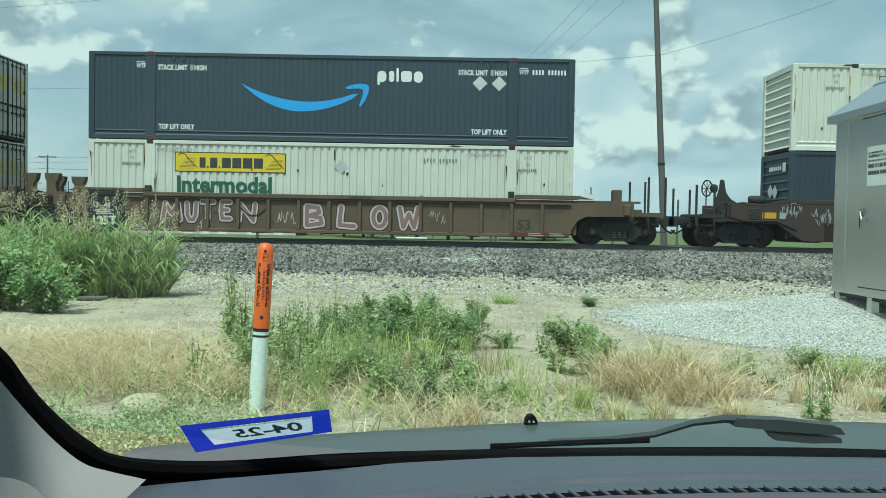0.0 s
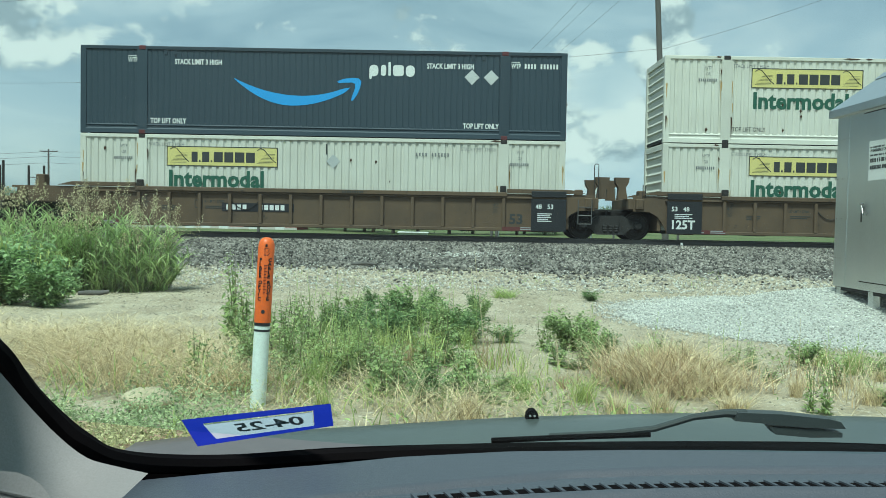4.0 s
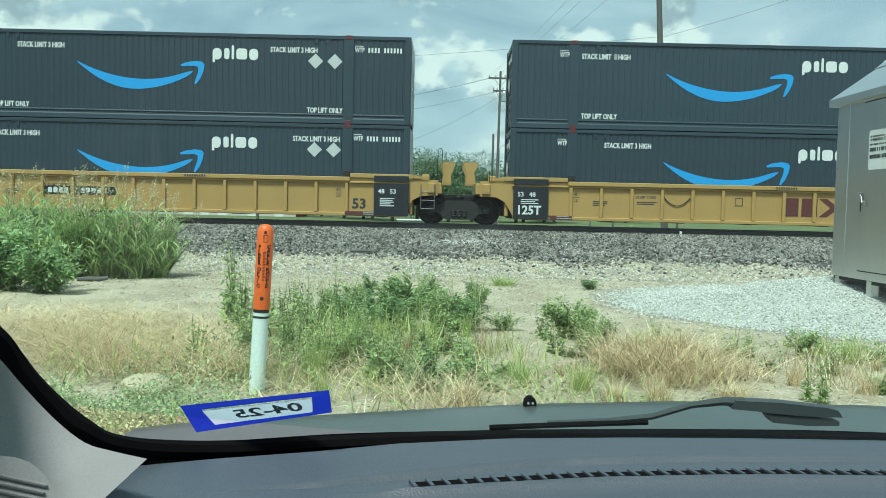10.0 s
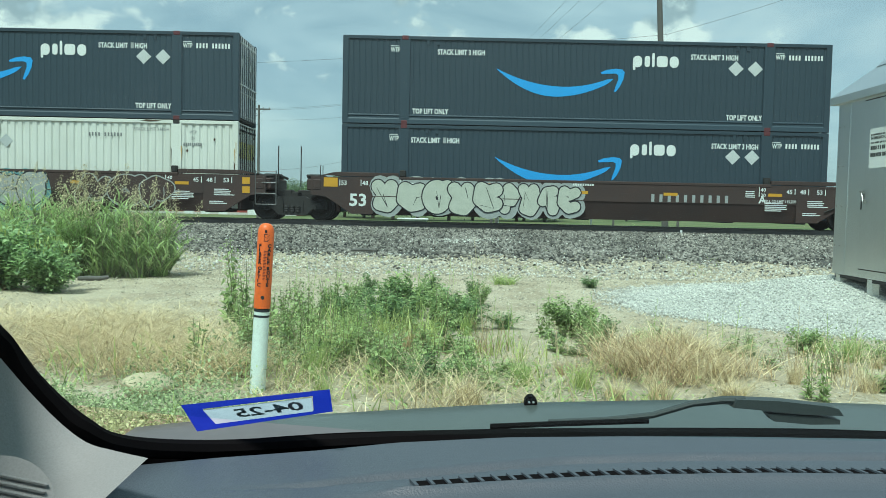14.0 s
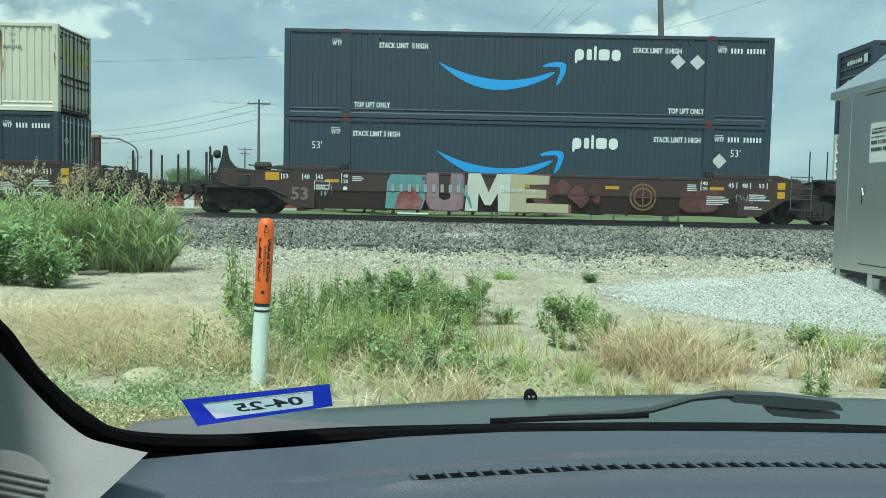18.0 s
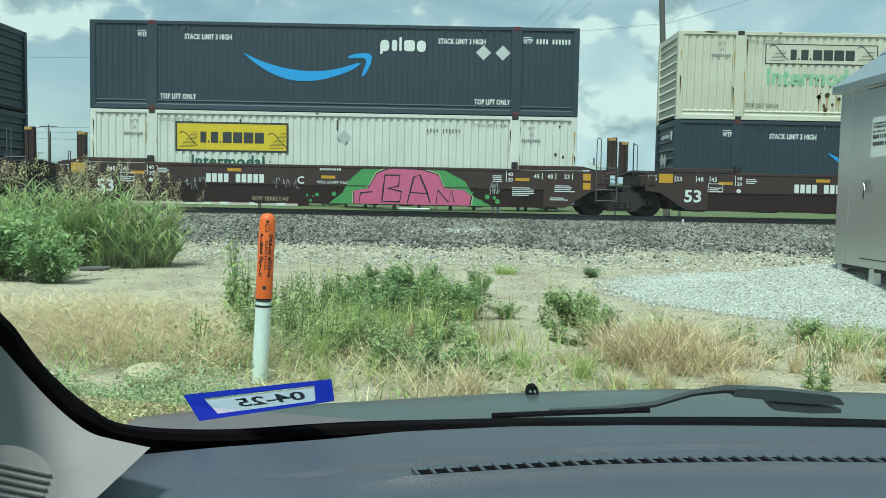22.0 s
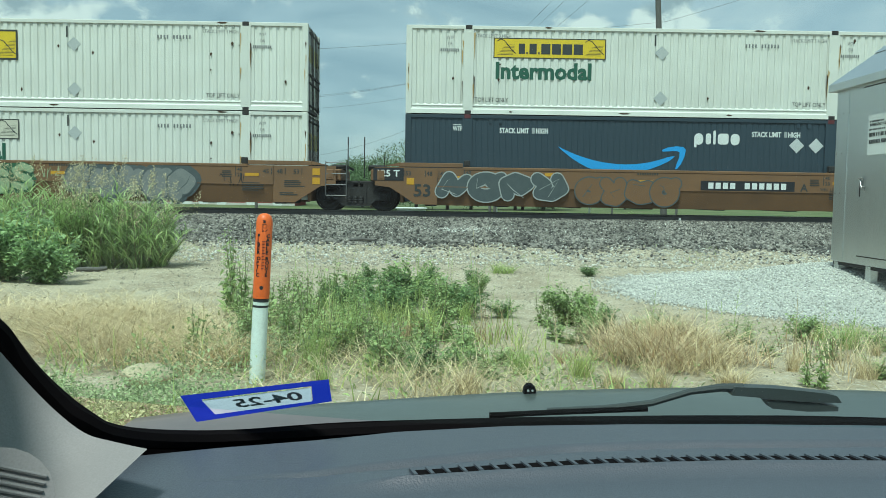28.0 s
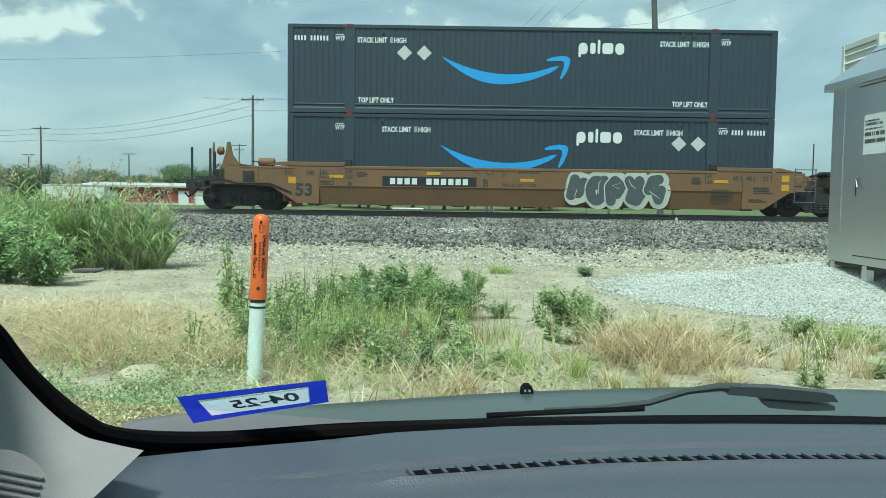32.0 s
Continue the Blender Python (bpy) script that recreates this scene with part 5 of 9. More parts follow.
def fat_strokes(lines, x, z, w, h, r, k=1.0):
    """Lines of a letter in a box w by h, drawn as one swollen coat of half-width r."""
    s, y = Shape(), 0.0
    for pts in lines:
        pts = [(x + r + (w - 2 * r) * a, z + r + (h - 2 * r) * b) for a, b in pts]
        for (ax, az), (bx, bz) in zip(pts, pts[1:]):
            d = math.hypot(bx - ax, bz - az) or 1.0
            nx, nz = -(bz - az) / d * r * k, (bx - ax) / d * r * k
            s.add([(ax + nx, y, az + nz), (bx + nx, y, bz + nz), (bx - nx, y, bz - nz), (ax - nx, y, az - nz)], [(0, 1, 2, 3)])
            y -= 0.00002
        for ax, az in pts:
            s.add([(ax + r * k * math.cos(q * 0.5236), y, az + r * k * math.sin(q * 0.5236)) for q in range(12)], [tuple(range(12))])
            y -= 0.00002
    return s


def painted_letter(car, lines, x, z, w, h, r, fill, line, lift, label="spray-painted swollen letter", edge=0.045, core=""):
    grow = (r + edge) / r
    print_on(car, "tag_outline", fat_strokes(lines, x, z, w, h, r, grow), M[line], 0, 0, 0.002 + lift)
    print_on(car, "tag_letter", fat_strokes(lines, x, z, w, h, r), M[fill], 0, 0, 0.0035 + lift, label)
    if core:
        print_on(car, "tag_core", fat_strokes(lines, x, z, w, h, r, 0.55), M[core], 0, 0, 0.005 + lift)


def graffiti(car, seed, x, z, w, h, n, fill, line, halo=None, label="spray-painted swollen tag", edge=0.04):
    """A tag that cannot be read: swollen forms, each over the one before, thin lines inside."""
    rng = random.Random(seed)
    step = w / n
    if halo:
        for i in range(n):
            print_on(car, "tag_halo", fat_strokes(FORMS[(seed + i) % 6], x + step * i, z, step * 1.2, h, h * 0.21, 1.45), M[halo], 0, 0, 0.0005 + 0.0003 * i)
    for i in range(n):
        f = FORMS[(seed + i * (1 + seed % 2)) % 6]
        k = rng.uniform(0.9, 1.0)
        painted_letter(car, f, x + step * i - 0.04, z + h * (1 - k) * rng.random(), step * 1.16, h * k, min(h * 0.2, step * 0.26), fill, line, 0.003 + 0.0032 * i, label, edge)
        pts = [(x + step * (i + rng.uniform(0.15, 0.85)), z + h * rng.uniform(0.15, 0.85)) for j in range(3)]
        stroke(car, pts, 0.014, line, 0, 0, 0.0085 + 0.0032 * i)


def coat(car, outline, mat, x, z, lift, label="", name="tag_coat"):
    """One flat coat of paint inside an outline."""
    s = Shape().add([(a, 0, b) for a, b in outline], [tuple(range(len(outline)))])
    return print_on(car, name, s, M[mat], x, z, lift, label)


def stroke(car, points, width, mat, x, z, lift):
    s = Shape().tube([(a, 0, b) for a, b in points], [width * (0.6 if i in (0, len(points) - 1) else 1.0) for i in range(len(points))], 4)
    return print_on(car, "tag_line", s.moved(Matrix.Diagonal((1, 0.03, 1, 1))), M[mat], x, z, lift)


M["spray_pink"] = stained("pale_pink_spray", (0.55, 0.44, 0.44), (0.45, 0.35, 0.35), rough=0.7, stain=4)
M["spray_pink_core"] = stained("dusty_pink_spray", (0.25, 0.145, 0.14), (0.19, 0.11, 0.11), rough=0.7, stain=4)
M["spray_white"] = stained("white_spray", (0.5, 0.52, 0.45), (0.4, 0.42, 0.35), rough=0.7, stain=4, amount=0.7)
M["spray_mauve"] = stained("mauve_spray", (0.3, 0.2, 0.23), (0.22, 0.13, 0.15), rough=0.7, stain=3, amount=0.8)
M["spray_cream"] = stained("pale_yellow_spray", (0.46, 0.42, 0.27), (0.38, 0.34, 0.22), rough=0.7, stain=4)
M["spray_white_core"] = stained("cream_spray", (0.58, 0.58, 0.5), (0.48, 0.48, 0.4), rough=0.7, stain=4)
M["spray_silver"] = stained("silver_spray", (0.36, 0.38, 0.37), (0.28, 0.3, 0.29), rough=0.5, stain=3, amount=0.7)
M["spray_teal"] = stained("teal_spray", (0.12, 0.3, 0.3), (0.08, 0.22, 0.26), rough=0.7, stain=3, amount=0.8)
M["spray_red"] = stained("red_spray", (0.22, 0.045, 0.04), (0.3, 0.16, 0.16), rough=0.7, stain=3, amount=0.8)
M["spray_hot"] = stained("hot_pink_spray", (0.62, 0.12, 0.24), (0.5, 0.09, 0.2), rough=0.7, stain=4)
M["spray_pine"] = stained("dark_green_spray", (0.02, 0.1, 0.05), (0.04, 0.13, 0.07), rough=0.7, stain=4)
M["spray_umber"] = stained("dark_umber_spray", (0.035, 0.025, 0.022), (0.06, 0.045, 0.04), rough=0.8, stain=4)
M["spray_grey"] = stained("mid_grey_spray", (0.17, 0.185, 0.18), (0.24, 0.25, 0.24), rough=0.7, stain=3, amount=0.7)
M["spray_green"] = stained("green_spray", (0.06, 0.28, 0.09), (0.1, 0.36, 0.12), rough=0.7, stain=4)
M["spray_dark"] = stained("dark_blue_grey_spray", (0.06, 0.08, 0.085), (0.1, 0.12, 0.12), rough=0.7, stain=4)
M["spray_mint"] = stained("pale_mint_spray", (0.3, 0.4, 0.24), (0.22, 0.33, 0.2), rough=0.7, stain=4)
M["spray_haze"] = stained("dull_red_spray_haze", (0.11, 0.03, 0.026), (0.07, 0.03, 0.024), rough=0.7, stain=3, amount=0.8)
M["caution"] = stained("amber_reflector", (0.6, 0.3, 0.02), (0.5, 0.26, 0.03), rough=0.4, stain=5)


def mark_ribbed(car, big, number_at=None, logo=False, panels=(True, True), faded=False):
    """Lettering of the ribbed cars. panels: black notice panels at the ends that share a truck."""
    ink = M["dark_print"]
    for sx, on in ((-1, panels[0]), (1, panels[1])):
        x0 = -7.95 if sx < 0 else 6.95
        if on:
            pn = print_on(car, "notice_panel", kept("npanel", lambda: Shape().box(0, 1.15, -0.02, 0, 0.24, 1.3).box(0, 1.15, -0.04, 0, 1.36, 1.56, 0.01).mesh("notice_panel", M["black"])), M["black"], x0, 0, 0.092, "black stencilled notice panel")
            if sx < 0:
                part("load_print", text_mesh("125T", 0.4, M["print"], bold=0.012, wide=0.98), M["print"], pn, at=pose(0.1, -0.024, 0.4))
                part("size_print", text_mesh("53   48", 0.21, M["print"], bold=0.004, wide=1.0), M["print"], pn, at=pose(0.14, -0.024, 0.98))
                part("notice_bars", small_bars(3, 0.6, M["print"]), M["print"], pn, at=pose(0.25, -0.024, 0.86))
            else:
                part("size_print", text_mesh("48   53", 0.21, M["print"], bold=0.004, wide=1.0), M["print"], pn, at=pose(0.14, -0.024, 0.98))
                part("notice_bars", small_bars(5, 0.5, M["print"]), M["print"], pn, at=pose(0.2, -0.024, 0.8))
        else:
            print_on(car, "size_print", text_mesh("53 48 45" if sx < 0 else "45 48 53", 0.16, ink, wide=1.15), ink, -7.95 if sx < 0 else 7.15, 1.02)
        print_on(car, "warning_strip", block(1.9, 0.13, M["maroon"], "warning_strip"), M["maroon"], -7.9 if sx < 0 else 6.0, 0.24, 0.086, "maroon warning strip")
        print_on(car, "strip_bars", small_bars(2, 0.5, M["faint"]), M["faint"], -7.2 if sx < 0 else 6.6, 0.33, 0.09)
        print_on(car, "strip_bars", small_bars(2, 0.5, M["faint"]), M["faint"], -6.5 if sx < 0 else 7.3, 0.33, 0.09)
        print_on(car, "size_print", text_mesh("40", 0.17, ink), ink, -5.95 if sx < 0 else 5.68, 1.03)
        print_on(car, "size_print", text_mesh("20", 0.17, ink), ink, -5.95 if sx < 0 else 5.68, 0.83)
        print_on(car, "fraction_bar", block(0.22, 0.015, ink, "fraction_bar"), ink, -5.95 if sx < 0 else 5.68, 0.985)
    print_on(car, "length_print", text_mesh("53", 0.46, ink, bold=0.014, wide=1.05), ink, 6.22, 0.47, 0.002)
    print_on(car, "load_limit_print", text_mesh("LD LMT 117600", 0.12, ink, bold=0.003, wide=0.85), ink, -3.9, 1.0)
    print_on(car, "notice_bars", small_bars(2, 0.7, ink), ink, -3.85, 0.86)
    hang = [(1.1 * (i / 8 - 0.5) * 0.8, -0.012, 0.28 * (2 * i / 8 - 1) ** 2) for i in range(9)]
    part("brake_cable", kept("brakecable", lambda: Shape().tube(hang, 0.014, 6).mesh("brake_cable", M["iron"])), M["iron"], car, "slack dark cable", at=pose(-2.52, -1.455, 0.78))
    print_on(car, "notice_bars", small_bars(3, 0.5, ink), ink, -5.3, 0.85)
    print_on(car, "notice_box", kept("nbox", lambda: frame_lines(0.26, 0.26, 0.02).mesh("notice_box", ink)), ink, -0.6 if logo else -4.2, 0.82)
    print_on(car, "chord_bars", kept("chordbars", lambda: bars(9, 0.05, 0.07, 0.03).mesh("chord_bars", ink)), ink, 0.7, 1.4, 0.125)
    if number_at is not None:
        pn = print_on(car, "number_board", block(2.4, 0.28, M["black"], "number_board"), M["black"], number_at, 0.72, 0.004, "black number board with white bars")
        part("number_bars", kept("numbars", lambda: bars(11, 0.13, 0.17, 0.05, skip=(4, 5)).mesh("number_bars", M["print"])), M["print"], pn, at=pose(0.15, -0.004, 0.055))
    if logo:
        red = M["maroon"] if car["label"].startswith("yellow") else M["maroon_dull"]
        print_on(car, "emblem", kept(("emblem", red.name), lambda: Shape().box(0, 0.56, -0.003, 0, 0.04, 0.64).box(0.66, 1.18, -0.003, 0, 0.04, 0.64).prism([(1.24, 0.04), (1.5, 0.04), (1.9, 0.34), (1.5, 0.64), (1.24, 0.64), (1.62, 0.34)], "y", -0.003, 0).mesh("emblem", red)), red, 0.95, 0.48, 0.004, "dull red block emblem")


def mark_smooth(car, letter="", number=True, light=True, board=False, num_x=-4.15, spaced=False, lift=0.0, worn=False, load=True):
    """Lettering of the smooth cars. spaced: numbers set wide, without a load print."""
    ink, amber = M["print"] if light else M["dark_print"], M["caution"]
    flag, square, wide = block(0.46, 0.3, amber, "reflector"), block(0.25, 0.22, amber, "reflector"), block(0.46, 0.1, amber, "reflector")
    for x, z, me in ((-8.62, 1.13, flag) if light else (-8.0, 0.9, square), (-6.65, 1.1, wide), (-3.45, 1.24, wide), (-0.35, 1.06, wide), (2.6, 1.06, wide), (6.05, 1.1, wide), (8.28, 1.16, square), (8.28, 0.86, square)):
        print_on(car, "reflector", me, amber, x, z, 0.001, "amber reflector strip")
    if load and not light:
        print_on(car, "load_board", block(1.0, 0.42, M["black"], "load_board"), M["black"], -9.1, 1.02, 0.001, "black load board")
        print_on(car, "load_print", text_mesh("125 T", 0.3, M["print"], bold=0.008, wide=1.1), M["print"], -9.02, 1.16, 0.005)
    elif load and not spaced:
        print_on(car, "load_print", text_mesh("125 T", 0.24, ink, bold=0.004, wide=0.95), ink, -9.02, 1.2)
    for x, w in ((-8.1, "53"), (-7.4, "48"), (-6.95, "45"), (6.65, "45"), (7.1, "48"), (7.65, "53")):
        print_on(car, "size_print", text_mesh(w, 0.2, ink, bold=0.003), ink, x + (0.05 if x < 0 else 0.0), 1.2)
        print_on(car, "size_tick", block(0.025, 0.2, ink, "size_tick"), ink, x if x < 0 else x + 0.27, 1.17)
    for x in (-6.05, 5.8):
        print_on(car, "size_print", text_mesh("40", 0.17, ink, bold=0.003), ink, x, 1.26)
        print_on(car, "size_print", text_mesh("20", 0.17, ink, bold=0.003), ink, x, 1.08)
        print_on(car, "size_tick", block(0.025, 0.34, ink, "size_tick"), ink, x - 0.06, 1.08)
    for x, z, n, w in ((-5.75, 1.28, 3, 0.42), (-6.95, 0.98, 3, 0.45), (5.3, 1.24, 4, 0.4), (5.95, 0.86, 5, 0.75), (7.35, 0.95, 4, 0.7), (7.2, 0.55, 2, 0.6)):
        print_on(car, "notice_bars", small_bars(n, w, ink), ink, x, z)
    print_on(car, "notice_box", kept(("nboxs", light), lambda: frame_lines(0.5, 0.3, 0.018).mesh("notice_box", ink)), ink, -7.0, 0.84)
    print_on(car, "notice_dot", kept(("ndot", light), lambda: Shape().lathe([(0.055, 0), (0.075, 0), (0.075, 0.001)], 14, "y").mesh("notice_dot", ink)), ink, -5.98, 0.9, 0.002)
    big = M["worn_print"] if worn else ink
    print_on(car, "length_print", text_mesh("53", 0.56, big, bold=0.014, wide=1.08), big, -7.78, 0.52, 0.004)
    if letter:
        print_on(car, "unit_print", text_mesh(letter, 0.34, ink, bold=0.008), ink, num_x + (3.55 if spaced else 3.0), 0.88, lift)
    if number:
        if board:
            pn = print_on(car, "number_board", block(3.1, 0.32, M["black"], "number_board"), M["black"], num_x - 0.3, 0.86, 0.002, "black number board with white bars")
            part("number_bars", kept("numbars_b", lambda: bars(11, 0.17, 0.2, 0.07, skip=(4,)).mesh("number_bars", M["print"])), M["print"], pn, at=pose(0.25, -0.004, 0.06))
        elif spaced:
            print_on(car, "number_bars", kept(("numbars_w", light), lambda: bars(10, 0.1, 0.26, 0.17).mesh("number_bars", M["faint"])), M["faint"], num_x, 0.84, lift)
        else:
            print_on(car, "number_bars", kept(("numbars_s", light), lambda: bars(10, 0.15, 0.28, 0.045, skip=(4,)).mesh("number_bars", ink)), ink, num_x, 0.88)
        print_on(car, "load_limit_print", text_mesh("WELL LD LMT 115,200", 0.13, ink, bold=0.002, wide=0.9), ink, num_x + 3.65, 0.9, lift)
    print_on(car, "chord_bars", kept(("chordbars", light), lambda: bars(9, 0.05, 0.07, 0.03).mesh("chord_bars", ink)), ink, -0.4, 1.33)


# ---- the train: make-up and running ----
# places of the container stacks along the train, from its head
STACKS = [0.0, -23.373, -42.83, -62.214, -85.543, -104.955, -124.456, -147.971, -167.562, -186.983, -210.615, -230.012, -249.522, -273.199, -292.586, -312.086]
RUN = (19.561, 154.887, -2.826, -0.369)      # place of the head, by powers of t / 16


def run(t):
    return sum(k * (t / 16) ** i for i, k in enumerate(RUN))


# small unevenness of the run, by seconds
NUDGE = {12: 0.05, 13: 0.083, 14: -0.099, 18: -0.05, 24: -0.05, 31: -0.06}


def at_stack(i, z):
    return pose(run(0) + STACKS[i], TRACK_Y, RAIL_Z + z)


def roll(ob, i, z):
    ROLLING.append((ob, STACKS[i], RAIL_Z + z))
    return ob


LOW, HIGH_ = 0.34, 3.25
NAVY = "dark navy corrugated container, bright blue arrow print"
PALE = "pale corrugated container, sign and green lettering"


def build_train():
    def navy(i, z, **k):
        label = NAVY + (", on top" if z == HIGH_ else ", in a well")
        roll(container("navy", at_stack(i, z), label, **k), i, z)

    def pale(i, z, paint="cream", **k):
        label = ("rust-pitted cream corrugated container, faded lettering" if k.get("rusty") else PALE) + (", on top" if z == HIGH_ else ", in a well")
        roll(container(paint, at_stack(i, z), label, casting="iron", **k), i, z)

    pale(0, HIGH_, sign="small")
    navy(0, LOW)
    navy(1, HIGH_, wide=True)
    pale(1, LOW, sign="vivid")
    pale(2, HIGH_, sign="small")
    pale(2, LOW, sign="small")
    navy(3, HIGH_, patched=(False, False))
    pale(3, LOW, sign="small")
    for i in (4, 5, 6, 7):
        navy(i, HIGH_, patched=(i < 6, i < 6), wide=i == 5)
        navy(i, LOW, patched=(i == 7, False), wide=i != 5)
    navy(8, HIGH_)
    pale(8, LOW, paint="white", sign="big")
    navy(9, HIGH_)
    navy(9, LOW, patched=(False, False), wider53=True)
    pale(10, HIGH_, paint="old_cream", sign="ghost", rusty=True)
    navy(10, LOW, patched=(False, False))
    navy(11, HIGH_, patched=(False, False))
    pale(11, LOW, paint="white", sign="big")
    navy(12, HIGH_, flip=True, tall=2, patched=(False, False), wider53=True)
    navy(12, LOW, flip=True, tall=1, patched=(False, False), wider53=True)
    pale(13, HIGH_, paint="white", sign="vivid")
    navy(13, LOW)
    pale(14, HIGH_, paint="white", sign="big")
    pale(14, LOW, paint="white", sign="ghost")
    navy(15, HIGH_, flip=True, wide=True)
    navy(15, LOW)

    BROWN = "grimy brown ribbed steel well car"
    YELLOW = "yellow ribbed well car with black panels"
    RED = "oxide-red smooth-sided steel well car"
    ROW = [("rust_car", "smooth", "coup", "art", "dark red-brown smooth-sided well car with chalky tags"),
           ("brown_car", "ribbed", "art", "coup", BROWN + " with pink spray-painted letters"),
           ("brown_car", "ribbed", "art", "art", BROWN + " with a dull red emblem"),
           ("brown_car", "ribbed", "coup", "art", BROWN + " with a black number board"),
           ("yellow_car", "ribbed", "art", "coup", YELLOW),
           ("yellow_car", "ribbed", "art", "art", YELLOW + " and a dull red emblem"),
           ("yellow_car", "ribbed", "coup", "art", YELLOW + " and a number board"),
           ("rust_car", "smooth", "art", "coup", RED + " with a pale bubble tag"),
           ("rust_car", "smooth", "art", "art", RED + " with a silver and teal tag"),
           ("rust_car", "smooth", "coup", "art", RED + " with large pale painted letters"),
           ("red_car", "smooth", "art", "coup", RED + " with a silver bubble tag"),
           ("red_car", "smooth", "art", "art", RED + " with a pink and green tag"),
           ("red_car", "smooth", "coup", "art", RED + ", clean white lettering"),
           ("tan_car", "smooth", "art", "coup", "faded orange-brown well car with dark tags"),
           ("tan_car", "smooth", "art", "art", "faded orange-brown well car with green and silver tags"),
           ("tan_car", "smooth", "coup", "art", "faded orange-brown well car, black outlined tag, last in line")]
    cars = []
    for i, (paint, kind, left, right, label) in enumerate(ROW):
        cars.append(roll(well_car(paint, kind, left, right, label, at_stack(i, 0), {0: "brake", 9: "brake", 15: "brake", 10: "pipe", 12: "pipe"}.get(i, "plain")), i, 0))
    c = cars
    print_on(c[0], "reflector", block(0.46, 0.2, M["caution"], "reflector"), M["caution"], -9.05, 0.98, 0.001, "amber reflector plate")
    print_on(c[0], "notice_plate", block(0.2, 0.2, M["faint"], "notice_plate"), M["faint"], -8.48, 0.98, 0.001, "pale square notice")
    for k, (x, z, w) in enumerate(((-8.5, 1.12, 0.8), (-8.3, 1.0, 0.5), (-7.4, 0.9, 0.7), (-7.3, 0.75, 0.6))):
        doodle(c[0], 70 + k, x, z, w, "faint")
    mark_ribbed(c[1], True, number_at=None, panels=(True, False))
    mark_ribbed(c[2], True, logo=True)
    mark_ribbed(c[3], True, number_at=-3.3, panels=(False, True))
    mark_ribbed(c[4], True, number_at=-5.0, panels=(True, False))
    mark_ribbed(c[5], True, logo=True)
    mark_ribbed(c[6], True, number_at=-4.0, panels=(False, True))
    mark_smooth(c[7], "A", num_x=2.2, spaced=True)
    mark_smooth(c[8], "C", num_x=-5.6, spaced=True)
    mark_smooth(c[9], "B", num_x=-4.45, spaced=True, lift=0.03, worn=True)
    mark_smooth(c[10], "B")
    mark_smooth(c[11], "C")
    mark_smooth(c[12], "A", load=False)
    mark_smooth(c[13], "A", num_x=2.0, light=False, board=True)
    mark_smooth(c[14], "", number=False, light=False)
    mark_smooth(c[15], "B", num_x=-4.6, light=False, board=True, load=False)
    graffiti_all(c)


def haze(car, seed, x, z, w, h):
    """Soft-edged patches of red spray, many small thin coats."""
    rng = random.Random(seed)
    for i in range(26):
        r = rng.uniform(0.12, 0.34)
        px, pz = rng.uniform(r, w - r), rng.uniform(r, max(r + 0.01, h - r))
        coat(car, [(px + r * rng.uniform(0.7, 1.25) * math.cos(math.tau * k / 11), pz + r * rng.uniform(0.7, 1.1) * math.sin(math.tau * k / 11)) for k in range(11)], "spray_haze" if i % 3 else "spray_dim", x, z, 0.001 + 0.00008 * i, "", "spray_haze")


def doodle(car, seed, x, z, w, mat):
    """A small scrawled tag: looping thin lines."""
    rng = random.Random(seed)
    for i in range(3):
        pts = [(w * (i / 3 + 0.33 * j / 8) + rng.uniform(-0.04, 0.04), rng.uniform(0.0, 0.45)) for j in range(7)]
        stroke(car, pts, 0.012, mat, x, z, 0.003)


M["spray_dim"] = stained("thin_pink_spray", (0.13, 0.05, 0.045), (0.09, 0.035, 0.03), rough=0.7, stain=5, amount=0.8)


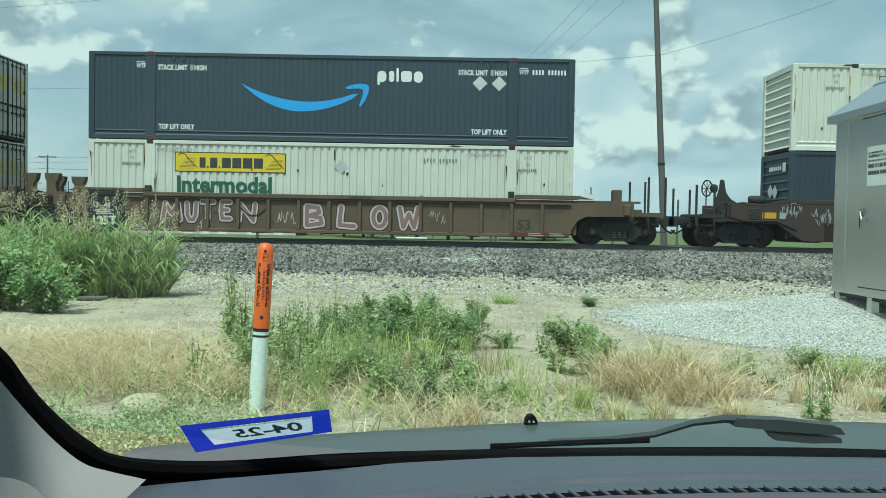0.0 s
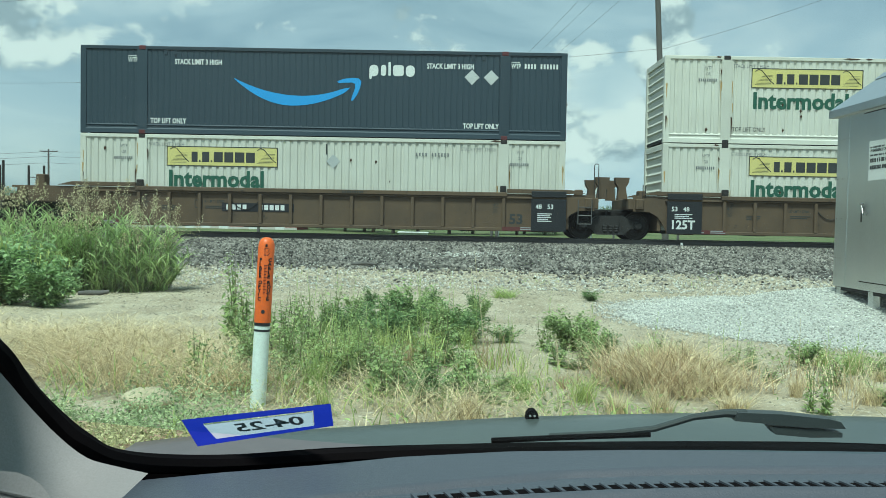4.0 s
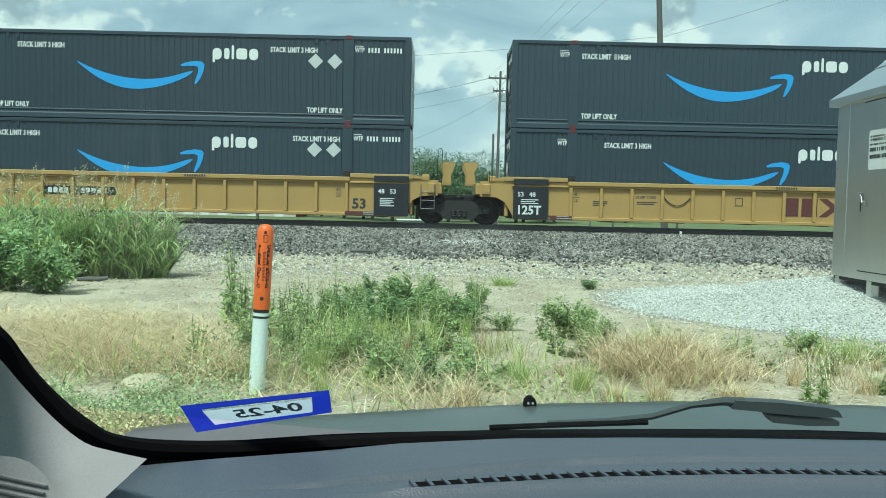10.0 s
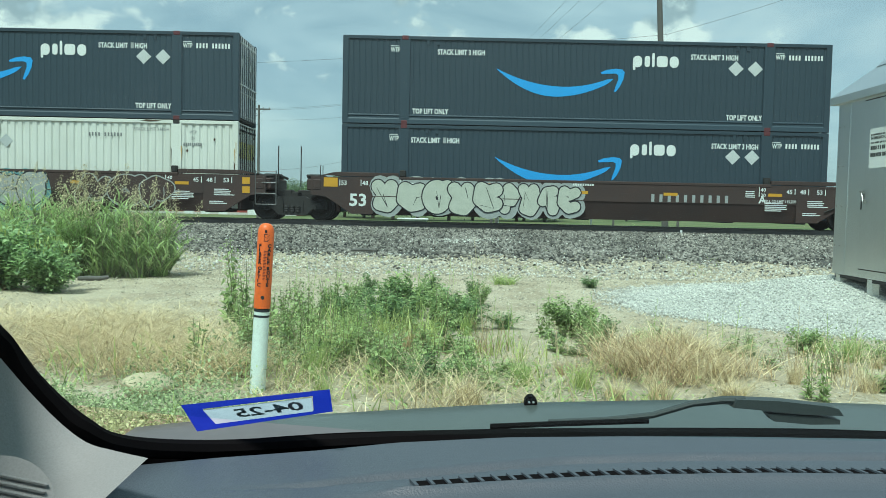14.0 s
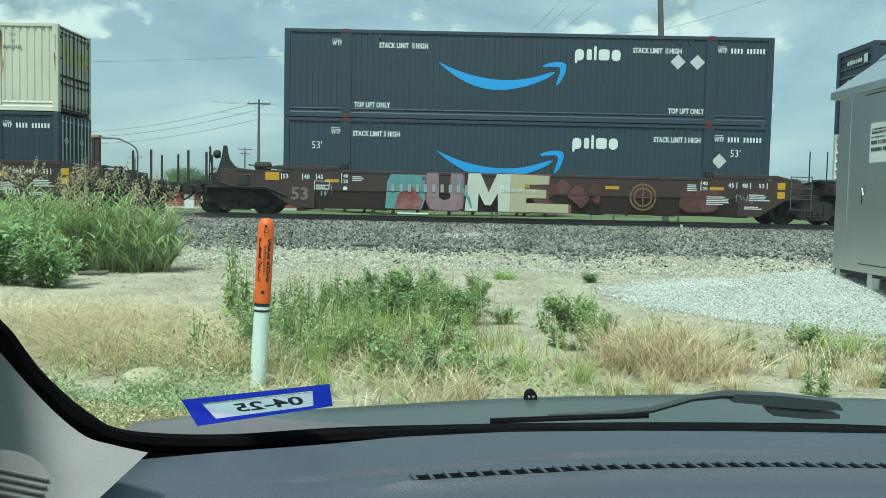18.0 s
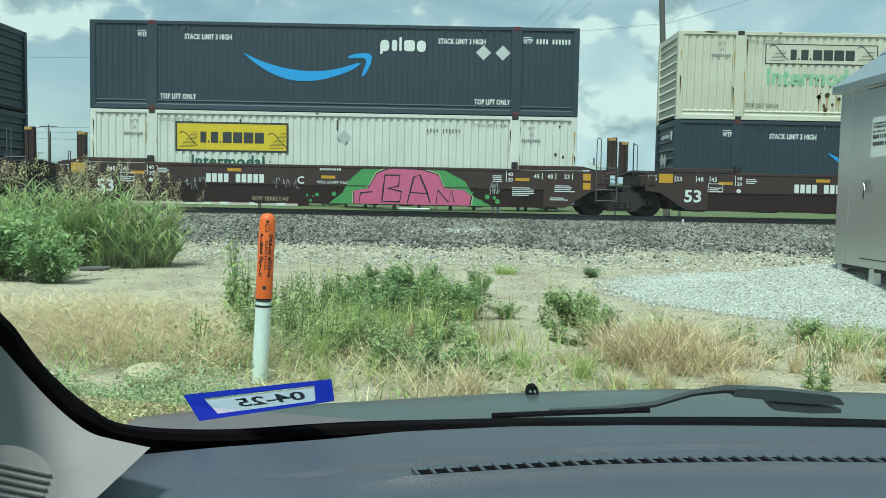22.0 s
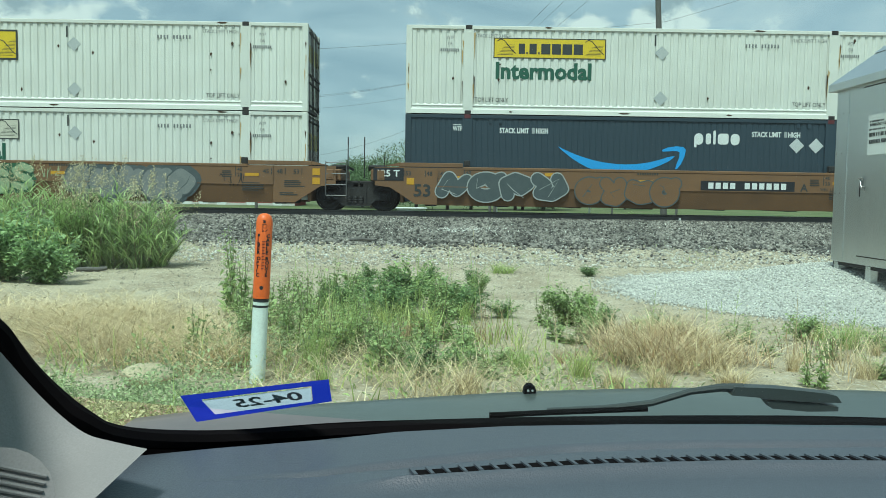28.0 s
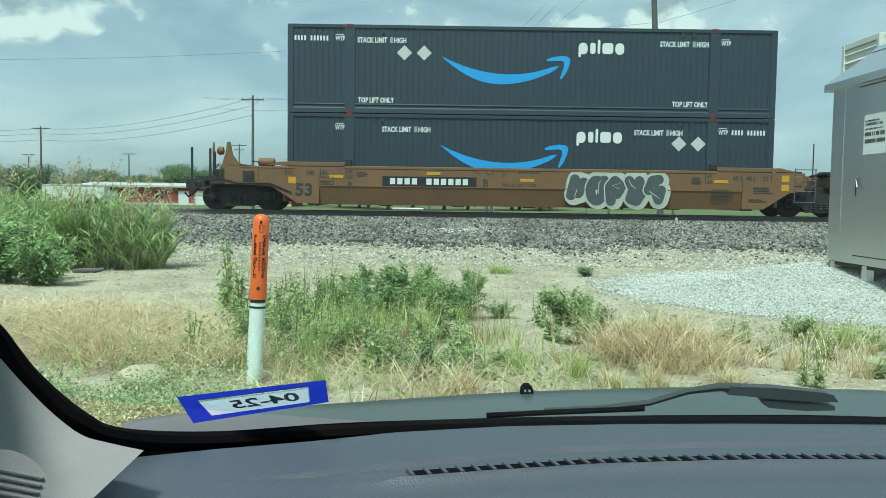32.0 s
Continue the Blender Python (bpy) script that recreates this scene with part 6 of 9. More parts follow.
def graffiti_all(c):
    for ch, x, w in zip("MUTEN", (-5.62, -4.82, -4.32, -3.68, -3.1), (0.78, 0.5, 0.58, 0.5, 0.74)):
        painted_letter(c[1], LETTERS[ch], x, 0.5 + 0.06 * (ch in "TE"), w, 0.74, 0.1, "spray_pink", "spray_umber", 0.002, "pink spray-painted letter", 0.03, "spray_pink_core")
    for ch, x, w in zip("BLOW", (-0.86, 0.22, 1.34, 2.22), (0.76, 0.78, 0.66, 0.84)):
        painted_letter(c[1], LETTERS[ch], x, 0.36, w, 0.86, 0.12, "spray_pink", "spray_umber", 0.002, "pink spray-painted letter", 0.03, "spray_pink_core")
    doodle(c[1], 91, -1.75, 0.5, 0.7, "spray_pink")
    doodle(c[1], 92, 3.3, 0.6, 0.6, "faint")
    graffiti(c[7], 3, -7.0, 0.27, 4.2, 1.16, 5, "spray_white", "black", "spray_silver")
    graffiti(c[7], 8, -2.8, 0.27, 2.6, 1.1, 4, "spray_white", "black", "spray_silver")
    graffiti(c[8], 5, -2.4, 0.25, 4.1, 1.17, 5, "spray_silver", "black", "spray_teal")
    graffiti(c[8], 6, 2.8, 0.3, 3.2, 1.1, 3, "rust_car", "spray_silver")
    # large pale letters over a red haze, a teal block before them
    haze(c[9], 21, -1.9, 0.24, 4.6, 1.2)
    haze(c[9], 22, 5.0, 0.3, 1.4, 1.0)
    coat(c[9], [(0, 0.02), (0.05, 0.9), (0.2, 1.2), (1.35, 1.22), (1.4, 0.6), (1.2, 0.0)], "spray_teal", -4.65, 0.26, 0.004, "pale teal painted block")
    coat(c[9], [(0.3, 0.0), (0.42, 0.5), (0.9, 0.75), (1.25, 0.3), (1.15, 0.0)], "spray_red", -4.65, 0.26, 0.006)
    U = [(0, 1.22), (0.02, 0.35), (0.15, 0.05), (0.4, 0.0), (1.0, 0.0), (1.2, 0.1), (1.2, 1.22), (0.8, 1.22), (0.78, 0.4), (0.6, 0.33), (0.42, 0.42), (0.4, 1.22)]
    W = [(0, 0), (0.1, 1.24), (0.5, 1.24), (0.78, 0.62), (1.05, 1.24), (1.5, 1.24), (1.52, 0), (1.1, 0), (1.08, 0.6), (0.86, 0.2), (0.66, 0.2), (0.45, 0.6), (0.42, 0)]
    E_ = [(0, 0), (0.02, 1.24), (1.3, 1.2), (1.28, 0.92), (0.5, 0.9), (0.5, 0.76), (1.2, 0.74), (1.2, 0.46), (0.55, 0.46), (0.55, 0.3), (1.95, 0.28), (1.95, 0.0)]
    for k, (o, x, fill, line) in enumerate(((U, -3.3, "spray_mauve", "spray_red"), (W, -2.02, "spray_white_core", "black"), (E_, -0.55, "spray_cream", "spray_red"))):
        cx, cz = sum(p[0] for p in o) / len(o), 0.62
        coat(c[9], [(cx + (a - cx) * 1.09, cz + (b - cz) * 1.05) for a, b in o], line, x, 0.25, 0.008 + 0.002 * k)
        coat(c[9], o, fill, x, 0.25, 0.0165 + 0.001 * k, "large pale spray-painted letter", "tag_word")
    stroke(c[9], [(-0.3, 1.1), (-0.1, 0.7), (0.1, 0.4), (0.2, 0.1)], 0.05, "spray_teal", -2.0, 0.25, 0.022)
    ring = [(0.42 * math.cos(math.tau * k / 20), 0.42 * math.sin(math.tau * k / 20)) for k in range(21)]
    for pts in (ring, [(p[0] * 0.7, p[1] * 0.7) for p in ring], [(-0.3, 0), (0.3, 0)], [(0, -0.3), (0, 0.3)]):
        stroke(c[9], pts, 0.035, "tan_car", 3.85, 0.82, 0.003)
    # fat silver letters between two green lumps
    coat(c[10], [(-0.3, -0.02), (-0.25, 0.5), (-0.1, 0.95), (0.3, 1.16), (2.2, 1.2), (4.2, 1.16), (4.75, 0.8), (5.0, 0.2), (4.6, -0.03), (2.0, -0.04)], "black", 1.2, 0.26, 0.002)
    for x, w in ((0.86, 0.42), (5.55, 0.5)):
        coat(c[10], [(w * (0.5 + 0.5 * math.cos(k * 0.628)), 0.45 + 0.42 * math.sin(k * 0.628)) for k in range(10)], "spray_mint", x, 0.3, 0.004, "pale green painted lump")
    for k, (ch, x, w) in enumerate(zip("SiXTOE", (1.2, 2.0, 2.4, 3.2, 3.78, 4.6), (0.9, 0.5, 0.9, 0.72, 0.94, 0.96))):
        painted_letter(c[10], LETTERS[ch], x, 0.27, w, 1.14, 0.19 if ch != "i" else 0.2, "spray_silver", "black", 0.003 + 0.0032 * k, "fat silver spray-painted letter", 0.035)
    print_on(c[10], "scrawl", text_mesh("100%", 0.26, M["print"], shear=0.2, bold=0.004), M["print"], 0.2, 0.42, 0.003, "small white hand-sprayed figures")
    print_on(c[10], "scrawl", text_mesh("2023", 0.26, M["print"], shear=-0.1, bold=0.004), M["print"], 6.4, 0.5, 0.003, "small white hand-sprayed figures")
    # pink letters on a green cloud
    coat(c[11], [(-0.2, 0.0), (0.25, 0.35), (0.45, 0.75), (0.9, 1.16), (2.2, 1.18), (3.6, 1.16), (4.3, 0.8), (4.6, 0.3), (5.2, 0.0)], "spray_green", 0.1, 0.25, 0.002, "green spray-painted cloud")
    rng = random.Random(3)
    for i in range(40):
        x, z, r = rng.uniform(-0.9, 5.6), rng.uniform(0.02, 0.9), rng.uniform(0.03, 0.09)
        coat(c[11], [(r * math.cos(k), r * math.sin(k)) for k in (0, 1.05, 2.1, 3.14, 4.2, 5.24)], "spray_green", x, 0.27 + z * (1 - abs(x - 2.3) / 4.5), 0.0025 + 0.00003 * i)
    P = [(0.0, 0.0), (0.0, 0.42), (0.45, 0.5), (0.75, 1.0), (1.15, 1.16), (2.2, 1.14), (2.75, 0.98), (2.95, 0.55), (3.6, 0.5), (3.85, 0.3), (3.8, 0.0)]
    for k, (grow, fill) in enumerate(((0.075, "spray_cream"), (0.035, "black"), (0.0, "spray_hot"))):
        coat(c[11], [(1.9 + (a - 1.9) * (1 + grow * 0.55), max(0.0, 0.5 + (b - 0.5) * (1 + grow * 1.6))) for a, b in P], fill, 0.75, 0.26, 0.005 + 0.0025 * k, "hot pink spray-painted letters", "tag_word")
    for pts in ([(0.9, 0.05), (0.95, 0.5), (1.0, 0.95), (1.5, 0.95), (1.45, 0.6), (1.1, 0.52), (1.55, 0.42), (1.5, 0.08), (0.95, 0.08)], [(1.75, 0.05), (1.95, 0.9), (2.15, 0.98), (2.4, 0.4), (2.5, 0.05)], [(1.85, 0.4), (2.4, 0.36)],
                [(2.7, 0.05), (2.75, 0.5), (3.1, 0.1), (3.2, 0.48), (3.3, 0.1)], [(0.15, 0.05), (0.2, 0.35), (0.6, 0.4)]):
        stroke(c[11], pts, 0.03, "black", 0.75, 0.26, 0.0125)
    for x, z, w in ((-4.9, 0.6, 0.8), (-1.9, 0.62, 0.9), (5.2, 0.6, 0.35)):
        doodle(c[11], int(abs(x) * 100), x, z, w, "faint")
    print_on(c[11], "scrawl", text_mesh("NEW YEARS DAY", 0.2, M["spray_cream"], wide=0.8), M["spray_cream"], -2.65, 0.3, 0.003, "pale green hand-sprayed words")
    doodle(c[9], 5, -6.9, 0.6, 0.5, "faint")
    doodle(c[9], 6, 6.9, 0.6, 0.8, "faint")
    graffiti(c[13], 12, -7.0, 0.35, 4.2, 1.0, 4, "spray_dark", "spray_silver")
    graffiti(c[13], 13, -2.4, 0.3, 3.3, 0.95, 4, "tan_car", "spray_dark")
    graffiti(c[14], 14, -6.2, 0.4, 1.7, 1.0, 2, "spray_pink", "maroon")
    coat(c[14], [(0.43 * math.cos(k * 0.571), 0.43 * math.sin(k * 0.571)) for k in range(11)], "spray_pink", -4.13, 0.95, 0.003, "pale pink painted disc")
    doodle(c[14], 33, -4.4, 0.75, 0.5, "spray_mint")
    coat(c[14], [(0, 0.05), (0.1, 1.05), (1.6, 1.1), (2.5, 1.0), (2.75, 0.5), (2.5, 0.1), (1.5, 0.0), (0.6, -0.02)], "spray_pine", -3.55, 0.36, 0.001, "dark green painted backing")
    for k, (ch, x, z, w, h) in enumerate((("B", -3.46, 0.45, 0.62, 0.95), ("O", -2.82, 0.9, 0.52, 0.5), ("G", -2.4, 0.4, 0.72, 0.85), ("S", -1.68, 0.5, 0.84, 0.92))):
        painted_letter(c[14], LETTERS[ch], x, z, w, h, 0.11, "spray_mint", "spray_pine", 0.003 + 0.0032 * k, "pale green spray-painted letter", 0.03)
    graffiti(c[14], 16, 0.1, 0.24, 4.3, 1.15, 5, "spray_grey", "spray_dark", "spray_dark", edge=0.05)
    doodle(c[14], 34, -0.7, 0.9, 0.7, "spray_mint")
    doodle(c[14], 35, 5.2, 0.75, 0.9, "black")
    graffiti(c[15], 18, 1.2, 0.28, 3.2, 1.08, 5, "spray_dark", "spray_white", "spray_white")
    doodle(c[15], 36, -2.0, 1.05, 1.4, "dark_print")


build_train()


# ---- the car from which the train is seen ----
def ribbon(rows, closed=False):
    """A sheet through rows of points."""
    s = Shape()
    n = len(rows[0])
    for r in rows:
        s.v += [tuple(p) for p in r]
    s.f = [(j * n + i, j * n + i + 1, j * n + n + i + 1, j * n + n + i) for j in range(len(rows) - 1) for i in range(n - 1)]
    return s


def curve_through(points, n):
    """n points spread along a smooth line through a few given ones."""
    pts = [Vector(p) for p in points]
    out = []
    for k in range(n):
        u = k / (n - 1) * (len(pts) - 1)
        i = min(int(u), len(pts) - 2)
        t = u - i
        a, b, c, d = pts[max(i - 1, 0)], pts[i], pts[i + 1], pts[min(i + 2, len(pts) - 1)]
        out.append(0.5 * ((2 * b) + (c - a) * t + (2 * a - 5 * b + 4 * c - d) * t * t + (3 * b - a - 3 * c + d) * t ** 3))
    return out


def lerp_table(table, x):
    for (a, u), (b, v) in zip(table, table[1:]):
        if x <= b:
            return u + (v - u) * (x - a) / (b - a)
    return table[-1][1]


def windscreen_material():
    m, nt, b = nodes_of("tinted_windscreen")
    N, L = nt.nodes.new, nt.links.new
    t, g, mix = N("ShaderNodeBsdfTransparent"), N("ShaderNodeBsdfGlossy"), N("ShaderNodeMixShader")
    t.inputs[0].default_value = (0.70, 0.93, 0.89, 1)
    g.inputs["Roughness"].default_value = 0.02
    mix.inputs[0].default_value = 0.035
    L(t.outputs[0], mix.inputs[1])
    L(g.outputs[0], mix.inputs[2])
    # a thin film of dust catches the daylight
    dust, film_, nz, mr = N("ShaderNodeBsdfTranslucent"), N("ShaderNodeMixShader"), N("ShaderNodeTexNoise"), N("ShaderNodeMapRange")
    dust.inputs[0].default_value = (0.85, 0.9, 0.88, 1)
    nz.inputs["Scale"].default_value, nz.inputs["Detail"].default_value = 5.0, 4
    mr.inputs[1].default_value, mr.inputs[2].default_value, mr.inputs[3].default_value, mr.inputs[4].default_value = 0.3, 0.7, 0.002, 0.006
    L(N("ShaderNodeTexCoord").outputs["Object"], nz.inputs["Vector"])
    L(nz.outputs["Fac"], mr.inputs[0])
    L(mr.outputs[0], film_.inputs[0])
    L(mix.outputs[0], film_.inputs[1])
    L(dust.outputs[0], film_.inputs[2])
    L(film_.outputs[0], nt.nodes["Material Output"].inputs[0])
    nt.nodes.remove(b)
    return m


def dash_edge(x):
    return lerp_table([(-0.45, 0.62), (-0.248, 0.70), (-0.189, 0.724), (-0.113, 0.749), (-0.042, 0.78), (0.068, 0.807), (0.182, 0.82), (0.297, 0.827), (0.451, 0.83), (0.9, 0.82), (1.4, 0.7)], x)


def vent_line(x):
    return lerp_table([(-0.1, 0.645), (-0.017, 0.657), (0.034, 0.67), (0.082, 0.681), (0.131, 0.692), (0.205, 0.702), (0.281, 0.71), (0.389, 0.713), (0.6, 0.715), (1.0, 0.7)], x)


def groove_line(x):
    return lerp_table([(-0.3, 0.60), (-0.098, 0.657), (-0.059, 0.676), (0.011, 0.703), (0.113, 0.737), (0.22, 0.755), (0.419, 0.77), (0.8, 0.77), (1.4, 0.66)], x)


def dash_height(x, y):
    e, v, g = dash_edge(x), vent_line(x), groove_line(x)
    z = 1.126 - 0.05 * smoothstep(e - 0.004, e + 0.03, y)
    z -= 0.006 * math.exp(-((y - g) / 0.004) ** 2) * smoothstep(-0.2, -0.05, x)
    z -= 0.003 * smoothstep(g + 0.004, g - 0.008, y) * smoothstep(-0.16, 0.0, x)
    z += 0.003 * smoothstep(v + 0.02, v + 0.007, y) * smoothstep(-0.1, -0.02, x)
    z += 0.0035 * math.exp(-((y - v + 0.0115) / 0.004) ** 2) * smoothstep(-0.08, -0.02, x)
    z -= 0.006 * smoothstep(v - 0.012, v - 0.03, y) * smoothstep(-0.12, -0.03, x)
    z -= 0.02 * smoothstep(0.5, 0.3, y)
    return z


def build_car():
    car = thing("parked_car", "dark car with a grey dashboard, parked facing the railway", "car", pose(0, 0, 0))
    # dashboard
    xs = [-0.45 + 0.0125 * i for i in range(141)]
    rows = []
    for k in range(210):
        u = k / 209
        rows.append([(x, 0.25 + (dash_edge(x) + 0.03 - 0.25) * u, dash_height(x, 0.25 + (dash_edge(x) + 0.03 - 0.25) * u)) for x in xs])
    dash = part("dashboard", ribbon(rows), M["dash"], car, "grained grey-blue plastic dashboard", smooth=True)
    part("dash_front", Shape().box(-0.45, 1.3, 0.2, 0.27, 0.6, 1.1, 0.03), M["dash"], car)
    # demister grille: dark slot with slanting slats
    back = [[(x, vent_line(x) + d, 1.1275) for x in [-0.02 + 0.013 * i for i in range(70)]] for d in (-0.0065, 0.0065)]
    part("demister_slot", ribbon(back), M["dash_dark"], dash, "black demister slot")
    sl = Shape().prism([(0, -0.0075), (0.003, -0.0075), (-0.002, 0.0075), (-0.005, 0.0075)], "z", 0, 0.003)
    for i in range(60):
        x = -0.019 + i * 0.0133
        part("demister_slat", kept("dslat", lambda: sl.mesh("demister_slat", M["dash"])), M["dash"], dash, at=pose(x, vent_line(x), 1.1262))
    part("dash_sensor", Shape().lathe([(0.012, 0), (0.013, 0.006), (0.009, 0.012), (0.002, 0.014)], 12), M["dash_dark"], dash, at=pose(0.452, 0.765, 1.124), smooth=True)
    # black band at the foot of the windscreen and the seal up the pillar
    frit = curve_through([(-0.40, 0.56, 1.16), (-0.32, 0.64, 1.16), (-0.276, 0.691, 1.151), (-0.26, 0.731, 1.136), (-0.201, 0.77, 1.127), (-0.1, 0.81, 1.125), (0.012, 0.83, 1.125), (0.13, 0.85, 1.124), (0.309, 0.861, 1.125), (0.468, 0.861, 1.125), (0.9, 0.84, 1.12), (1.35, 0.7, 1.12)], 60)
    part("windscreen_frit", ribbon([frit, [p + Vector((0, -0.004, -0.09)) for p in frit]]), M["dash_dark"], car, "black band at the foot of the windscreen", smooth=True)
    line = curve_through([(-0.27, 0.08, 1.60), (-0.31, 0.40, 1.40), (-0.333, 0.577, 1.274), (-0.33, 0.616, 1.242), (-0.318, 0.634, 1.21), (-0.303, 0.648, 1.185), (-0.286, 0.658, 1.166), (-0.272, 0.675, 1.150), (-0.25, 0.715, 1.134), (-0.2, 0.765, 1.12), (-0.1, 0.806, 1.116), (0.03, 0.832, 1.116), (0.2, 0.852, 1.116), (0.45, 0.858, 1.116), (0.9, 0.838, 1.112), (1.3, 0.72, 1.11)], 90)
    part("windscreen_seal", Shape().tube(line, 0.0088, 8), M["dash_dark"], car, "black rubber windscreen seal", smooth=True)
    # pale trim of the pillar
    edge = curve_through([(-0.275, 0.06, 1.58), (-0.312, 0.39, 1.385), (-0.32, 0.56, 1.262), (-0.319, 0.595, 1.234), (-0.308, 0.614, 1.206), (-0.291, 0.623, 1.182), (-0.269, 0.622, 1.166), (-0.244, 0.612, 1.163), (-0.211, 0.592, 1.164)], 33)
    low = curve_through([(-0.40, 0.0, 1.5), (-0.42, 0.30, 1.30), (-0.425, 0.44, 1.20), (-0.42, 0.48, 1.16), (-0.40, 0.50, 1.11), (-0.36, 0.49, 1.095), (-0.31, 0.48, 1.10), (-0.26, 0.48, 1.13), (-0.2235, 0.50, 1.149)], 33)
    rows = []
    for k in range(7):
        u = k / 6
        rows.append([a.lerp(b, u) + Vector((0.02, -0.01, 0.03)) * (math.sin(math.pi * u) * (1 - i / 32) ** 0.7 * 0.9) - Vector((0, 0, 0.012)) * math.sin(math.pi * min(1, 2 * u)) * (i / 32) * (1 - i / 32) * 2 for i, (a, b) in enumerate(zip(edge, low))])
    rows.append([p + Vector((-0.02, -0.3, -0.2)) for p in low])
    pillar = part("pillar_trim", ribbon(rows), M["trim_pale"], car, "pale grey pillar trim", smooth=True)
    # side demister outlet in the trim
    vent = Shape()
    for i in range(9):
        vent.box(-0.026, 0.026, -0.003, 0.003, -0.018 + i * 0.0045, -0.0158 + i * 0.0045, 0.0008)
    part("side_outlet_slats", vent, M["trim_pale"], pillar, at=pose(-0.262, 0.478, 1.168, -35, 20, 25))
    part("side_outlet", Shape().lathe([(0.031, -0.006), (0.032, 0), (0.027, 0.004)], 24, "y"), M["trim_pale"], pillar, at=pose(-0.262, 0.484, 1.165, -35, 20, 25))
    # glass
    gl = []
    for k in range(8):
        u = k / 7
        gl.append([(x, 0.86 - 0.8 * u - 0.12 * ((x - 0.45) / 0.85) ** 2, 1.10 + 0.496 * u + 0.07 * ((x - 0.45) / 0.85) ** 2) for x in [-0.42 + 0.0875 * i for i in range(21)]])
    glass = part("windscreen", ribbon(gl), windscreen_material(), car, "slightly green tinted windscreen", smooth=True)
    glass.visible_shadow = False
    # cowl, hood
    crest = [(-0.62, 0.958), (-0.55, 0.974), (-0.413, 0.993), (-0.165, 1.012), (0.019, 1.027), (0.145, 1.036), (0.386, 1.046), (0.725, 1.046), (1.2, 1.01), (1.5, 0.96)]
    xs = [-0.5 + 0.05 * i for i in range(39)]
    rows = []
    for k in range(26):
        y = 1.12 + 0.045 * k
        rows.append([(x, y, lerp_table(crest, x) - (0.06 * abs(y - 1.335) if y < 1.335 else 0.27 * (y - 1.335) + 0.12 * (y - 1.335) ** 2) + 0.012 * (1.335 - y if y < 1.335 else 0)) for x in xs])
    part("hood", ribbon(rows), M["hood"], car, "dark glossy hood", smooth=True)
    cowl = []
    for y, dz in ((0.86, 0.055), (0.93, 0.034), (0.955, 0.015), (1.02, 0.0), (1.118, -0.004), (1.13, -0.03)):
        cowl.append([(x, y, lerp_table(crest, x) + dz) for x in xs])
    cw = part("cowl", ribbon(cowl), M["cowl"], car, "black plastic cowl panel", smooth=True)
    for x in (-0.09, 0.30):
        part("rivet", kept("rivet", lambda: Shape().lathe([(0.01, 0), (0.009, 0.004), (0.002, 0.006)], 10).mesh("rivet", M["dash_dark"])), M["dash_dark"], cw, at=pose(x, 1.0, lerp_table(crest, x) + 0.004))
    nozzle = part("washer_nozzle", Shape().prism([(-0.0115, -0.006), (0.0115, -0.006), (0.009, 0.008), (0.004, 0.0135), (-0.004, 0.0135), (-0.009, 0.008)], "y", -0.01, 0.01), M["dash_dark"], car, "black washer nozzle", at=pose(0.146, 1.335, 1.034))
    for x in (-0.0035, 0.0035):
        part("jet", kept("jet", lambda: Shape().lathe([(0.0018, 0), (0.0018, 0.003)], 8, "y").mesh("jet", M["faint"])), M["faint"], nozzle, at=pose(x, -0.0125, 0.005))
    # wiper lying along the foot of the glass
    wp = part("wiper", Shape().tube([(0.13, 0.99, 1.094), (0.20, 0.99, 1.098), (0.255, 0.985, 1.106), (0.30, 0.98, 1.122), (0.335, 0.975, 1.1285), (0.36, 0.975, 1.128)], [0.003, 0.0035, 0.004, 0.004, 0.005, 0.006], 8), M["wiper"], car, "black wiper arm and blade", smooth=True)
    part("wiper_arm", Shape().prism([(0.0, -0.004), (0.004, 0.006), (0.055, 0.005), (0.112, 0.0), (0.124, -0.003), (0.13, -0.011), (0.085, -0.0105), (0.05, -0.008), (0.03, -0.006)], "y", -0.01, 0.01), M["wiper"], wp, at=pose(0.344, 0.975, 1.1255))
    part("wiper_knuckle", Shape().prism([(0.0, 0.0), (0.06, -0.002), (0.086, -0.006), (0.086, -0.011), (0.05, -0.012), (0.008, -0.009)], "y", -0.008, 0.012), M["wiper"], wp, at=pose(0.385, 0.975, 1.115))
    part("wiper_blade", Shape().tube([(0.06, 0.985, 1.088), (0.14, 0.985, 1.093), (0.25, 0.985, 1.099)], 0.0035, 6), M["dash_dark"], wp)
    # registration sticker on the glass, seen from behind
    n = Vector((0, -0.527, -0.85))

    def on_glass(x, y, lift):
        return Vector((x, y, 1.6346 - 0.62 * y)) + n * lift
    oc = [(-0.247, 0.834), (-0.101, 0.77), (-0.097, 0.717), (-0.241, 0.762)]
    ic = [(-0.2215, 0.809), (-0.1185, 0.7675), (-0.1145, 0.7335), (-0.2235, 0.7705)]
    st = Shape().add([on_glass(*q, 0.001) for q in oc + ic], [(0, 1, 5, 4), (1, 2, 6, 5), (2, 3, 7, 6), (3, 0, 4, 7)])
    sticker = part("registration_sticker", st, M["sticker_blue"], car, "blue and white windscreen sticker")
    part("sticker_field", Shape().add([on_glass(-0.221, 0.808, 0.002), on_glass(-0.119, 0.768, 0.002), on_glass(-0.115, 0.734, 0.002), on_glass(-0.223, 0.771, 0.002)], [(0, 1, 2, 3)]), M["sticker_white"], sticker)
    # the date shows from its back, so it reads from right to left
    tm = text_mesh("04-25", 0.033, M["sticker_ink"], bold=0.0008, wide=0.98).copy()
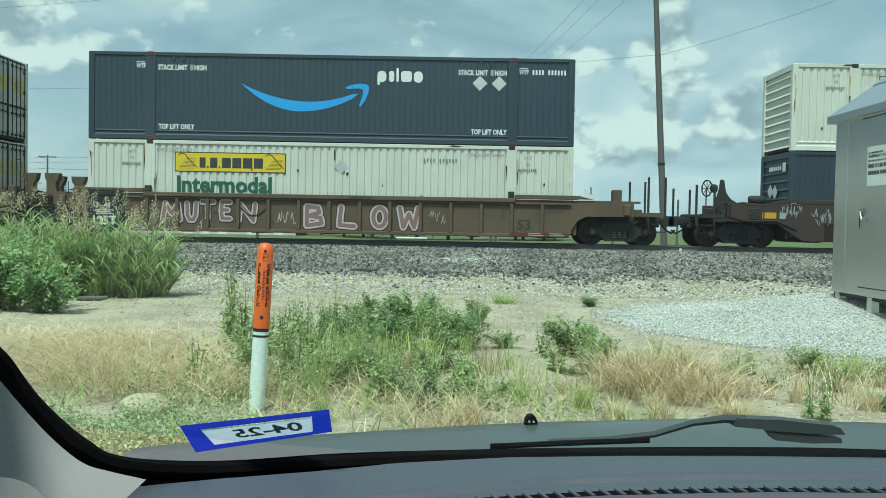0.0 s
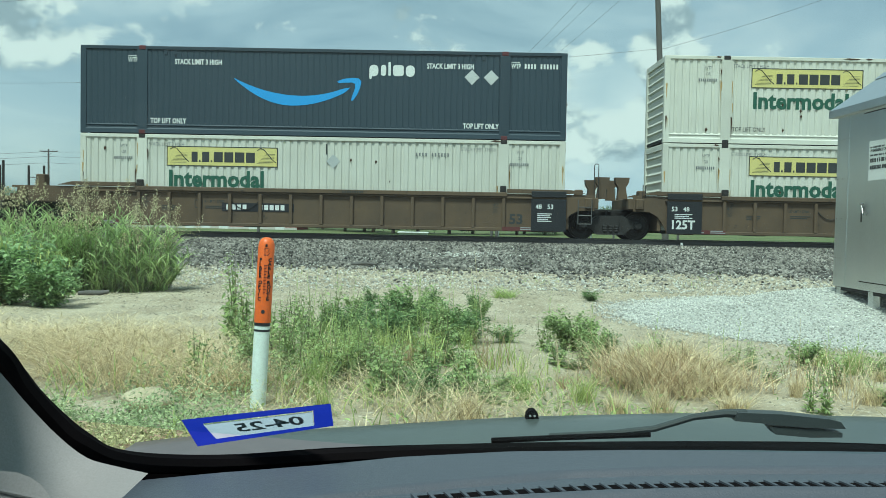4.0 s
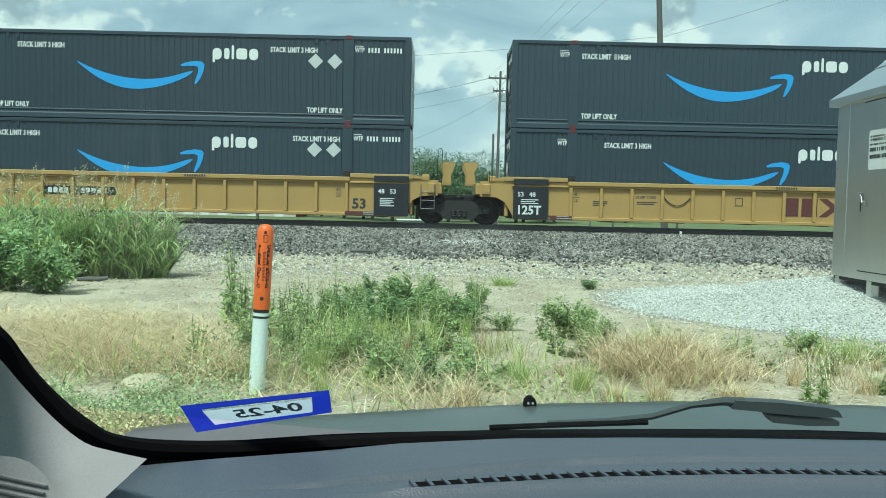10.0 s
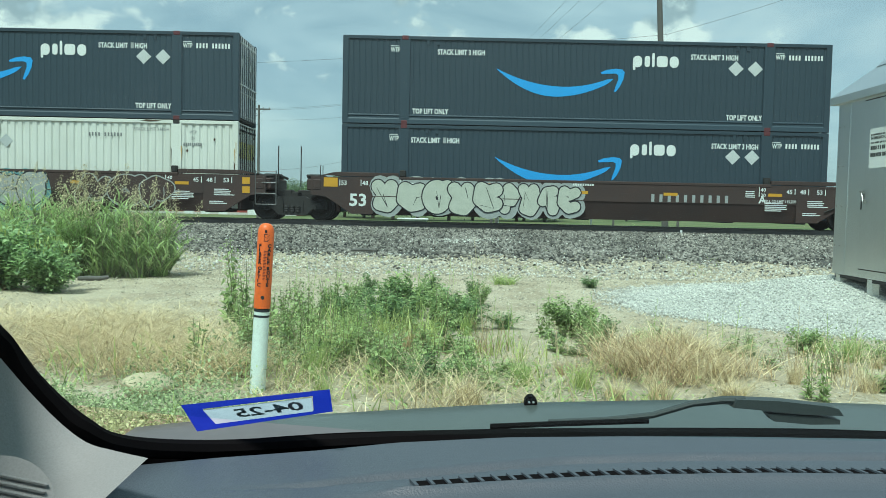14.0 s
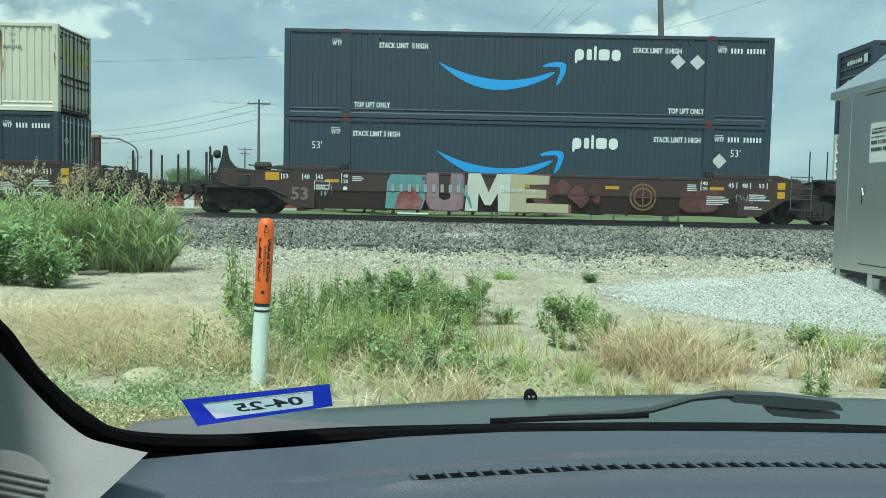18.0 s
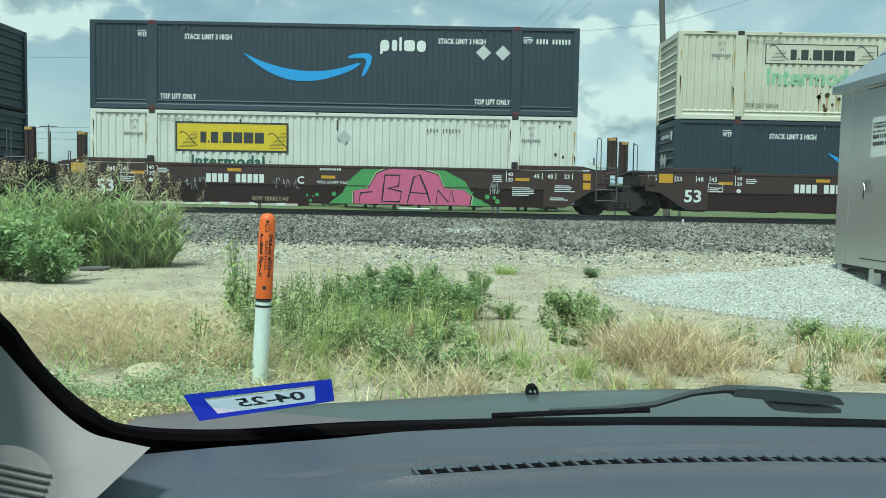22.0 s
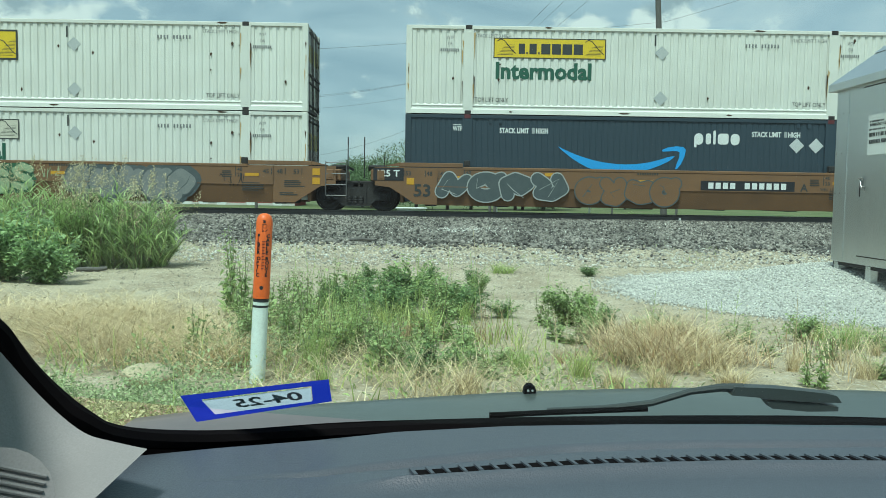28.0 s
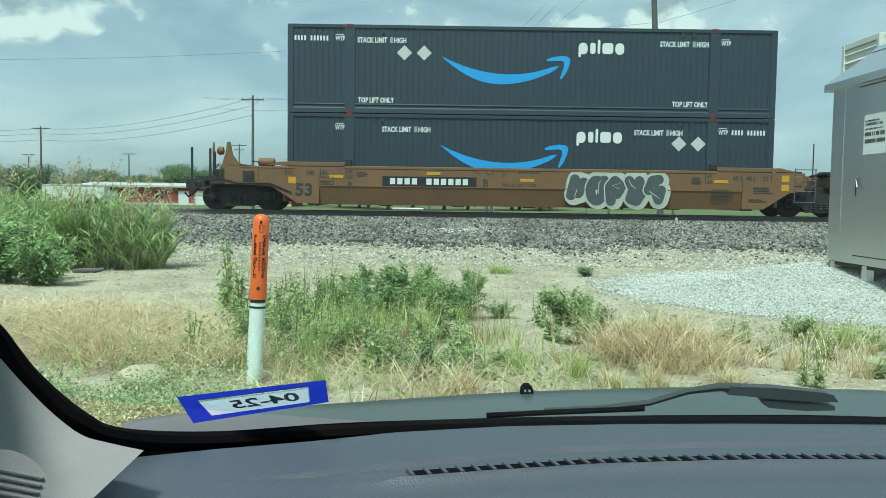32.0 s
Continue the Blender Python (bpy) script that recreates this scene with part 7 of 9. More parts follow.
    ux = (on_glass(-0.222, 0.79, 0) - on_glass(-0.117, 0.752, 0)).normalized()
    uz = (on_glass(-0.17, 0.75, 0) - on_glass(-0.168, 0.788, 0)).normalized()
    o = on_glass(-0.125, 0.7605, 0.003)
    tm.transform(Matrix(((ux.x, 0, uz.x, o.x), (ux.y, 0, uz.y, o.y), (ux.z, 0, uz.z, o.z), (0, 0, 0, 1))))
    part("date_print", tm, M["sticker_ink"], sticker)
    # the rest of the cabin and body, out of view
    part("roof", Shape().box(-0.3, 1.2, -2.6, 0.08, 1.62, 1.68, 0.02), M["trim_pale"], car, "pale headliner and roof")
    for x in (-0.5, 1.4):
        part("door", Shape().box(x - 0.04, x + 0.04, -2.4, 0.6, 0.35, 1.08, 0.02), M["hood"], car)
        part("side_frame", Shape().prism([(-2.6, 1.08), (-2.45, 1.08), (-2.25, 1.62), (-2.4, 1.62)], "x", x - 0.03, x + 0.03), M["hood"], car)
        part("fender", Shape().box(x - 0.06, x + 0.02, 0.6, 2.1, 0.45, 0.72, 0.03), M["hood"], car)
        for y in (1.55, -1.75):
            w = part("wheel", kept("carwheel", lambda: Shape().lathe([(0.2, -0.1), (0.32, -0.1), (0.34, -0.06), (0.34, 0.06), (0.32, 0.1), (0.2, 0.1)], 24, "x").mesh("wheel", M["dash_dark"], True)), M["dash_dark"], car, "black tyre", at=pose(x, y, 0.33))
            part("rim", kept("carrim", lambda: Shape().lathe([(0.03, -0.08), (0.2, -0.09), (0.2, 0.09), (0.03, 0.08)], 16, "x").mesh("rim", M["steel"])), M["steel"], w)
    part("tail", Shape().box(-0.5, 1.4, -2.7, -2.6, 0.4, 1.1, 0.03), M["hood"], car)
    part("floor", Shape().box(-0.5, 1.4, -2.6, 2.1, 0.25, 0.32), M["dash_dark"], car)
    for x in (-0.02, 0.9):
        part("seat", Shape().box(x - 0.25, x + 0.25, -0.6, -0.1, 0.45, 0.62, 0.05).box(x - 0.25, x + 0.25, -0.75, -0.6, 0.55, 1.15, 0.05), M["dash"], car)
    part("bumper", Shape().box(-0.45, 1.35, 2.15, 2.3, 0.35, 0.75, 0.05), M["hood"], car)


def backlit(m, share):
    """Lets light through a thin sheet."""
    nt = m.node_tree
    b, out = nt.nodes["Principled BSDF"], nt.nodes["Material Output"]
    tr, mix = nt.nodes.new("ShaderNodeBsdfTranslucent"), nt.nodes.new("ShaderNodeMixShader")
    nt.links.new(b.inputs["Base Color"].links[0].from_socket, tr.inputs[0])
    mix.inputs[0].default_value = share
    nt.links.new(b.outputs[0], mix.inputs[1])
    nt.links.new(tr.outputs[0], mix.inputs[2])
    nt.links.new(mix.outputs[0], out.inputs[0])


backlit(M["sticker_blue"], 0.8)
backlit(M["sticker_white"], 0.85)
M["cowl"] = stained("weathered_black_plastic", (0.026, 0.032, 0.031), (0.038, 0.044, 0.042), rough=0.5, stain=9, grain=300, bump=0.06)
M["wiper"] = stained("satin_black_metal", (0.045, 0.054, 0.054), rough=0.45, stain=12, grain=300, bump=0.04)
M["sticker_ink"] = stained("grey_ink", (0.2, 0.22, 0.25), rough=0.6, stain=30, bump=0.0)
build_car()


# ---- by the track: marker post, cabinet, log ----
def cable_marker():
    m = thing("cable_marker", "white plastic cable marker post with an orange domed top", "marker post", pose(-1.31, 5.85, earth(-1.31, 5.85) - 0.03, 0, 2.6, 0))
    part("tube", Shape().lathe([(0.056, 0), (0.0545, 0.61)], 24), M["marker_white"], m, "pale plastic tube", smooth=True)
    for z in (0.572, 0.612):
        part("band", Shape().lathe([(0.0556, 0), (0.0556, 0.016)], 24), M["black"], m, "black band", at=pose(0, 0, z), smooth=True)
    cap = part("cap", Shape().lathe([(0.057, 0.635), (0.058, 0.642), (0.057, 1.17), (0.054, 1.195), (0.045, 1.218), (0.03, 1.232), (0.01, 1.238)], 24), M["orange"], m, "orange plastic cap with black warning print", smooth=True)

    def wrapped(mesh, angle, z):
        me = mesh.copy()
        for v in me.vertices:
            a = v.co.x / 0.06 + angle
            v.co = (0.0588 * math.sin(a), -0.0588 * math.cos(a), z + v.co.z)
        return me
    ink = M["black"]
    for words, ang in (("FIBER OPTIC", -0.6), ("CABLE ROUTE", 0.5)):
        z = 1.068
        for ch in words:
            if ch != " ":
                part("warning_letter", wrapped(text_mesh(ch, 0.034, ink, bold=0.0018, wide=1.2), ang, z), ink, cap)
            z -= 0.029 if ch != " " else 0.014
    for i in range(7):
        part("print_bar", wrapped(kept(("mb", i % 3), lambda: Shape().box(0, 0.03 + 0.006 * (i % 3), -0.001, 0, 0, 0.004).mesh("print_bar", ink)), -0.02, 1.11 + i * 0.008), ink, cap)
    for i in range(20):
        part("print_bar", wrapped(kept(("mbs", i % 4), lambda: Shape().box(0, 0.014 + 0.003 * (i % 4), -0.001, 0, 0, 0.004).mesh("print_bar", M["casting"])), 0.06, 0.84 + i * 0.0105), M["casting"], cap)
    part("print_emblem", wrapped(kept("mbe", lambda: Shape().box(-0.008, 0.008, -0.001, 0, 0, 0.02).mesh("print_emblem", ink)), 0.2, 1.17), ink, cap)
    part("print_emblem", wrapped(kept("mbd", lambda: Shape().lathe([(0.004, 0), (0.014, 0), (0.014, 0.001)], 14, "y").mesh("print_emblem", ink)), 0.2, 0.715), ink, cap)


cable_marker()


def cabinet():
    x0, x1, y0, y1, zb, ze = 5.53, 6.85, 9.55, 11.8, 0.53, 2.92
    c = thing("equipment_cabinet", "grey galvanised steel railway equipment cabinet on short legs, closed door", "cabinet", pose(x0, y1, zb))
    w, d, h = x1 - x0, y1 - y0, ze - zb
    part("body", Shape().box(0, w, -d, 0, 0, h, 0.012), M["steel"], c)
    part("corner_strip", Shape().box(-0.006, 0.0, -0.36, -0.355, 0.02, h - 0.02), M["steel"], c)
    roof = Shape()
    prof = [(-0.09, h - 0.02), (-0.09, h + 0.08), (w / 2, h + 0.62), (w + 0.09, h + 0.08), (w + 0.09, h - 0.02)]
    roof.prism(prof, "y", -d - 0.1, 0.09)
    part("roof", roof, M["steel"], c, "sheet-metal pitched roof with an overhang")
    part("ridge_cap", Shape().prism([(w / 2 - 0.12, h + 0.545), (w / 2, h + 0.645), (w / 2 + 0.12, h + 0.545)], "y", -d - 0.11, 0.1), M["steel"], c)
    door = part("door", Shape().box(-0.014, 0.0, -1.72, -0.76, 0.12, h - 0.06, 0.005), M["steel"], c, "flush steel door")
    part("door_gap", Shape().box(-0.004, -0.001, -1.735, -0.745, 0.105, h - 0.045), M["iron"], c, "dark gap round the door")
    hd = part("handle", Shape().box(-0.03, -0.014, -0.86, -0.79, 1.02, 1.12, 0.006).tube([(-0.05, -0.8, 1.14), (-0.05, -0.9, 1.14)], 0.012, 8).tube([(-0.05, -0.84, 1.13), (-0.055, -0.9, 1.0)], 0.012, 8), M["railhead"], door, "chrome handle")
    part("padlock", Shape().box(-0.06, -0.03, -0.95, -0.9, 0.98, 1.04, 0.008), M["railhead"], door)
    part("handle_plate", Shape().box(-0.018, -0.014, -0.79, -0.765, 0.9, 1.14), M["black"], door)
    sg = part("notice", Shape().box(-0.018, -0.0145, -1.47, -0.93, 1.44, 1.95, 0.001), M["print"], door, "white notice plate with black bars")
    z, rng = 1.88, random.Random(2)
    part("notice_text", text_mesh("IN EMERGENCY CALL", 0.052, M["dark_print"], bold=0.0005, wide=0.85), M["dark_print"], sg, at=pose(-0.0205, -0.97, 1.808, 0, 0, -90))
    for hh, end in ((0.022, -1.3), (0.022, -0.9), (0.022, -1.38), (0.05, -1.43), (0.05, -1.44)):
        y = -0.965
        while y > end:
            w_ = rng.uniform(0.012, 0.03) * (1.3 if hh > 0.03 else 1.0)
            part("notice_bar", Shape().box(-0.0205, -0.0185, y - w_, y, z - hh, z), M["dark_print"], sg)
            y -= w_ + (0.008 if rng.random() < 0.75 else 0.026)
        z -= hh + (0.03 if hh < 0.03 else 0.04)
    for yy in (-0.06, -0.2, -0.36):
        for k in range(4):
            part("rivet", kept("crivet", lambda: Shape().lathe([(0.012, 0), (0.01, 0.006)], 8, "x").mesh("rivet", M["railhead"])), M["railhead"], c, at=pose(-0.006, yy, 0.4 + 0.55 * k))
    for x in (0.08, w - 0.08):
        for y in (-0.12, -1.0, -d + 0.15):
            part("leg", kept("cleg", lambda: Shape().box(-0.05, 0.05, -0.07, 0.07, -0.3, 0.0, 0.008).mesh("leg", M["steel"])), M["steel"], c, at=pose(x, y, 0))
    part("skid", Shape().box(0.03, 0.1, -d + 0.05, -0.03, -0.05, 0.0), M["iron"], c)


cabinet()


def log_and_rock():
    s = Shape().tube([(-0.22, 0, 0.035), (-0.05, 0.02, 0.04), (0.12, 0.01, 0.04), (0.26, 0.04, 0.06)], [0.035, 0.045, 0.042, 0.03], 9)
    single("fallen_log", s, M["wood_pole"], "short dark piece of rotten timber on the ground", "log", pose(-5.85, 13.75, earth(-5.85, 13.75), 0, 0, 8), smooth=True)
    single("fallen_log", Shape().tube([(-0.3, 0, 0.03), (0, 0.03, 0.05), (0.3, 0, 0.03)], [0.03, 0.04, 0.02], 8), M["wood_pole"], "dark stick lying at the foot of the ballast", "log", pose(-1.9, 19.6, 0.26, 0, 0, 4), smooth=True)
    bm = bmesh.new()
    bmesh.ops.create_icosphere(bm, subdivisions=4, radius=0.17)
    for v in bm.verts:
        n = noise.noise(v.co * 4.0) * 0.28 + noise.noise(v.co * 11) * 0.1
        v.co *= 1 + n
        v.co.z *= 0.48
        v.co.x *= 1.05
    me = bpy.data.meshes.new("rock")
    bm.to_mesh(me)
    bm.free()
    me.materials.append(M["limestone"])
    single("rock", me, M["limestone"], "pale pitted limestone rock among weeds", "rock", pose(-2.05, 5.7, 0.08, 0, 0, 20))


M["limestone"] = stained("pale_limestone", (0.5, 0.43, 0.29), (0.4, 0.33, 0.22), rough=0.95, stain=5, bump=0.6, dirt=(0.2, 0.19, 0.15), dirt_at=0.62)
log_and_rock()


# ---- plants ----
def leaf_material(name, base, second, vary=0.38, through=0.45, rough=0.55):
    m, nt, b = nodes_of(name)
    N, L = nt.nodes.new, nt.links.new
    geo = N("ShaderNodeNewGeometry")
    tc = N("ShaderNodeTexCoord")
    nz = N("ShaderNodeTexNoise")
    nz.inputs["Scale"].default_value, nz.inputs["Detail"].default_value = 1.6, 4
    L(tc.outputs["Object"], nz.inputs["Vector"])
    mix = N("ShaderNodeMix")
    mix.data_type = "RGBA"
    mix.inputs[6].default_value, mix.inputs[7].default_value = (*base, 1), (*second, 1)
    add = N("ShaderNodeMath")
    add.operation = "MULTIPLY_ADD"
    add.inputs[1].default_value, add.use_clamp = 0.7, True
    L(geo.outputs["Random Per Island"], add.inputs[0])
    sub = N("ShaderNodeMapRange")
    sub.inputs[1].default_value, sub.inputs[2].default_value, sub.inputs[3].default_value, sub.inputs[4].default_value = 0.35, 0.7, 0.0, 0.5
    L(nz.outputs["Fac"], sub.inputs[0])
    L(sub.outputs[0], add.inputs[2])
    L(add.outputs[0], mix.inputs[0])
    hsv = N("ShaderNodeHueSaturation")
    mr = N("ShaderNodeMapRange")
    mr.inputs[3].default_value, mr.inputs[4].default_value = 1 - vary, 1 + vary
    L(geo.outputs["Random Per Island"], mr.inputs[0])
    L(mr.outputs[0], hsv.inputs["Value"])
    L(mix.outputs[2], hsv.inputs["Color"])
    L(hsv.outputs[0], b.inputs["Base Color"])
    b.inputs["Roughness"].default_value = rough
    tr, sh = N("ShaderNodeBsdfTranslucent"), N("ShaderNodeMixShader")
    L(hsv.outputs[0], tr.inputs[0])
    sh.inputs[0].default_value = through
    L(b.outputs[0], sh.inputs[1])
    L(tr.outputs[0], sh.inputs[2])
    L(sh.outputs[0], nt.nodes["Material Output"].inputs[0])
    return m


M["leaf"] = leaf_material("weed_leaf", (0.242, 0.363, 0.135), (0.420, 0.519, 0.229))
M["leaf_dark"] = leaf_material("dark_shrub_leaf", (0.140, 0.248, 0.101), (0.280, 0.396, 0.172))
M["cane"] = leaf_material("tall_grass_leaf", (0.27, 0.42, 0.15), (0.47, 0.58, 0.27))
M["leaf_bush"] = leaf_material("blue_green_bush_leaf", (0.238, 0.389, 0.185), (0.425, 0.566, 0.282))
M["blade"] = leaf_material("green_grass_blade", (0.313, 0.437, 0.130), (0.500, 0.590, 0.228))
M["blade_lime"] = leaf_material("yellow_green_grass_blade", (0.388, 0.484, 0.141), (0.575, 0.614, 0.261))
M["straw"] = leaf_material("dry_straw", (0.5, 0.39, 0.215), (0.78, 0.65, 0.42), vary=0.42, through=0.25)
M["straw_red"] = leaf_material("reddish_dry_stalk", (0.4, 0.26, 0.15), (0.62, 0.45, 0.27), vary=0.4, through=0.2)
M["stem"] = leaf_material("weed_stem", (0.14, 0.17, 0.07), (0.24, 0.22, 0.12), through=0.1)
M["seed"] = leaf_material("grass_seed_head", (0.5, 0.42, 0.26), (0.68, 0.6, 0.4), through=0.35)
M["tree_leaf"] = leaf_material("tree_leaf", (0.1, 0.17, 0.08), (0.17, 0.25, 0.12), through=0.3)
M["leaf_grey"] = leaf_material("grey_green_weed_leaf", (0.275, 0.366, 0.185), (0.475, 0.555, 0.315))
M["bark"] = stained("grey_brown_bark", (0.11, 0.085, 0.065), (0.07, 0.055, 0.045), rough=0.95, stain=4, bump=0.5)


def mesh_of(name, v, f, material):
    """A mesh from an array of vertices and an array of equal-sized faces."""
    v, f = np.asarray(v, dtype=float), np.asarray(f)
    me = bpy.data.meshes.new(name)
    me.vertices.add(len(v))
    me.vertices.foreach_set("co", v.reshape(-1))
    me.loops.add(f.size)
    me.loops.foreach_set("vertex_index", f.reshape(-1))
    me.polygons.add(len(f))
    me.polygons.foreach_set("loop_start", np.arange(0, f.size, f.shape[1]))
    me.update(calc_edges=True)
    me.materials.append(material)
    return me


def blades(rng, roots, height, width, lean=0.5, droop=0.6, segments=3, lift=1.0, curl=0.15):
    """Arching blades as folded strips; roots: n x 3, height and width: n."""
    n = len(roots)
    a = rng.uniform(0, math.tau, n)
    d = np.stack([np.cos(a), np.sin(a), np.zeros(n)], -1)
    tw = a + math.pi / 2 + rng.normal(0, 0.5, n)
    s = np.stack([np.cos(tw), np.sin(tw), np.zeros(n)], -1)
    k = np.abs(rng.normal(lean, lean * 0.45, n))
    dr = droop * rng.uniform(0.4, 1.3, n)
    bend = rng.normal(0, curl, n)
    across = np.stack([-np.sin(a), np.cos(a), np.zeros(n)], -1)
    rows = []
    for i in range(segments + 1):
        u = i / segments
        out = (k * u + dr * u * u * 0.6)[:, None] * height[:, None] * d
        up = (u - 0.42 * dr * u ** 2.4)[:, None] * height[:, None] * np.array([0, 0, 1.0])
        p = roots + out * 0.75 + up * lift + across * (bend * u * u * height)[:, None]
        w = width * (1 - u ** 1.5) * 0.5 + 0.0004
        rows.append(p - s * w[:, None])
        rows.append(p + s * w[:, None])
    v = np.stack(rows, 1).reshape(-1, 3)
    per = 2 * (segments + 1)
    quad = np.array([(2 * i, 2 * i + 1, 2 * i + 3, 2 * i + 2) for i in range(segments)])
    f = (quad[None] + (np.arange(n) * per)[:, None, None]).reshape(-1, 4)
    return v, f


def leaves(rng, spots, size, out=None, flatness=0.5):
    """Pointed leaves, two folded halves each, at spots, turned outwards."""
    n = len(spots)
    a = rng.uniform(0, math.tau, n) if out is None else out + rng.normal(0, 0.6, n)
    el = rng.normal(0.15, flatness, n)
    d = np.stack([np.cos(a) * np.cos(el), np.sin(a) * np.cos(el), np.sin(el)], -1)
    s = np.cross(d, np.array([0, 0, 1.0]) + rng.normal(0, 0.25, (n, 3)))
    s /= np.linalg.norm(s, axis=1)[:, None]
    up = np.cross(s, d)
    L_ = (size * rng.uniform(0.6, 1.3, n))[:, None]
    w = L_ * 0.24
    v = np.stack([spots, spots + d * L_ * 0.45 + s * w + up * w * 0.4, spots + d * L_ - up * L_ * 0.15, spots + d * L_ * 0.45 - s * w + up * w * 0.4], 1).reshape(-1, 3)
    f = np.concatenate([np.array([(0, 1, 2), (0, 2, 3)])[None] + (np.arange(n) * 4)[:, None, None]], 0).reshape(-1, 3)
    return v, f


def joined(pairs):
    vs, fs, n = [], [], 0
    for v, f in pairs:
        vs.append(v)
        fs.append(f + n)
        n += len(v)
    return np.concatenate(vs), np.concatenate(fs)


def shrub_meshes(seed, leaf_mat, dense=650, leaf=0.09):
    """A unit shrub, 1 m high and wide: several leaning stems and their leaves."""
    rng = np.random.default_rng(seed)
    stems, spots, outs = Shape(), [], []
    for i in range(16):
        a, r, h = rng.uniform(0, math.tau), rng.uniform(0.1, 0.5), rng.uniform(0.5, 1.0)
        tip = (r * math.cos(a), r * math.sin(a), h * (1 - 0.5 * r))
        mid = (tip[0] * 0.35 + rng.normal(0, 0.03), tip[1] * 0.35 + rng.normal(0, 0.03), tip[2] * 0.55)
        stems.tube([(0.04 * math.cos(a), 0.04 * math.sin(a), 0), mid, tip], [0.012, 0.008, 0.003], 4)
        for k in range(dense // 16):
            u = rng.uniform(0.12, 1.05)
            p = np.array(mid) * (1 - abs(2 * u - 1)) + (np.array(tip) if u > 0.5 else np.zeros(3)) * abs(2 * u - 1)
            spots.append(p + rng.normal(0, 0.055, 3))
            outs.append(math.atan2(p[1], p[0]))
    spots = np.array(spots)
    spots[:, 2] = np.maximum(spots[:, 2], 0.02)
    v, f = leaves(rng, spots, np.full(len(spots), leaf), np.array(outs))
    return stems.mesh("stems", M["stem"]), mesh_of("leaves", v, f, M[leaf_mat])


def tall_weed_meshes(seed):
    """A unit weed, 1 m high: one upright stem with short side leaves, thinning out upwards."""
    rng = np.random.default_rng(seed)
    stems, spots, outs = Shape(), [], []
    for i in range(4):
        a = rng.uniform(0, math.tau)
        top = Vector((0.14 * math.cos(a), 0.1 * math.sin(a), rng.uniform(0.65, 1.0)))
        stems.tube([(0.02 * i, 0, 0), top * 0.5 + Vector((0.02, 0.01, 0)), top], [0.007, 0.005, 0.002], 4)
        for k in range(42):
            u = rng.uniform(0.05, 1.0)
            b = rng.uniform(0, math.tau)
            spots.append(np.array(top) * u + np.array((0.03 * math.cos(b), 0.03 * math.sin(b), 0)) + rng.normal(0, 0.016, 3))
            outs.append(b)
    size = np.array([0.105 * (1.2 - p[2]) for p in spots]).clip(0.03)
    v, f = leaves(rng, np.array(spots), size, np.array(outs), 0.7)
    return stems.mesh("stem", M["stem"]), mesh_of("leaves", v, f, M["leaf"])


def tuft_mesh(seed, mat, n, lean, droop, width=0.012):
    """A unit tuft, about 1 m high and wide."""
    rng = np.random.default_rng(seed)
    r = 0.22 * np.sqrt(rng.uniform(0, 1, n))
    a = rng.uniform(0, math.tau, n)
    roots = np.stack([r * np.cos(a), r * np.sin(a), np.zeros(n)], -1)
    v, f = blades(rng, roots, rng.uniform(0.5, 1.05, n), width * rng.uniform(0.6, 1.4, n), lean, droop)
    return mesh_of("grass_tuft", v, f, M[mat])


# places: x, y, height, width
SHRUBS = [(-0.62, 8.9, 0.5, 0.45), (-0.35, 10.2, 0.66, 0.5), (0.13, 9.31, 0.48, 0.49), (0.7, 9.22, 0.23, 0.23), (1.34, 8.7, 0.51, 0.39), (2.57, 14.34, 0.24, 0.31), (-0.09, 6.08, 0.31, 0.19), (1.5, 8.04, 0.36, 0.16), (-1.01, 9.3, 0.42, 0.3), (-0.23, 12.53, 0.44, 0.3), (0.02, 9.6, 0.5, 0.5), (0.28, 9.15, 0.42, 0.42), (-0.5, 10.0, 0.58, 0.46), (1.42, 8.85, 0.42, 0.34), (-0.75, 9.5, 0.5, 0.4), (1.62, 8.35, 0.34, 0.22), (3.45, 7.9, 0.34, 0.26)]
TALL_WEEDS = [(-2.26, 8.89, 1.09, 0.24), (1.04, 8.69, 0.46, 0.22), (-1.33, 6.87, 0.72, 0.2), (2.76, 5.92, 0.44, 0.1), (3.03, 8.11, 0.28, 0.23), (-1.93, 7.98, 0.94, 0.22), (-1.22, 6.88, 0.57, 0.21), (-1.61, 6.84, 0.67, 0.16), (-1.27, 9.75, 0.73, 0.23), (-1.26, 7.74, 0.75, 0.16)]
TUFTS = [(0.26, 8.73, 0.36, 0.2), (-0.59, 8.09, 0.4, 0.28), (1.07, 14.51, 0.24, 0.7), (3.77, 7.6, 0.37, 0.28), (-0.86, 6.93, 0.48, 0.38), (-0.82, 5.67, 0.3, 0.2), (0.62, 6.3, 0.29, 0.22), (3.7, 8.07, 0.28, 0.22), (-0.79, 7.34, 0.54, 0.35), (-1.0, 6.44, 0.45, 0.31), (1.07, 6.24, 0.3, 0.26)]
DRY_TUFTS = [(-0.32, 7.64, 0.38, 0.19), (2.77, 6.46, 0.37, 0.17), (3.24, 6.23, 0.32, 0.25), (0.98, 6.77, 0.21, 0.16), (0.19, 5.57, 0.47, 0.3), (1.57, 6.72, 0.42, 0.27), (2.07, 7.28, 0.46, 0.35), (2.21, 6.57, 0.39, 0.36), (1.57, 5.91, 0.37, 0.28), (2.11, 5.96, 0.31, 0.37), (1.25, 5.88, 0.29, 0.24), (3.81, 7.22, 0.25, 0.19)]


def stand(x, y):
    return max(earth(x, y), ballast_height(y) if 18.7 < y < 35 else -9) - 0.01


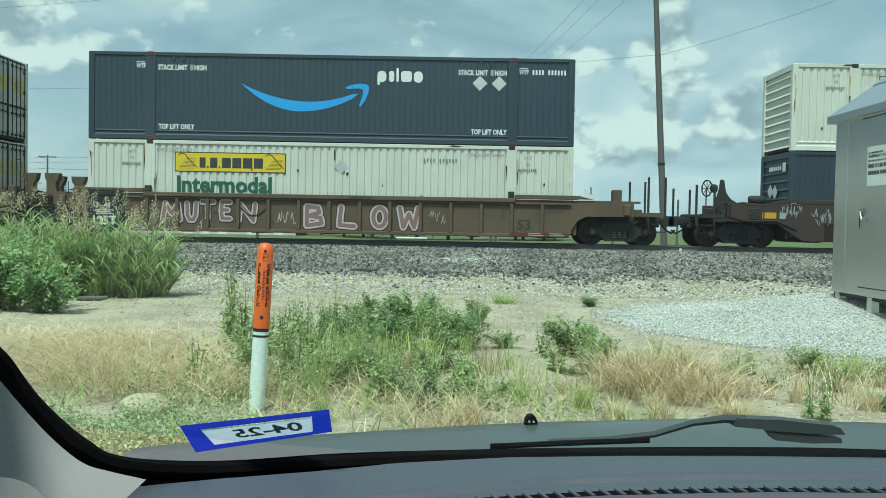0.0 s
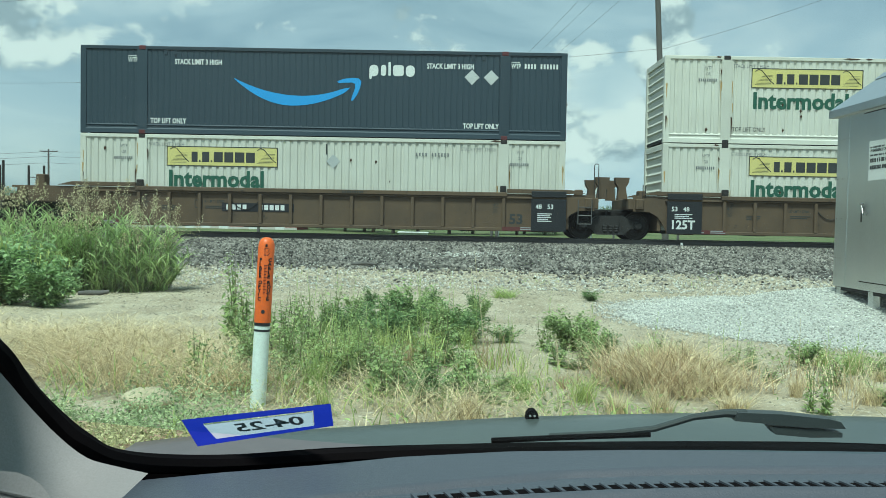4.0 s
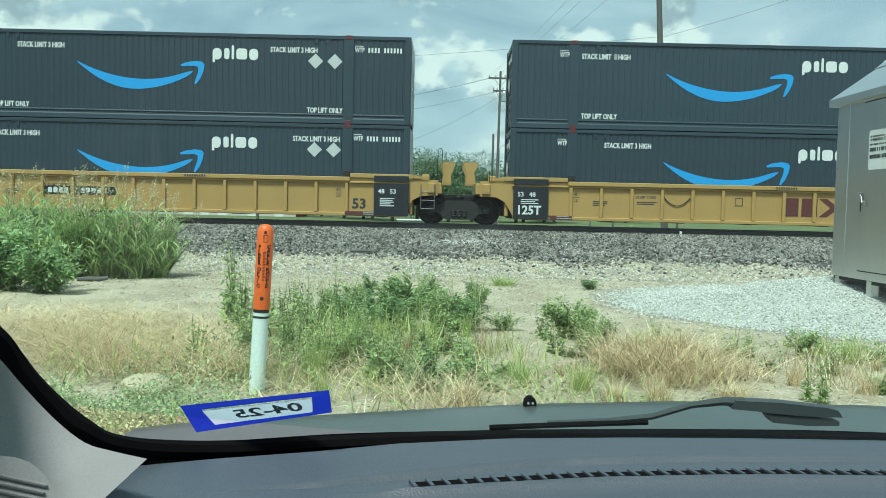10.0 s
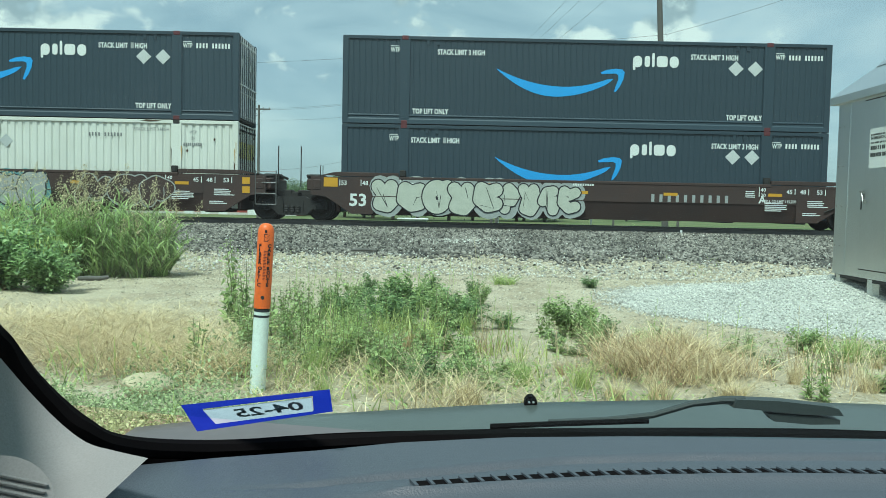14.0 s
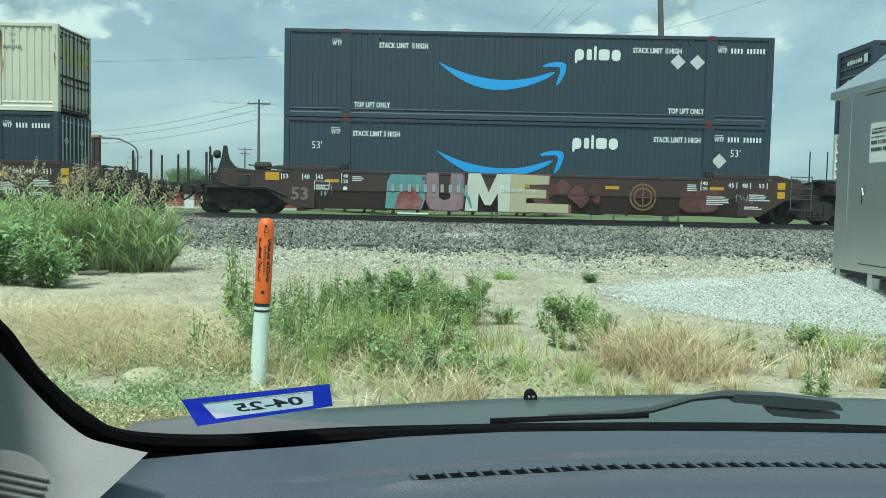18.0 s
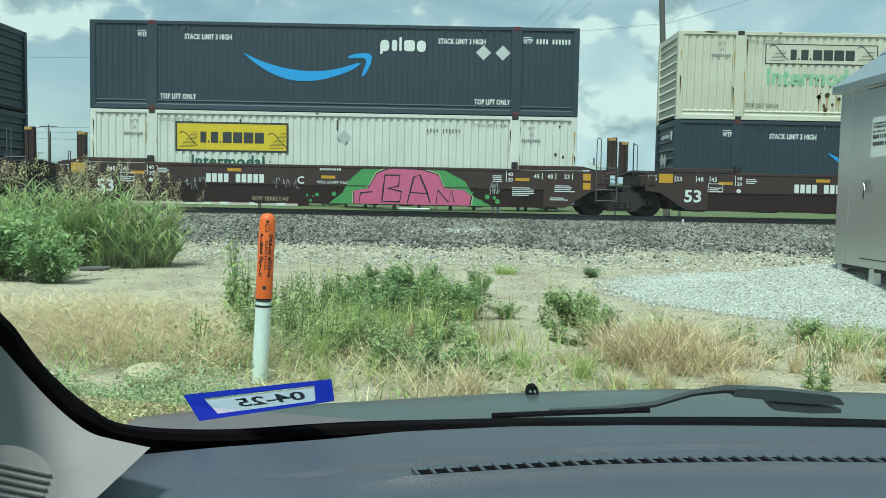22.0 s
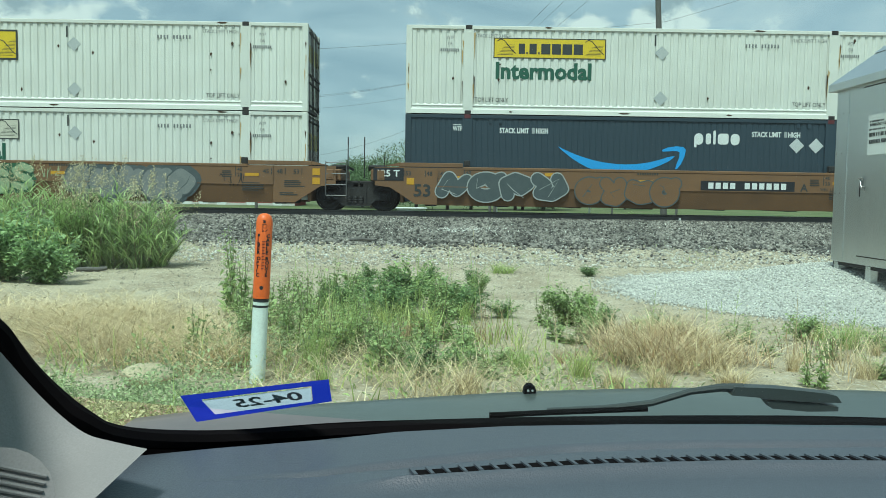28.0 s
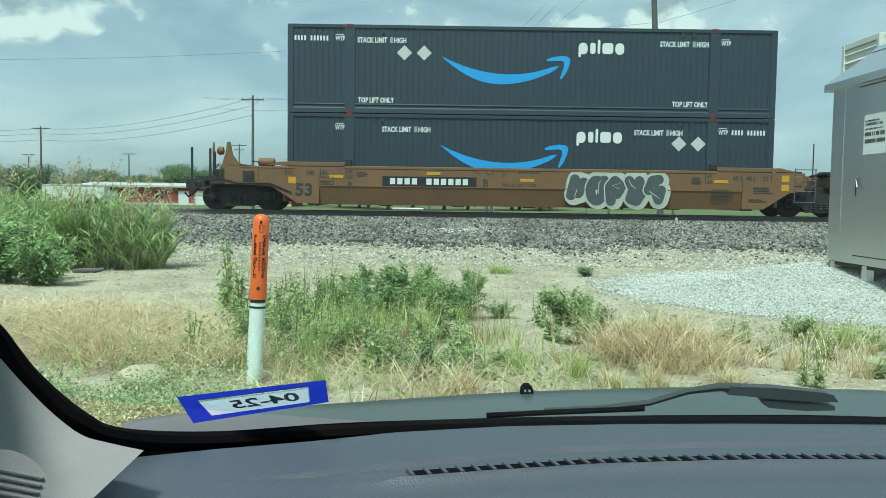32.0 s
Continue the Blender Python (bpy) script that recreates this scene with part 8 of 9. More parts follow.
def plant_all():
    rng = random.Random(5)
    shrubs = [shrub_meshes(20 + i, m, 1300, 0.095) for i, m in enumerate(("leaf_dark", "leaf", "leaf_dark"))]
    for i, (x, y, h, w) in enumerate(SHRUBS):
        st, lv = shrubs[i % 3]
        t = thing("shrub", "leafy green weed shrub on sandy ground", "shrub", pose(x, y, stand(x, y), 0, 0, rng.uniform(0, 360)) @ Matrix.Diagonal((max(w, 0.25) * 1.4, max(w, 0.25) * 1.4, h * 0.98, 1)), "weeds by the track")
        part("stems", st, M["stem"], t)
        part("leaves", lv, M["leaf"], t)
    for i in range(12):
        st, lv = shrubs[i % 3]
        x, y = rng.uniform(-1.6, 0.6), rng.uniform(9.6, 13.0)
        h = rng.uniform(0.2, 0.42)
        t = thing("shrub", "small leafy green weed on sandy ground", "shrub", pose(x, y, stand(x, y), 0, 0, rng.uniform(0, 360)) @ Matrix.Diagonal((h * 0.8, h * 0.8, h, 1)), "weeds by the track")
        part("stems", st, M["stem"], t)
        part("leaves", lv, M["leaf"], t)
    weeds = [tall_weed_meshes(40 + i) for i in range(3)]
    for i, (x, y, h, w) in enumerate(TALL_WEEDS):
        st, lv = weeds[i % 3]
        for k in range(2):
            xx, yy = x + (0 if k == 0 else rng.uniform(-0.12, 0.12)), y + (0 if k == 0 else rng.uniform(-0.15, 0.15))
            hh = h * (1.0 if k == 0 else rng.uniform(0.6, 0.9))
            t = thing("tall_weed", "tall thin green weed with small leaves", "weed", pose(xx, yy, stand(xx, yy), rng.uniform(-4, 4), rng.uniform(-4, 4), rng.uniform(0, 360)) @ Matrix.Diagonal((max(0.4, min(1.0, hh)), max(0.4, min(1.0, hh)), hh, 1)), "weeds by the track")
            part("stem", st, M["stem"], t)
            part("leaves", lv, M["leaf"], t)
    for i in range(80):
        st, lv = weeds[i % 3]
        x, y = (rng.uniform(-2.0, 0.3), rng.uniform(6.2, 10.2)) if i < 46 else (rng.uniform(-0.2, 4.3), rng.uniform(6.0, 8.4))
        if i >= 46 and 1.2 < x < 2.6 and y < 7.6:
            y += 1.4
        t = thing("tall_weed", "slender green weed among grass", "weed", pose(x, y, stand(x, y), rng.uniform(-6, 6), rng.uniform(-6, 6), rng.uniform(0, 360)) @ Matrix.Diagonal((0.85, 0.85, rng.uniform(0.25, 0.6) if i < 46 else rng.uniform(0.12, 0.34), 1)), "weeds by the track")
        part("stem", st, M["stem"], t)
        part("leaves", lv, M["leaf"], t)
    green = [tuft_mesh(60, "blade", 190, 0.3, 0.6), tuft_mesh(61, "blade_lime", 170, 0.35, 0.7), tuft_mesh(62, "blade", 150, 0.25, 0.4)]
    for i, (x, y, h, w) in enumerate(TUFTS):
        single("grass_tuft", green[i % 3], M["blade"], "green tuft of grass on sandy ground", "grass tuft", pose(x, y, stand(x, y), 0, 0, rng.uniform(0, 360)) @ Matrix.Diagonal((w * 1.3, w * 1.3, h * 1.05, 1)), "grass tufts")
    dry = [tuft_mesh(70, "straw", 260, 0.35, 0.7, 0.008), tuft_mesh(71, "straw", 260, 0.45, 0.8, 0.008), tuft_mesh(72, "straw_red", 200, 0.25, 0.4, 0.008)]
    for i, (x, y, h, w) in enumerate(DRY_TUFTS):
        k = 2 if i in (0, 3) else i % 2
        single("dry_tuft", dry[k], M["straw"], "dry straw-coloured tuft of grass", "grass tuft", pose(x, y, stand(x, y), 0, 0, rng.uniform(0, 360)) @ Matrix.Diagonal((w * 1.25, w * 1.25, h * 0.8, 1)), "dry grass tufts")
    # tall thin stalks
    stalks = [(0.33, 6.4, 1.12), (1.12, 8.9, 0.62), (-1.9, 8.3, 1.15), (1.43, 8.0, 0.62)]
    stalks += [(rng.uniform(-1.9, 0.5), rng.uniform(7.0, 10.5), rng.uniform(0.5, 0.85)) for k in range(20)] + [(rng.uniform(0.2, 4.2), rng.uniform(6.2, 8.6), rng.uniform(0.3, 0.6)) for k in range(14)]
    for x, y, h in stalks:
        dx, dy = rng.uniform(-0.1, 0.1) * h, rng.uniform(-0.06, 0.06) * h
        s = Shape().tube([(0, 0, 0), (dx * 0.3, dy * 0.3, h * 0.5), (dx, dy, h)], [0.0035, 0.0028, 0.0014], 5)
        for k in range(8):
            z = h * (0.2 + 0.09 * k)
            a = k * 2.4
            u = 0.5 * (z / h) ** 1.5 + 0.5 * (z / h) ** 3
            s.tube([(dx * u, dy * u, z), (dx * u + 0.05 * math.cos(a), dy * u + 0.05 * math.sin(a), z + 0.045)], 0.0016, 3)
        single("dry_stalk", s, M["seed"] if y < 7.2 else M["blade"], "thin upright weed stalk", "weed", pose(x, y, stand(x, y)), "weeds by the track")


def clump_of_cane():
    """The tall leafy grass before the bank: leaning stems, arching leaves all along them, a few feathery heads."""
    rng = np.random.default_rng(9)
    for k, (x, y, h, w, n) in enumerate(((-5.45, 14.8, 1.45, 0.66, 95), (-6.15, 15.0, 1.65, 0.8, 105), (-6.95, 14.8, 1.6, 0.85, 95), (-7.9, 15.2, 1.6, 0.9, 80), (-9.0, 15.8, 1.5, 1.0, 60))):
        t = thing("tall_grass_clump", "tall arching green grass with tan seed heads", "grass clump", pose(x, y, stand(x, y)), "tall grass clumps")
        stalks, roots, length, heads = Shape(), [], [], []
        for i in range(n):
            r, a = w * 0.72 * math.sqrt(rng.uniform(0, 1)), rng.uniform(0, math.tau)
            base = Vector((r * math.cos(a), r * math.sin(a), 0))
            tip = base + Vector((0.5 * r * math.cos(a) + rng.normal(0, 0.2), 0.5 * r * math.sin(a) + rng.normal(0, 0.14), h * rng.uniform(0.4, 1.0) * (1.08 - 0.42 * r / w)))
            stalks.tube([base, base.lerp(tip, 0.55), tip], [0.006, 0.005, 0.003], 4)
            for q in range(15):
                u = rng.uniform(0.03, 1.0)
                roots.append(tuple(base.lerp(tip, u)))
                length.append(rng.uniform(0.3, 0.62) * (1.1 - 0.3 * u))
            if i % 4 == 0:
                end = tip + Vector((rng.normal(0.06, 0.1), rng.normal(0, 0.1), rng.uniform(0.32, 0.62)))
                stalks.tube([tip, tip.lerp(end, 0.6) + Vector((0, 0, 0.03)), end], [0.003, 0.0025, 0.0015], 3)
                for q in range(70):
                    u = rng.uniform(0.3, 1.05)
                    heads.append(np.array(tip.lerp(end, u)) + rng.normal(0, 0.07 * (1.25 - u), 3))
        part("stems", stalks, M["stem"], t)
        length = np.array(length)
        v, f = blades(rng, np.array(roots), length, rng.uniform(0.018, 0.036, len(length)), 0.7, 1.4, 5, 0.85, 0.25)
        part("blades", mesh_of("blades", v, f, M["cane"]), M["cane"], t)
        m = 420
        r, a = w * 0.8 * np.sqrt(rng.uniform(0, 1, m)), rng.uniform(0, math.tau, m)
        v, f = blades(rng, np.stack([r * np.cos(a), r * np.sin(a), np.zeros(m)], -1), rng.uniform(0.3, 0.8, m), rng.uniform(0.014, 0.026, m), 0.5, 1.2, 5)
        part("blades", mesh_of("blades", v, f, M["cane"]), M["cane"], t)
        v, f = leaves(rng, np.array(heads), np.full(len(heads), 0.038), None, 0.8)
        part("seed_heads", mesh_of("seed_heads", v, f, M["seed"]), M["seed"], t, "tan feathery seed heads")
    for i, (x, y, h, w) in enumerate(((-5.75, 12.0, 0.85, 1.0), (-6.45, 12.2, 1.15, 1.35), (-7.5, 12.6, 1.3, 1.6))):
        st, lv = shrub_meshes(90 + i, "leaf_bush", 3600, 0.085)
        t = thing("shrub", "dense dark-leaved shrub beside tall grass", "shrub", pose(x, y, stand(x, y)) @ Matrix.Diagonal((w, w, h, 1)), "shrubs")
        part("stems", st, M["stem"], t)
        part("leaves", lv, M["leaf_bush"], t)
        m = 60
        r, a = 0.4 * w * np.sqrt(rng.uniform(0, 1, m)), rng.uniform(0, math.tau, m)
        z = rng.uniform(0.75, 1.0, m) * h * (1.05 - r / w * 0.7)
        v, f = blades(rng, np.stack([r * np.cos(a) / w, r * np.sin(a) / w, z / h], -1), rng.uniform(0.06, 0.16, m), rng.uniform(0.014, 0.022, m), 0.15, 0.3, 3)
        part("flower_spikes", mesh_of("flower_spikes", v, f, M["blade_lime"]), M["blade_lime"], t, "pale green flower spikes")


def meadow():
    """Loose grass of the verge: straw and green, as stuff."""
    rng = np.random.default_rng(31)

    def patch(cx, cy, sx, sy, tufts, each, spread=0.09):
        """Roots in loose tufts about a middle."""
        mx, my = rng.normal(cx, sx, tufts), rng.normal(cy, sy, tufts)
        x = np.repeat(mx, each) + rng.normal(0, spread, tufts * each)
        y = np.repeat(my, each) + rng.normal(0, spread, tufts * each)
        keep = (y > 3.0) & (rng.uniform(0, 1, len(x)) < np.repeat(rng.uniform(0.25, 1, tufts), each))
        x, y = x[keep], y[keep]
        z = np.array([earth(a, b) for a, b in zip(x, y)])
        return np.stack([x, y, z], -1)

    def lay(name, mat, label, groups):
        out = []
        for roots, h, w, lean, droop, lift in groups:
            n = len(roots)
            roots = roots + np.stack([np.zeros(n), np.zeros(n), h * 0.35 * rng.uniform(0, 1, n) ** 2 * (1.2 - lift)], -1)
            out.append(blades(rng, roots, h * rng.uniform(0.3, 1.2, n), w * rng.uniform(0.6, 1.4, n), lean, droop, 4, lift, 0.15 if lift > 0.8 else 0.5))
        v, f = joined(out)
        single(name, mesh_of(name, v, f, M[mat]), M[mat], label, "grass", kind="stuff")
    lay("dry_grass", "straw", "matted dry straw-coloured grass on the verge", [
        (patch(-2.9, 7.5, 0.6, 0.7, 170, 60), 0.5, 0.005, 1.0, 1.2, 0.55), (patch(-2.9, 7.5, 0.6, 0.7, 26, 12), 0.42, 0.005, 0.4, 0.6, 0.9), (patch(-4.3, 8.8, 0.7, 0.5, 60, 45), 0.36, 0.006, 1.2, 1.1, 0.5), (patch(-1.75, 6.7, 0.35, 0.45, 52, 50), 0.46, 0.005, 0.8, 1.0, 0.7),
        (patch(1.85, 7.0, 0.26, 0.3, 44, 55, 0.07), 0.46, 0.006, 0.75, 1.2, 0.95), (patch(2.1, 6.9, 0.34, 0.3, 26, 50), 0.4, 0.006, 1.2, 1.1, 0.6), (patch(3.1, 6.7, 0.3, 0.3, 8, 45, 0.06), 0.34, 0.005, 0.4, 0.6, 1.0),
        (patch(0.15, 5.5, 0.25, 0.2, 10, 60), 0.42, 0.005, 0.9, 0.8, 0.8), (patch(0.6, 6.3, 1.6, 0.8, 40, 22, 0.16), 0.24, 0.005, 1.3, 1.2, 0.5), (patch(-0.7, 6.4, 0.7, 0.6, 44, 26, 0.12), 0.36, 0.005, 0.9, 1.0, 0.6),
        (patch(-7, 10.8, 1.4, 0.3, 24, 40, 0.14), 0.3, 0.006, 1.0, 1.0, 0.6), (patch(4.1, 7.3, 0.2, 0.3, 8, 40, 0.06), 0.3, 0.005, 0.5, 0.8, 0.9)])
    lay("rust_grass", "straw_red", "reddish-brown dead grass stalks on the verge", [
        (patch(1.8, 7.0, 0.28, 0.3, 34, 45), 0.46, 0.005, 0.6, 0.9, 0.9), (patch(-3.2, 7.4, 0.8, 0.6, 26, 16), 0.34, 0.004, 0.9, 0.9, 0.6), (patch(0.5, 6.6, 0.8, 0.6, 20, 12), 0.34, 0.004, 0.4, 0.5, 0.9), (patch(0.42, 7.6, 0.06, 0.08, 3, 40, 0.04), 0.42, 0.004, 0.3, 0.4, 1.0), (patch(3.1, 6.8, 0.2, 0.3, 6, 22, 0.05), 0.36, 0.004, 0.3, 0.4, 1.0)])
    lay("green_grass", "blade", "sparse green grass and weeds on the verge", [
        (patch(-0.9, 7.1, 0.6, 0.9, 10, 14), 0.36, 0.008, 0.45, 0.7, 1.0), (patch(-1.2, 8.3, 0.45, 0.6, 22, 14), 0.44, 0.009, 0.35, 0.6, 1.0), (patch(0.8, 6.2, 0.8, 0.7, 14, 14), 0.22, 0.007, 0.6, 0.9, 1.0),
        (patch(3.9, 7.6, 0.4, 0.4, 7, 16), 0.24, 0.008, 0.5, 0.8, 1.0), (patch(-2.4, 6.6, 0.6, 0.6, 20, 12), 0.34, 0.008, 0.35, 0.6, 1.0), (patch(0, 18, 7, 1.2, 40, 12, 0.2), 0.14, 0.008, 0.5, 0.8, 1.0)])
    lay("lime_grass", "blade_lime", "yellow-green young grass on the verge", [
        (patch(-0.7, 7.4, 0.5, 0.8, 24, 16), 0.4, 0.009, 0.3, 0.6, 1.0), (patch(-0.5, 5.9, 0.5, 0.4, 9, 20), 0.28, 0.007, 0.6, 0.9, 1.0), (patch(0.9, 6.2, 0.4, 0.4, 9, 20), 0.28, 0.007, 0.5, 0.8, 1.0), (patch(0.7, 7.4, 0.3, 0.4, 12, 16), 0.3, 0.007, 0.3, 0.6, 1.0), (patch(-0.2, 7.9, 0.12, 0.2, 6, 30, 0.05), 0.45, 0.009, 0.4, 0.7, 1.0)])
    # low broad-leaved weeds: near the car, and strewn
    def mat_of_leaves(cx, cy, sx, sy, n, h, size=0.036):
        x, y = rng.normal(cx, sx, n), rng.normal(cy, sy, n)
        keep = y > 3.3
        x, y = x[keep], y[keep]
        clump = 0.55 + 0.9 * np.array([noise.noise(Vector((a * 2.2, b * 2.2, 5))) for a, b in zip(x, y)])
        z = np.array([earth(a, b) for a, b in zip(x, y)]) + h * np.clip(clump, 0.05, 1.2) * rng.uniform(0.1, 1.0, len(x))
        return leaves(rng, np.stack([x, y, z], -1), np.full(len(x), size), None, 0.6)
    v, f = joined([mat_of_leaves(-2.3, 4.8, 0.5, 0.35, 8000, 0.42, 0.03), mat_of_leaves(-1.5, 4.9, 0.35, 0.3, 2200, 0.25, 0.03), mat_of_leaves(-1.6, 6.4, 0.3, 0.4, 1300, 0.4)])
    single("low_weeds", mesh_of("low_weeds", v, f, M["leaf_grey"]), M["leaf_grey"], "low grey-green feathery weeds near the car", "weeds", kind="stuff")
    v, f = joined([mat_of_leaves(-0.9, 7.3, 0.6, 0.8, 600, 0.3, 0.05), mat_of_leaves(0.6, 6.2, 0.7, 0.5, 900, 0.14, 0.045), mat_of_leaves(-0.5, 9.4, 0.5, 0.6, 700, 0.35, 0.05), mat_of_leaves(3.9, 8.0, 0.4, 0.4, 600, 0.2, 0.05)])
    single("low_weeds", mesh_of("low_weeds", v, f, M["leaf"]), M["leaf"], "low broad-leaved green weeds on the verge", "weeds", kind="stuff")
    # far side of the track: rough grass
    v, f = blades(rng, np.stack([rng.uniform(-40, 30, 6000), rng.uniform(34.5, 47, 6000), np.full(6000, -0.3)], -1), rng.uniform(0.2, 0.7, 6000), rng.uniform(0.02, 0.05, 6000), 0.3, 0.6, 2)
    single("far_grass", mesh_of("far_grass", v, f, M["blade"]), M["blade"], "rough green grass beyond the track", "grass", kind="stuff")
    v, f = blades(rng, np.stack([rng.uniform(-45, 35, 5000), rng.uniform(35, 60, 5000), np.full(5000, -0.28)], -1), rng.uniform(0.15, 0.5, 5000), rng.uniform(0.02, 0.05, 5000), 0.5, 0.8, 2)
    single("far_dry_grass", mesh_of("far_dry_grass", v, f, M["straw"]), M["straw"], "dry straw-coloured grass beyond the track", "grass", kind="stuff")


plant_all()
clump_of_cane()
meadow()


# ---- beyond the track ----
def tree(x, y, height, spread, seed, leaf=0.27, n=9500):
    rng = np.random.default_rng(seed)
    t = thing("tree", "broad green leafy tree beyond the track", "tree", pose(x, y, -0.3), "far trees")
    trunk = Shape().tube([(0, 0, 0), (0.05, 0, height * 0.25), (0.1, 0.05, height * 0.5)], [0.22, 0.17, 0.1], 8)
    tips = []
    for i in range(13):
        a, r, z = rng.uniform(0, math.tau), spread * rng.uniform(0.15, 0.5), height * rng.uniform(0.28, 0.9)
        tip = Vector((r * math.cos(a), r * math.sin(a), z))
        trunk.tube([(0.05, 0, height * rng.uniform(0.2, 0.4)), tip * 0.6 + Vector((0, 0, height * 0.12)), tip], [0.09, 0.06, 0.02], 5)
        tips.append(np.array(tip))
    part("trunk", trunk, M["bark"], t)
    spots = []
    for i in range(n):
        c = tips[i % len(tips)]
        d = rng.normal(0, 1, 3)
        d /= np.linalg.norm(d)
        spots.append(c + d * np.array((spread * 0.26, spread * 0.26, height * 0.17)) * rng.uniform(0.5, 1.05))
    spots = np.array(spots)
    spots[:, 2] = np.maximum(spots[:, 2], height * 0.1) - height * 0.1 * (rng.uniform(0, 1, n) < 0.3)
    v, f = leaves(rng, spots, np.full(n, leaf), np.arctan2(spots[:, 1], spots[:, 0]), 0.7)
    part("crown", mesh_of("crown", v, f, M["tree_leaf"]), M["tree_leaf"], t)


for k, (x, y, h, w) in enumerate(((-3.2, 98, 7.6, 8), (3.4, 102, 7.4, 8), (9.0, 104, 5.4, 7), (13.0, 108, 4.8, 7), (-9.0, 104, 6.4, 7), (-6.0, 96, 8.6, 10), (0.5, 100, 8.2, 9), (6.5, 104, 7.2, 8), (10.5, 110, 6.0, 8), (-13.5, 112, 6.0, 7), (-10.5, 108, 5.6, 6),
                                  (-36, 122, 5.8, 9), (-44, 125, 4.4, 7), (-58, 122, 4.6, 8), (-68, 118, 6.4, 10), (-48, 132, 4.2, 8), (-40.5, 126, 5.6, 7), (15.5, 118, 4.6, 7), (-76, 120, 6.0, 10), (60, 150, 7, 10), (72, 150, 6, 10), (28, 128, 4.2, 7), (-32, 124, 5.2, 8), (-27, 126, 5.6, 8), (-22.5, 124, 5.4, 7), (-18, 122, 5.8, 8), (-54, 128, 5.0, 8), (-62, 124, 5.4, 8))):
    tree(x, y, h, w, 300 + k)


def far_bushes():
    """Scrub between the track and the buildings, to the left."""
    for i, (x, y, h, w) in enumerate(((-23.5, 38, 2.1, 3.0), (-20.8, 38.5, 1.9, 2.6), (-26.5, 39, 2.3, 3.2), (-18.5, 40, 1.4, 2.2), (-29.5, 39, 2.4, 3.4), (5.6, 40, 0.8, 1.2), (9.6, 41, 0.9, 1.4))):
        st, lv = shrub_meshes(140 + i, "leaf", 1600, 0.07)
        t = thing("shrub", "rough green scrub bush beyond the track", "shrub", pose(x, y, -0.1) @ Matrix.Diagonal((w, w, h, 1)), "shrubs")
        part("stems", st, M["stem"], t)
        part("leaves", lv, M["leaf"], t)


far_bushes()


def utility_pole(x, y, height, r, lean=0.0, arms=(), label="grey weathered wooden utility pole", extras=True):
    p = thing("utility_pole", label, "utility pole", pose(x, y, -0.25, 0, lean, 0), "utility poles")
    part("shaft", Shape().tube([(0, 0, 0), (0, 0, height * 0.5), (0, 0, height)], [r * 1.15, r, r * 0.8], 12), M["wood_pole"], p, smooth=True)
    for z, w in arms:
        arm = part("crossarm", Shape().box(-w / 2, w / 2, -0.06, 0.06, z - 0.06, z + 0.06, 0.01), M["wood_pole"], p)
        for u in (-0.46, -0.2, 0.2, 0.46):
            part("insulator", kept("insul", lambda: Shape().lathe([(0.03, 0), (0.05, 0.04), (0.03, 0.08), (0.05, 0.12), (0.02, 0.18)], 8).mesh("insulator", M["faint"])), M["faint"], arm, at=pose(u * w, 0, z + 0.06))
        part("brace", Shape().tube([(-w * 0.28, -0.05, z - 0.04), (0, -0.08, z - 0.6), (w * 0.28, -0.05, z - 0.04)], 0.015, 4), M["iron"], p)
    return p


near_pole = utility_pole(11.2, 42, 16.0, 0.155, -3.3, (), "tall leaning brown timber pole behind the track")
part("collar", Shape().lathe([(0.19, 4.9), (0.19, 5.0)], 10), M["iron"], near_pole)
mid_pole = utility_pole(3.72, 60, 11.5, 0.095, 0.5, ((11.0, 1.7), (10.1, 1.0)), "wooden utility pole with crossarms and a transformer")
part("transformer", Shape().lathe([(0.16, 9.3), (0.19, 9.35), (0.19, 9.95), (0.12, 10.05)], 12, at=(0.3, -0.1, 0)), M["steel"], mid_pole, "grey transformer can")
utility_pole(3.42, 61, 7.1, 0.09, 0.4, (), "bare timber stub pole")
utility_pole(-57.4, 120, 10.9, 0.14, 0, ((10.6, 2.6),), "distant utility pole with a crossarm")
utility_pole(-18.0, 80, 11.0, 0.13, 0, ((10.6, 2.2),), "utility pole with a crossarm")
utility_pole(-74.0, 150, 7.8, 0.12, 0, ((8.1, 2.4),), "distant utility pole with a crossarm")
utility_pole(-56.0, 150, 8.4, 0.12, 0, ((8.5, 2.4),), "distant utility pole with a crossarm")
utility_pole(-36.2, 150, 10.6, 0.13, 0, ((10.3, 2.6), (9.5, 1.8)), "distant utility pole with two crossarms")
utility_pole(12.6, 62, 4.2, 0.07, 0, (), "thin dark timber post by the road")
utility_pole(17.4, 62, 3.9, 0.09, 0.5, (), "short leaning timber post by the road")


def street_lamp():
    s = thing("street_lamp", "slim grey street lamp with a bent arm", "street lamp", pose(4.0, 62, -0.25), "street lamps")
    part("shaft", Shape().tube([(0, 0, 0), (0, 0, 6.1), (0.25, 0, 6.4), (0.8, 0, 6.6), (1.3, 0, 6.65)], [0.06, 0.05, 0.04, 0.035, 0.03], 8), M["steel"], s)
    part("lamp_head", Shape().box(1.2, 1.65, -0.1, 0.1, 6.58, 6.68, 0.03), M["steel"], s)


street_lamp()


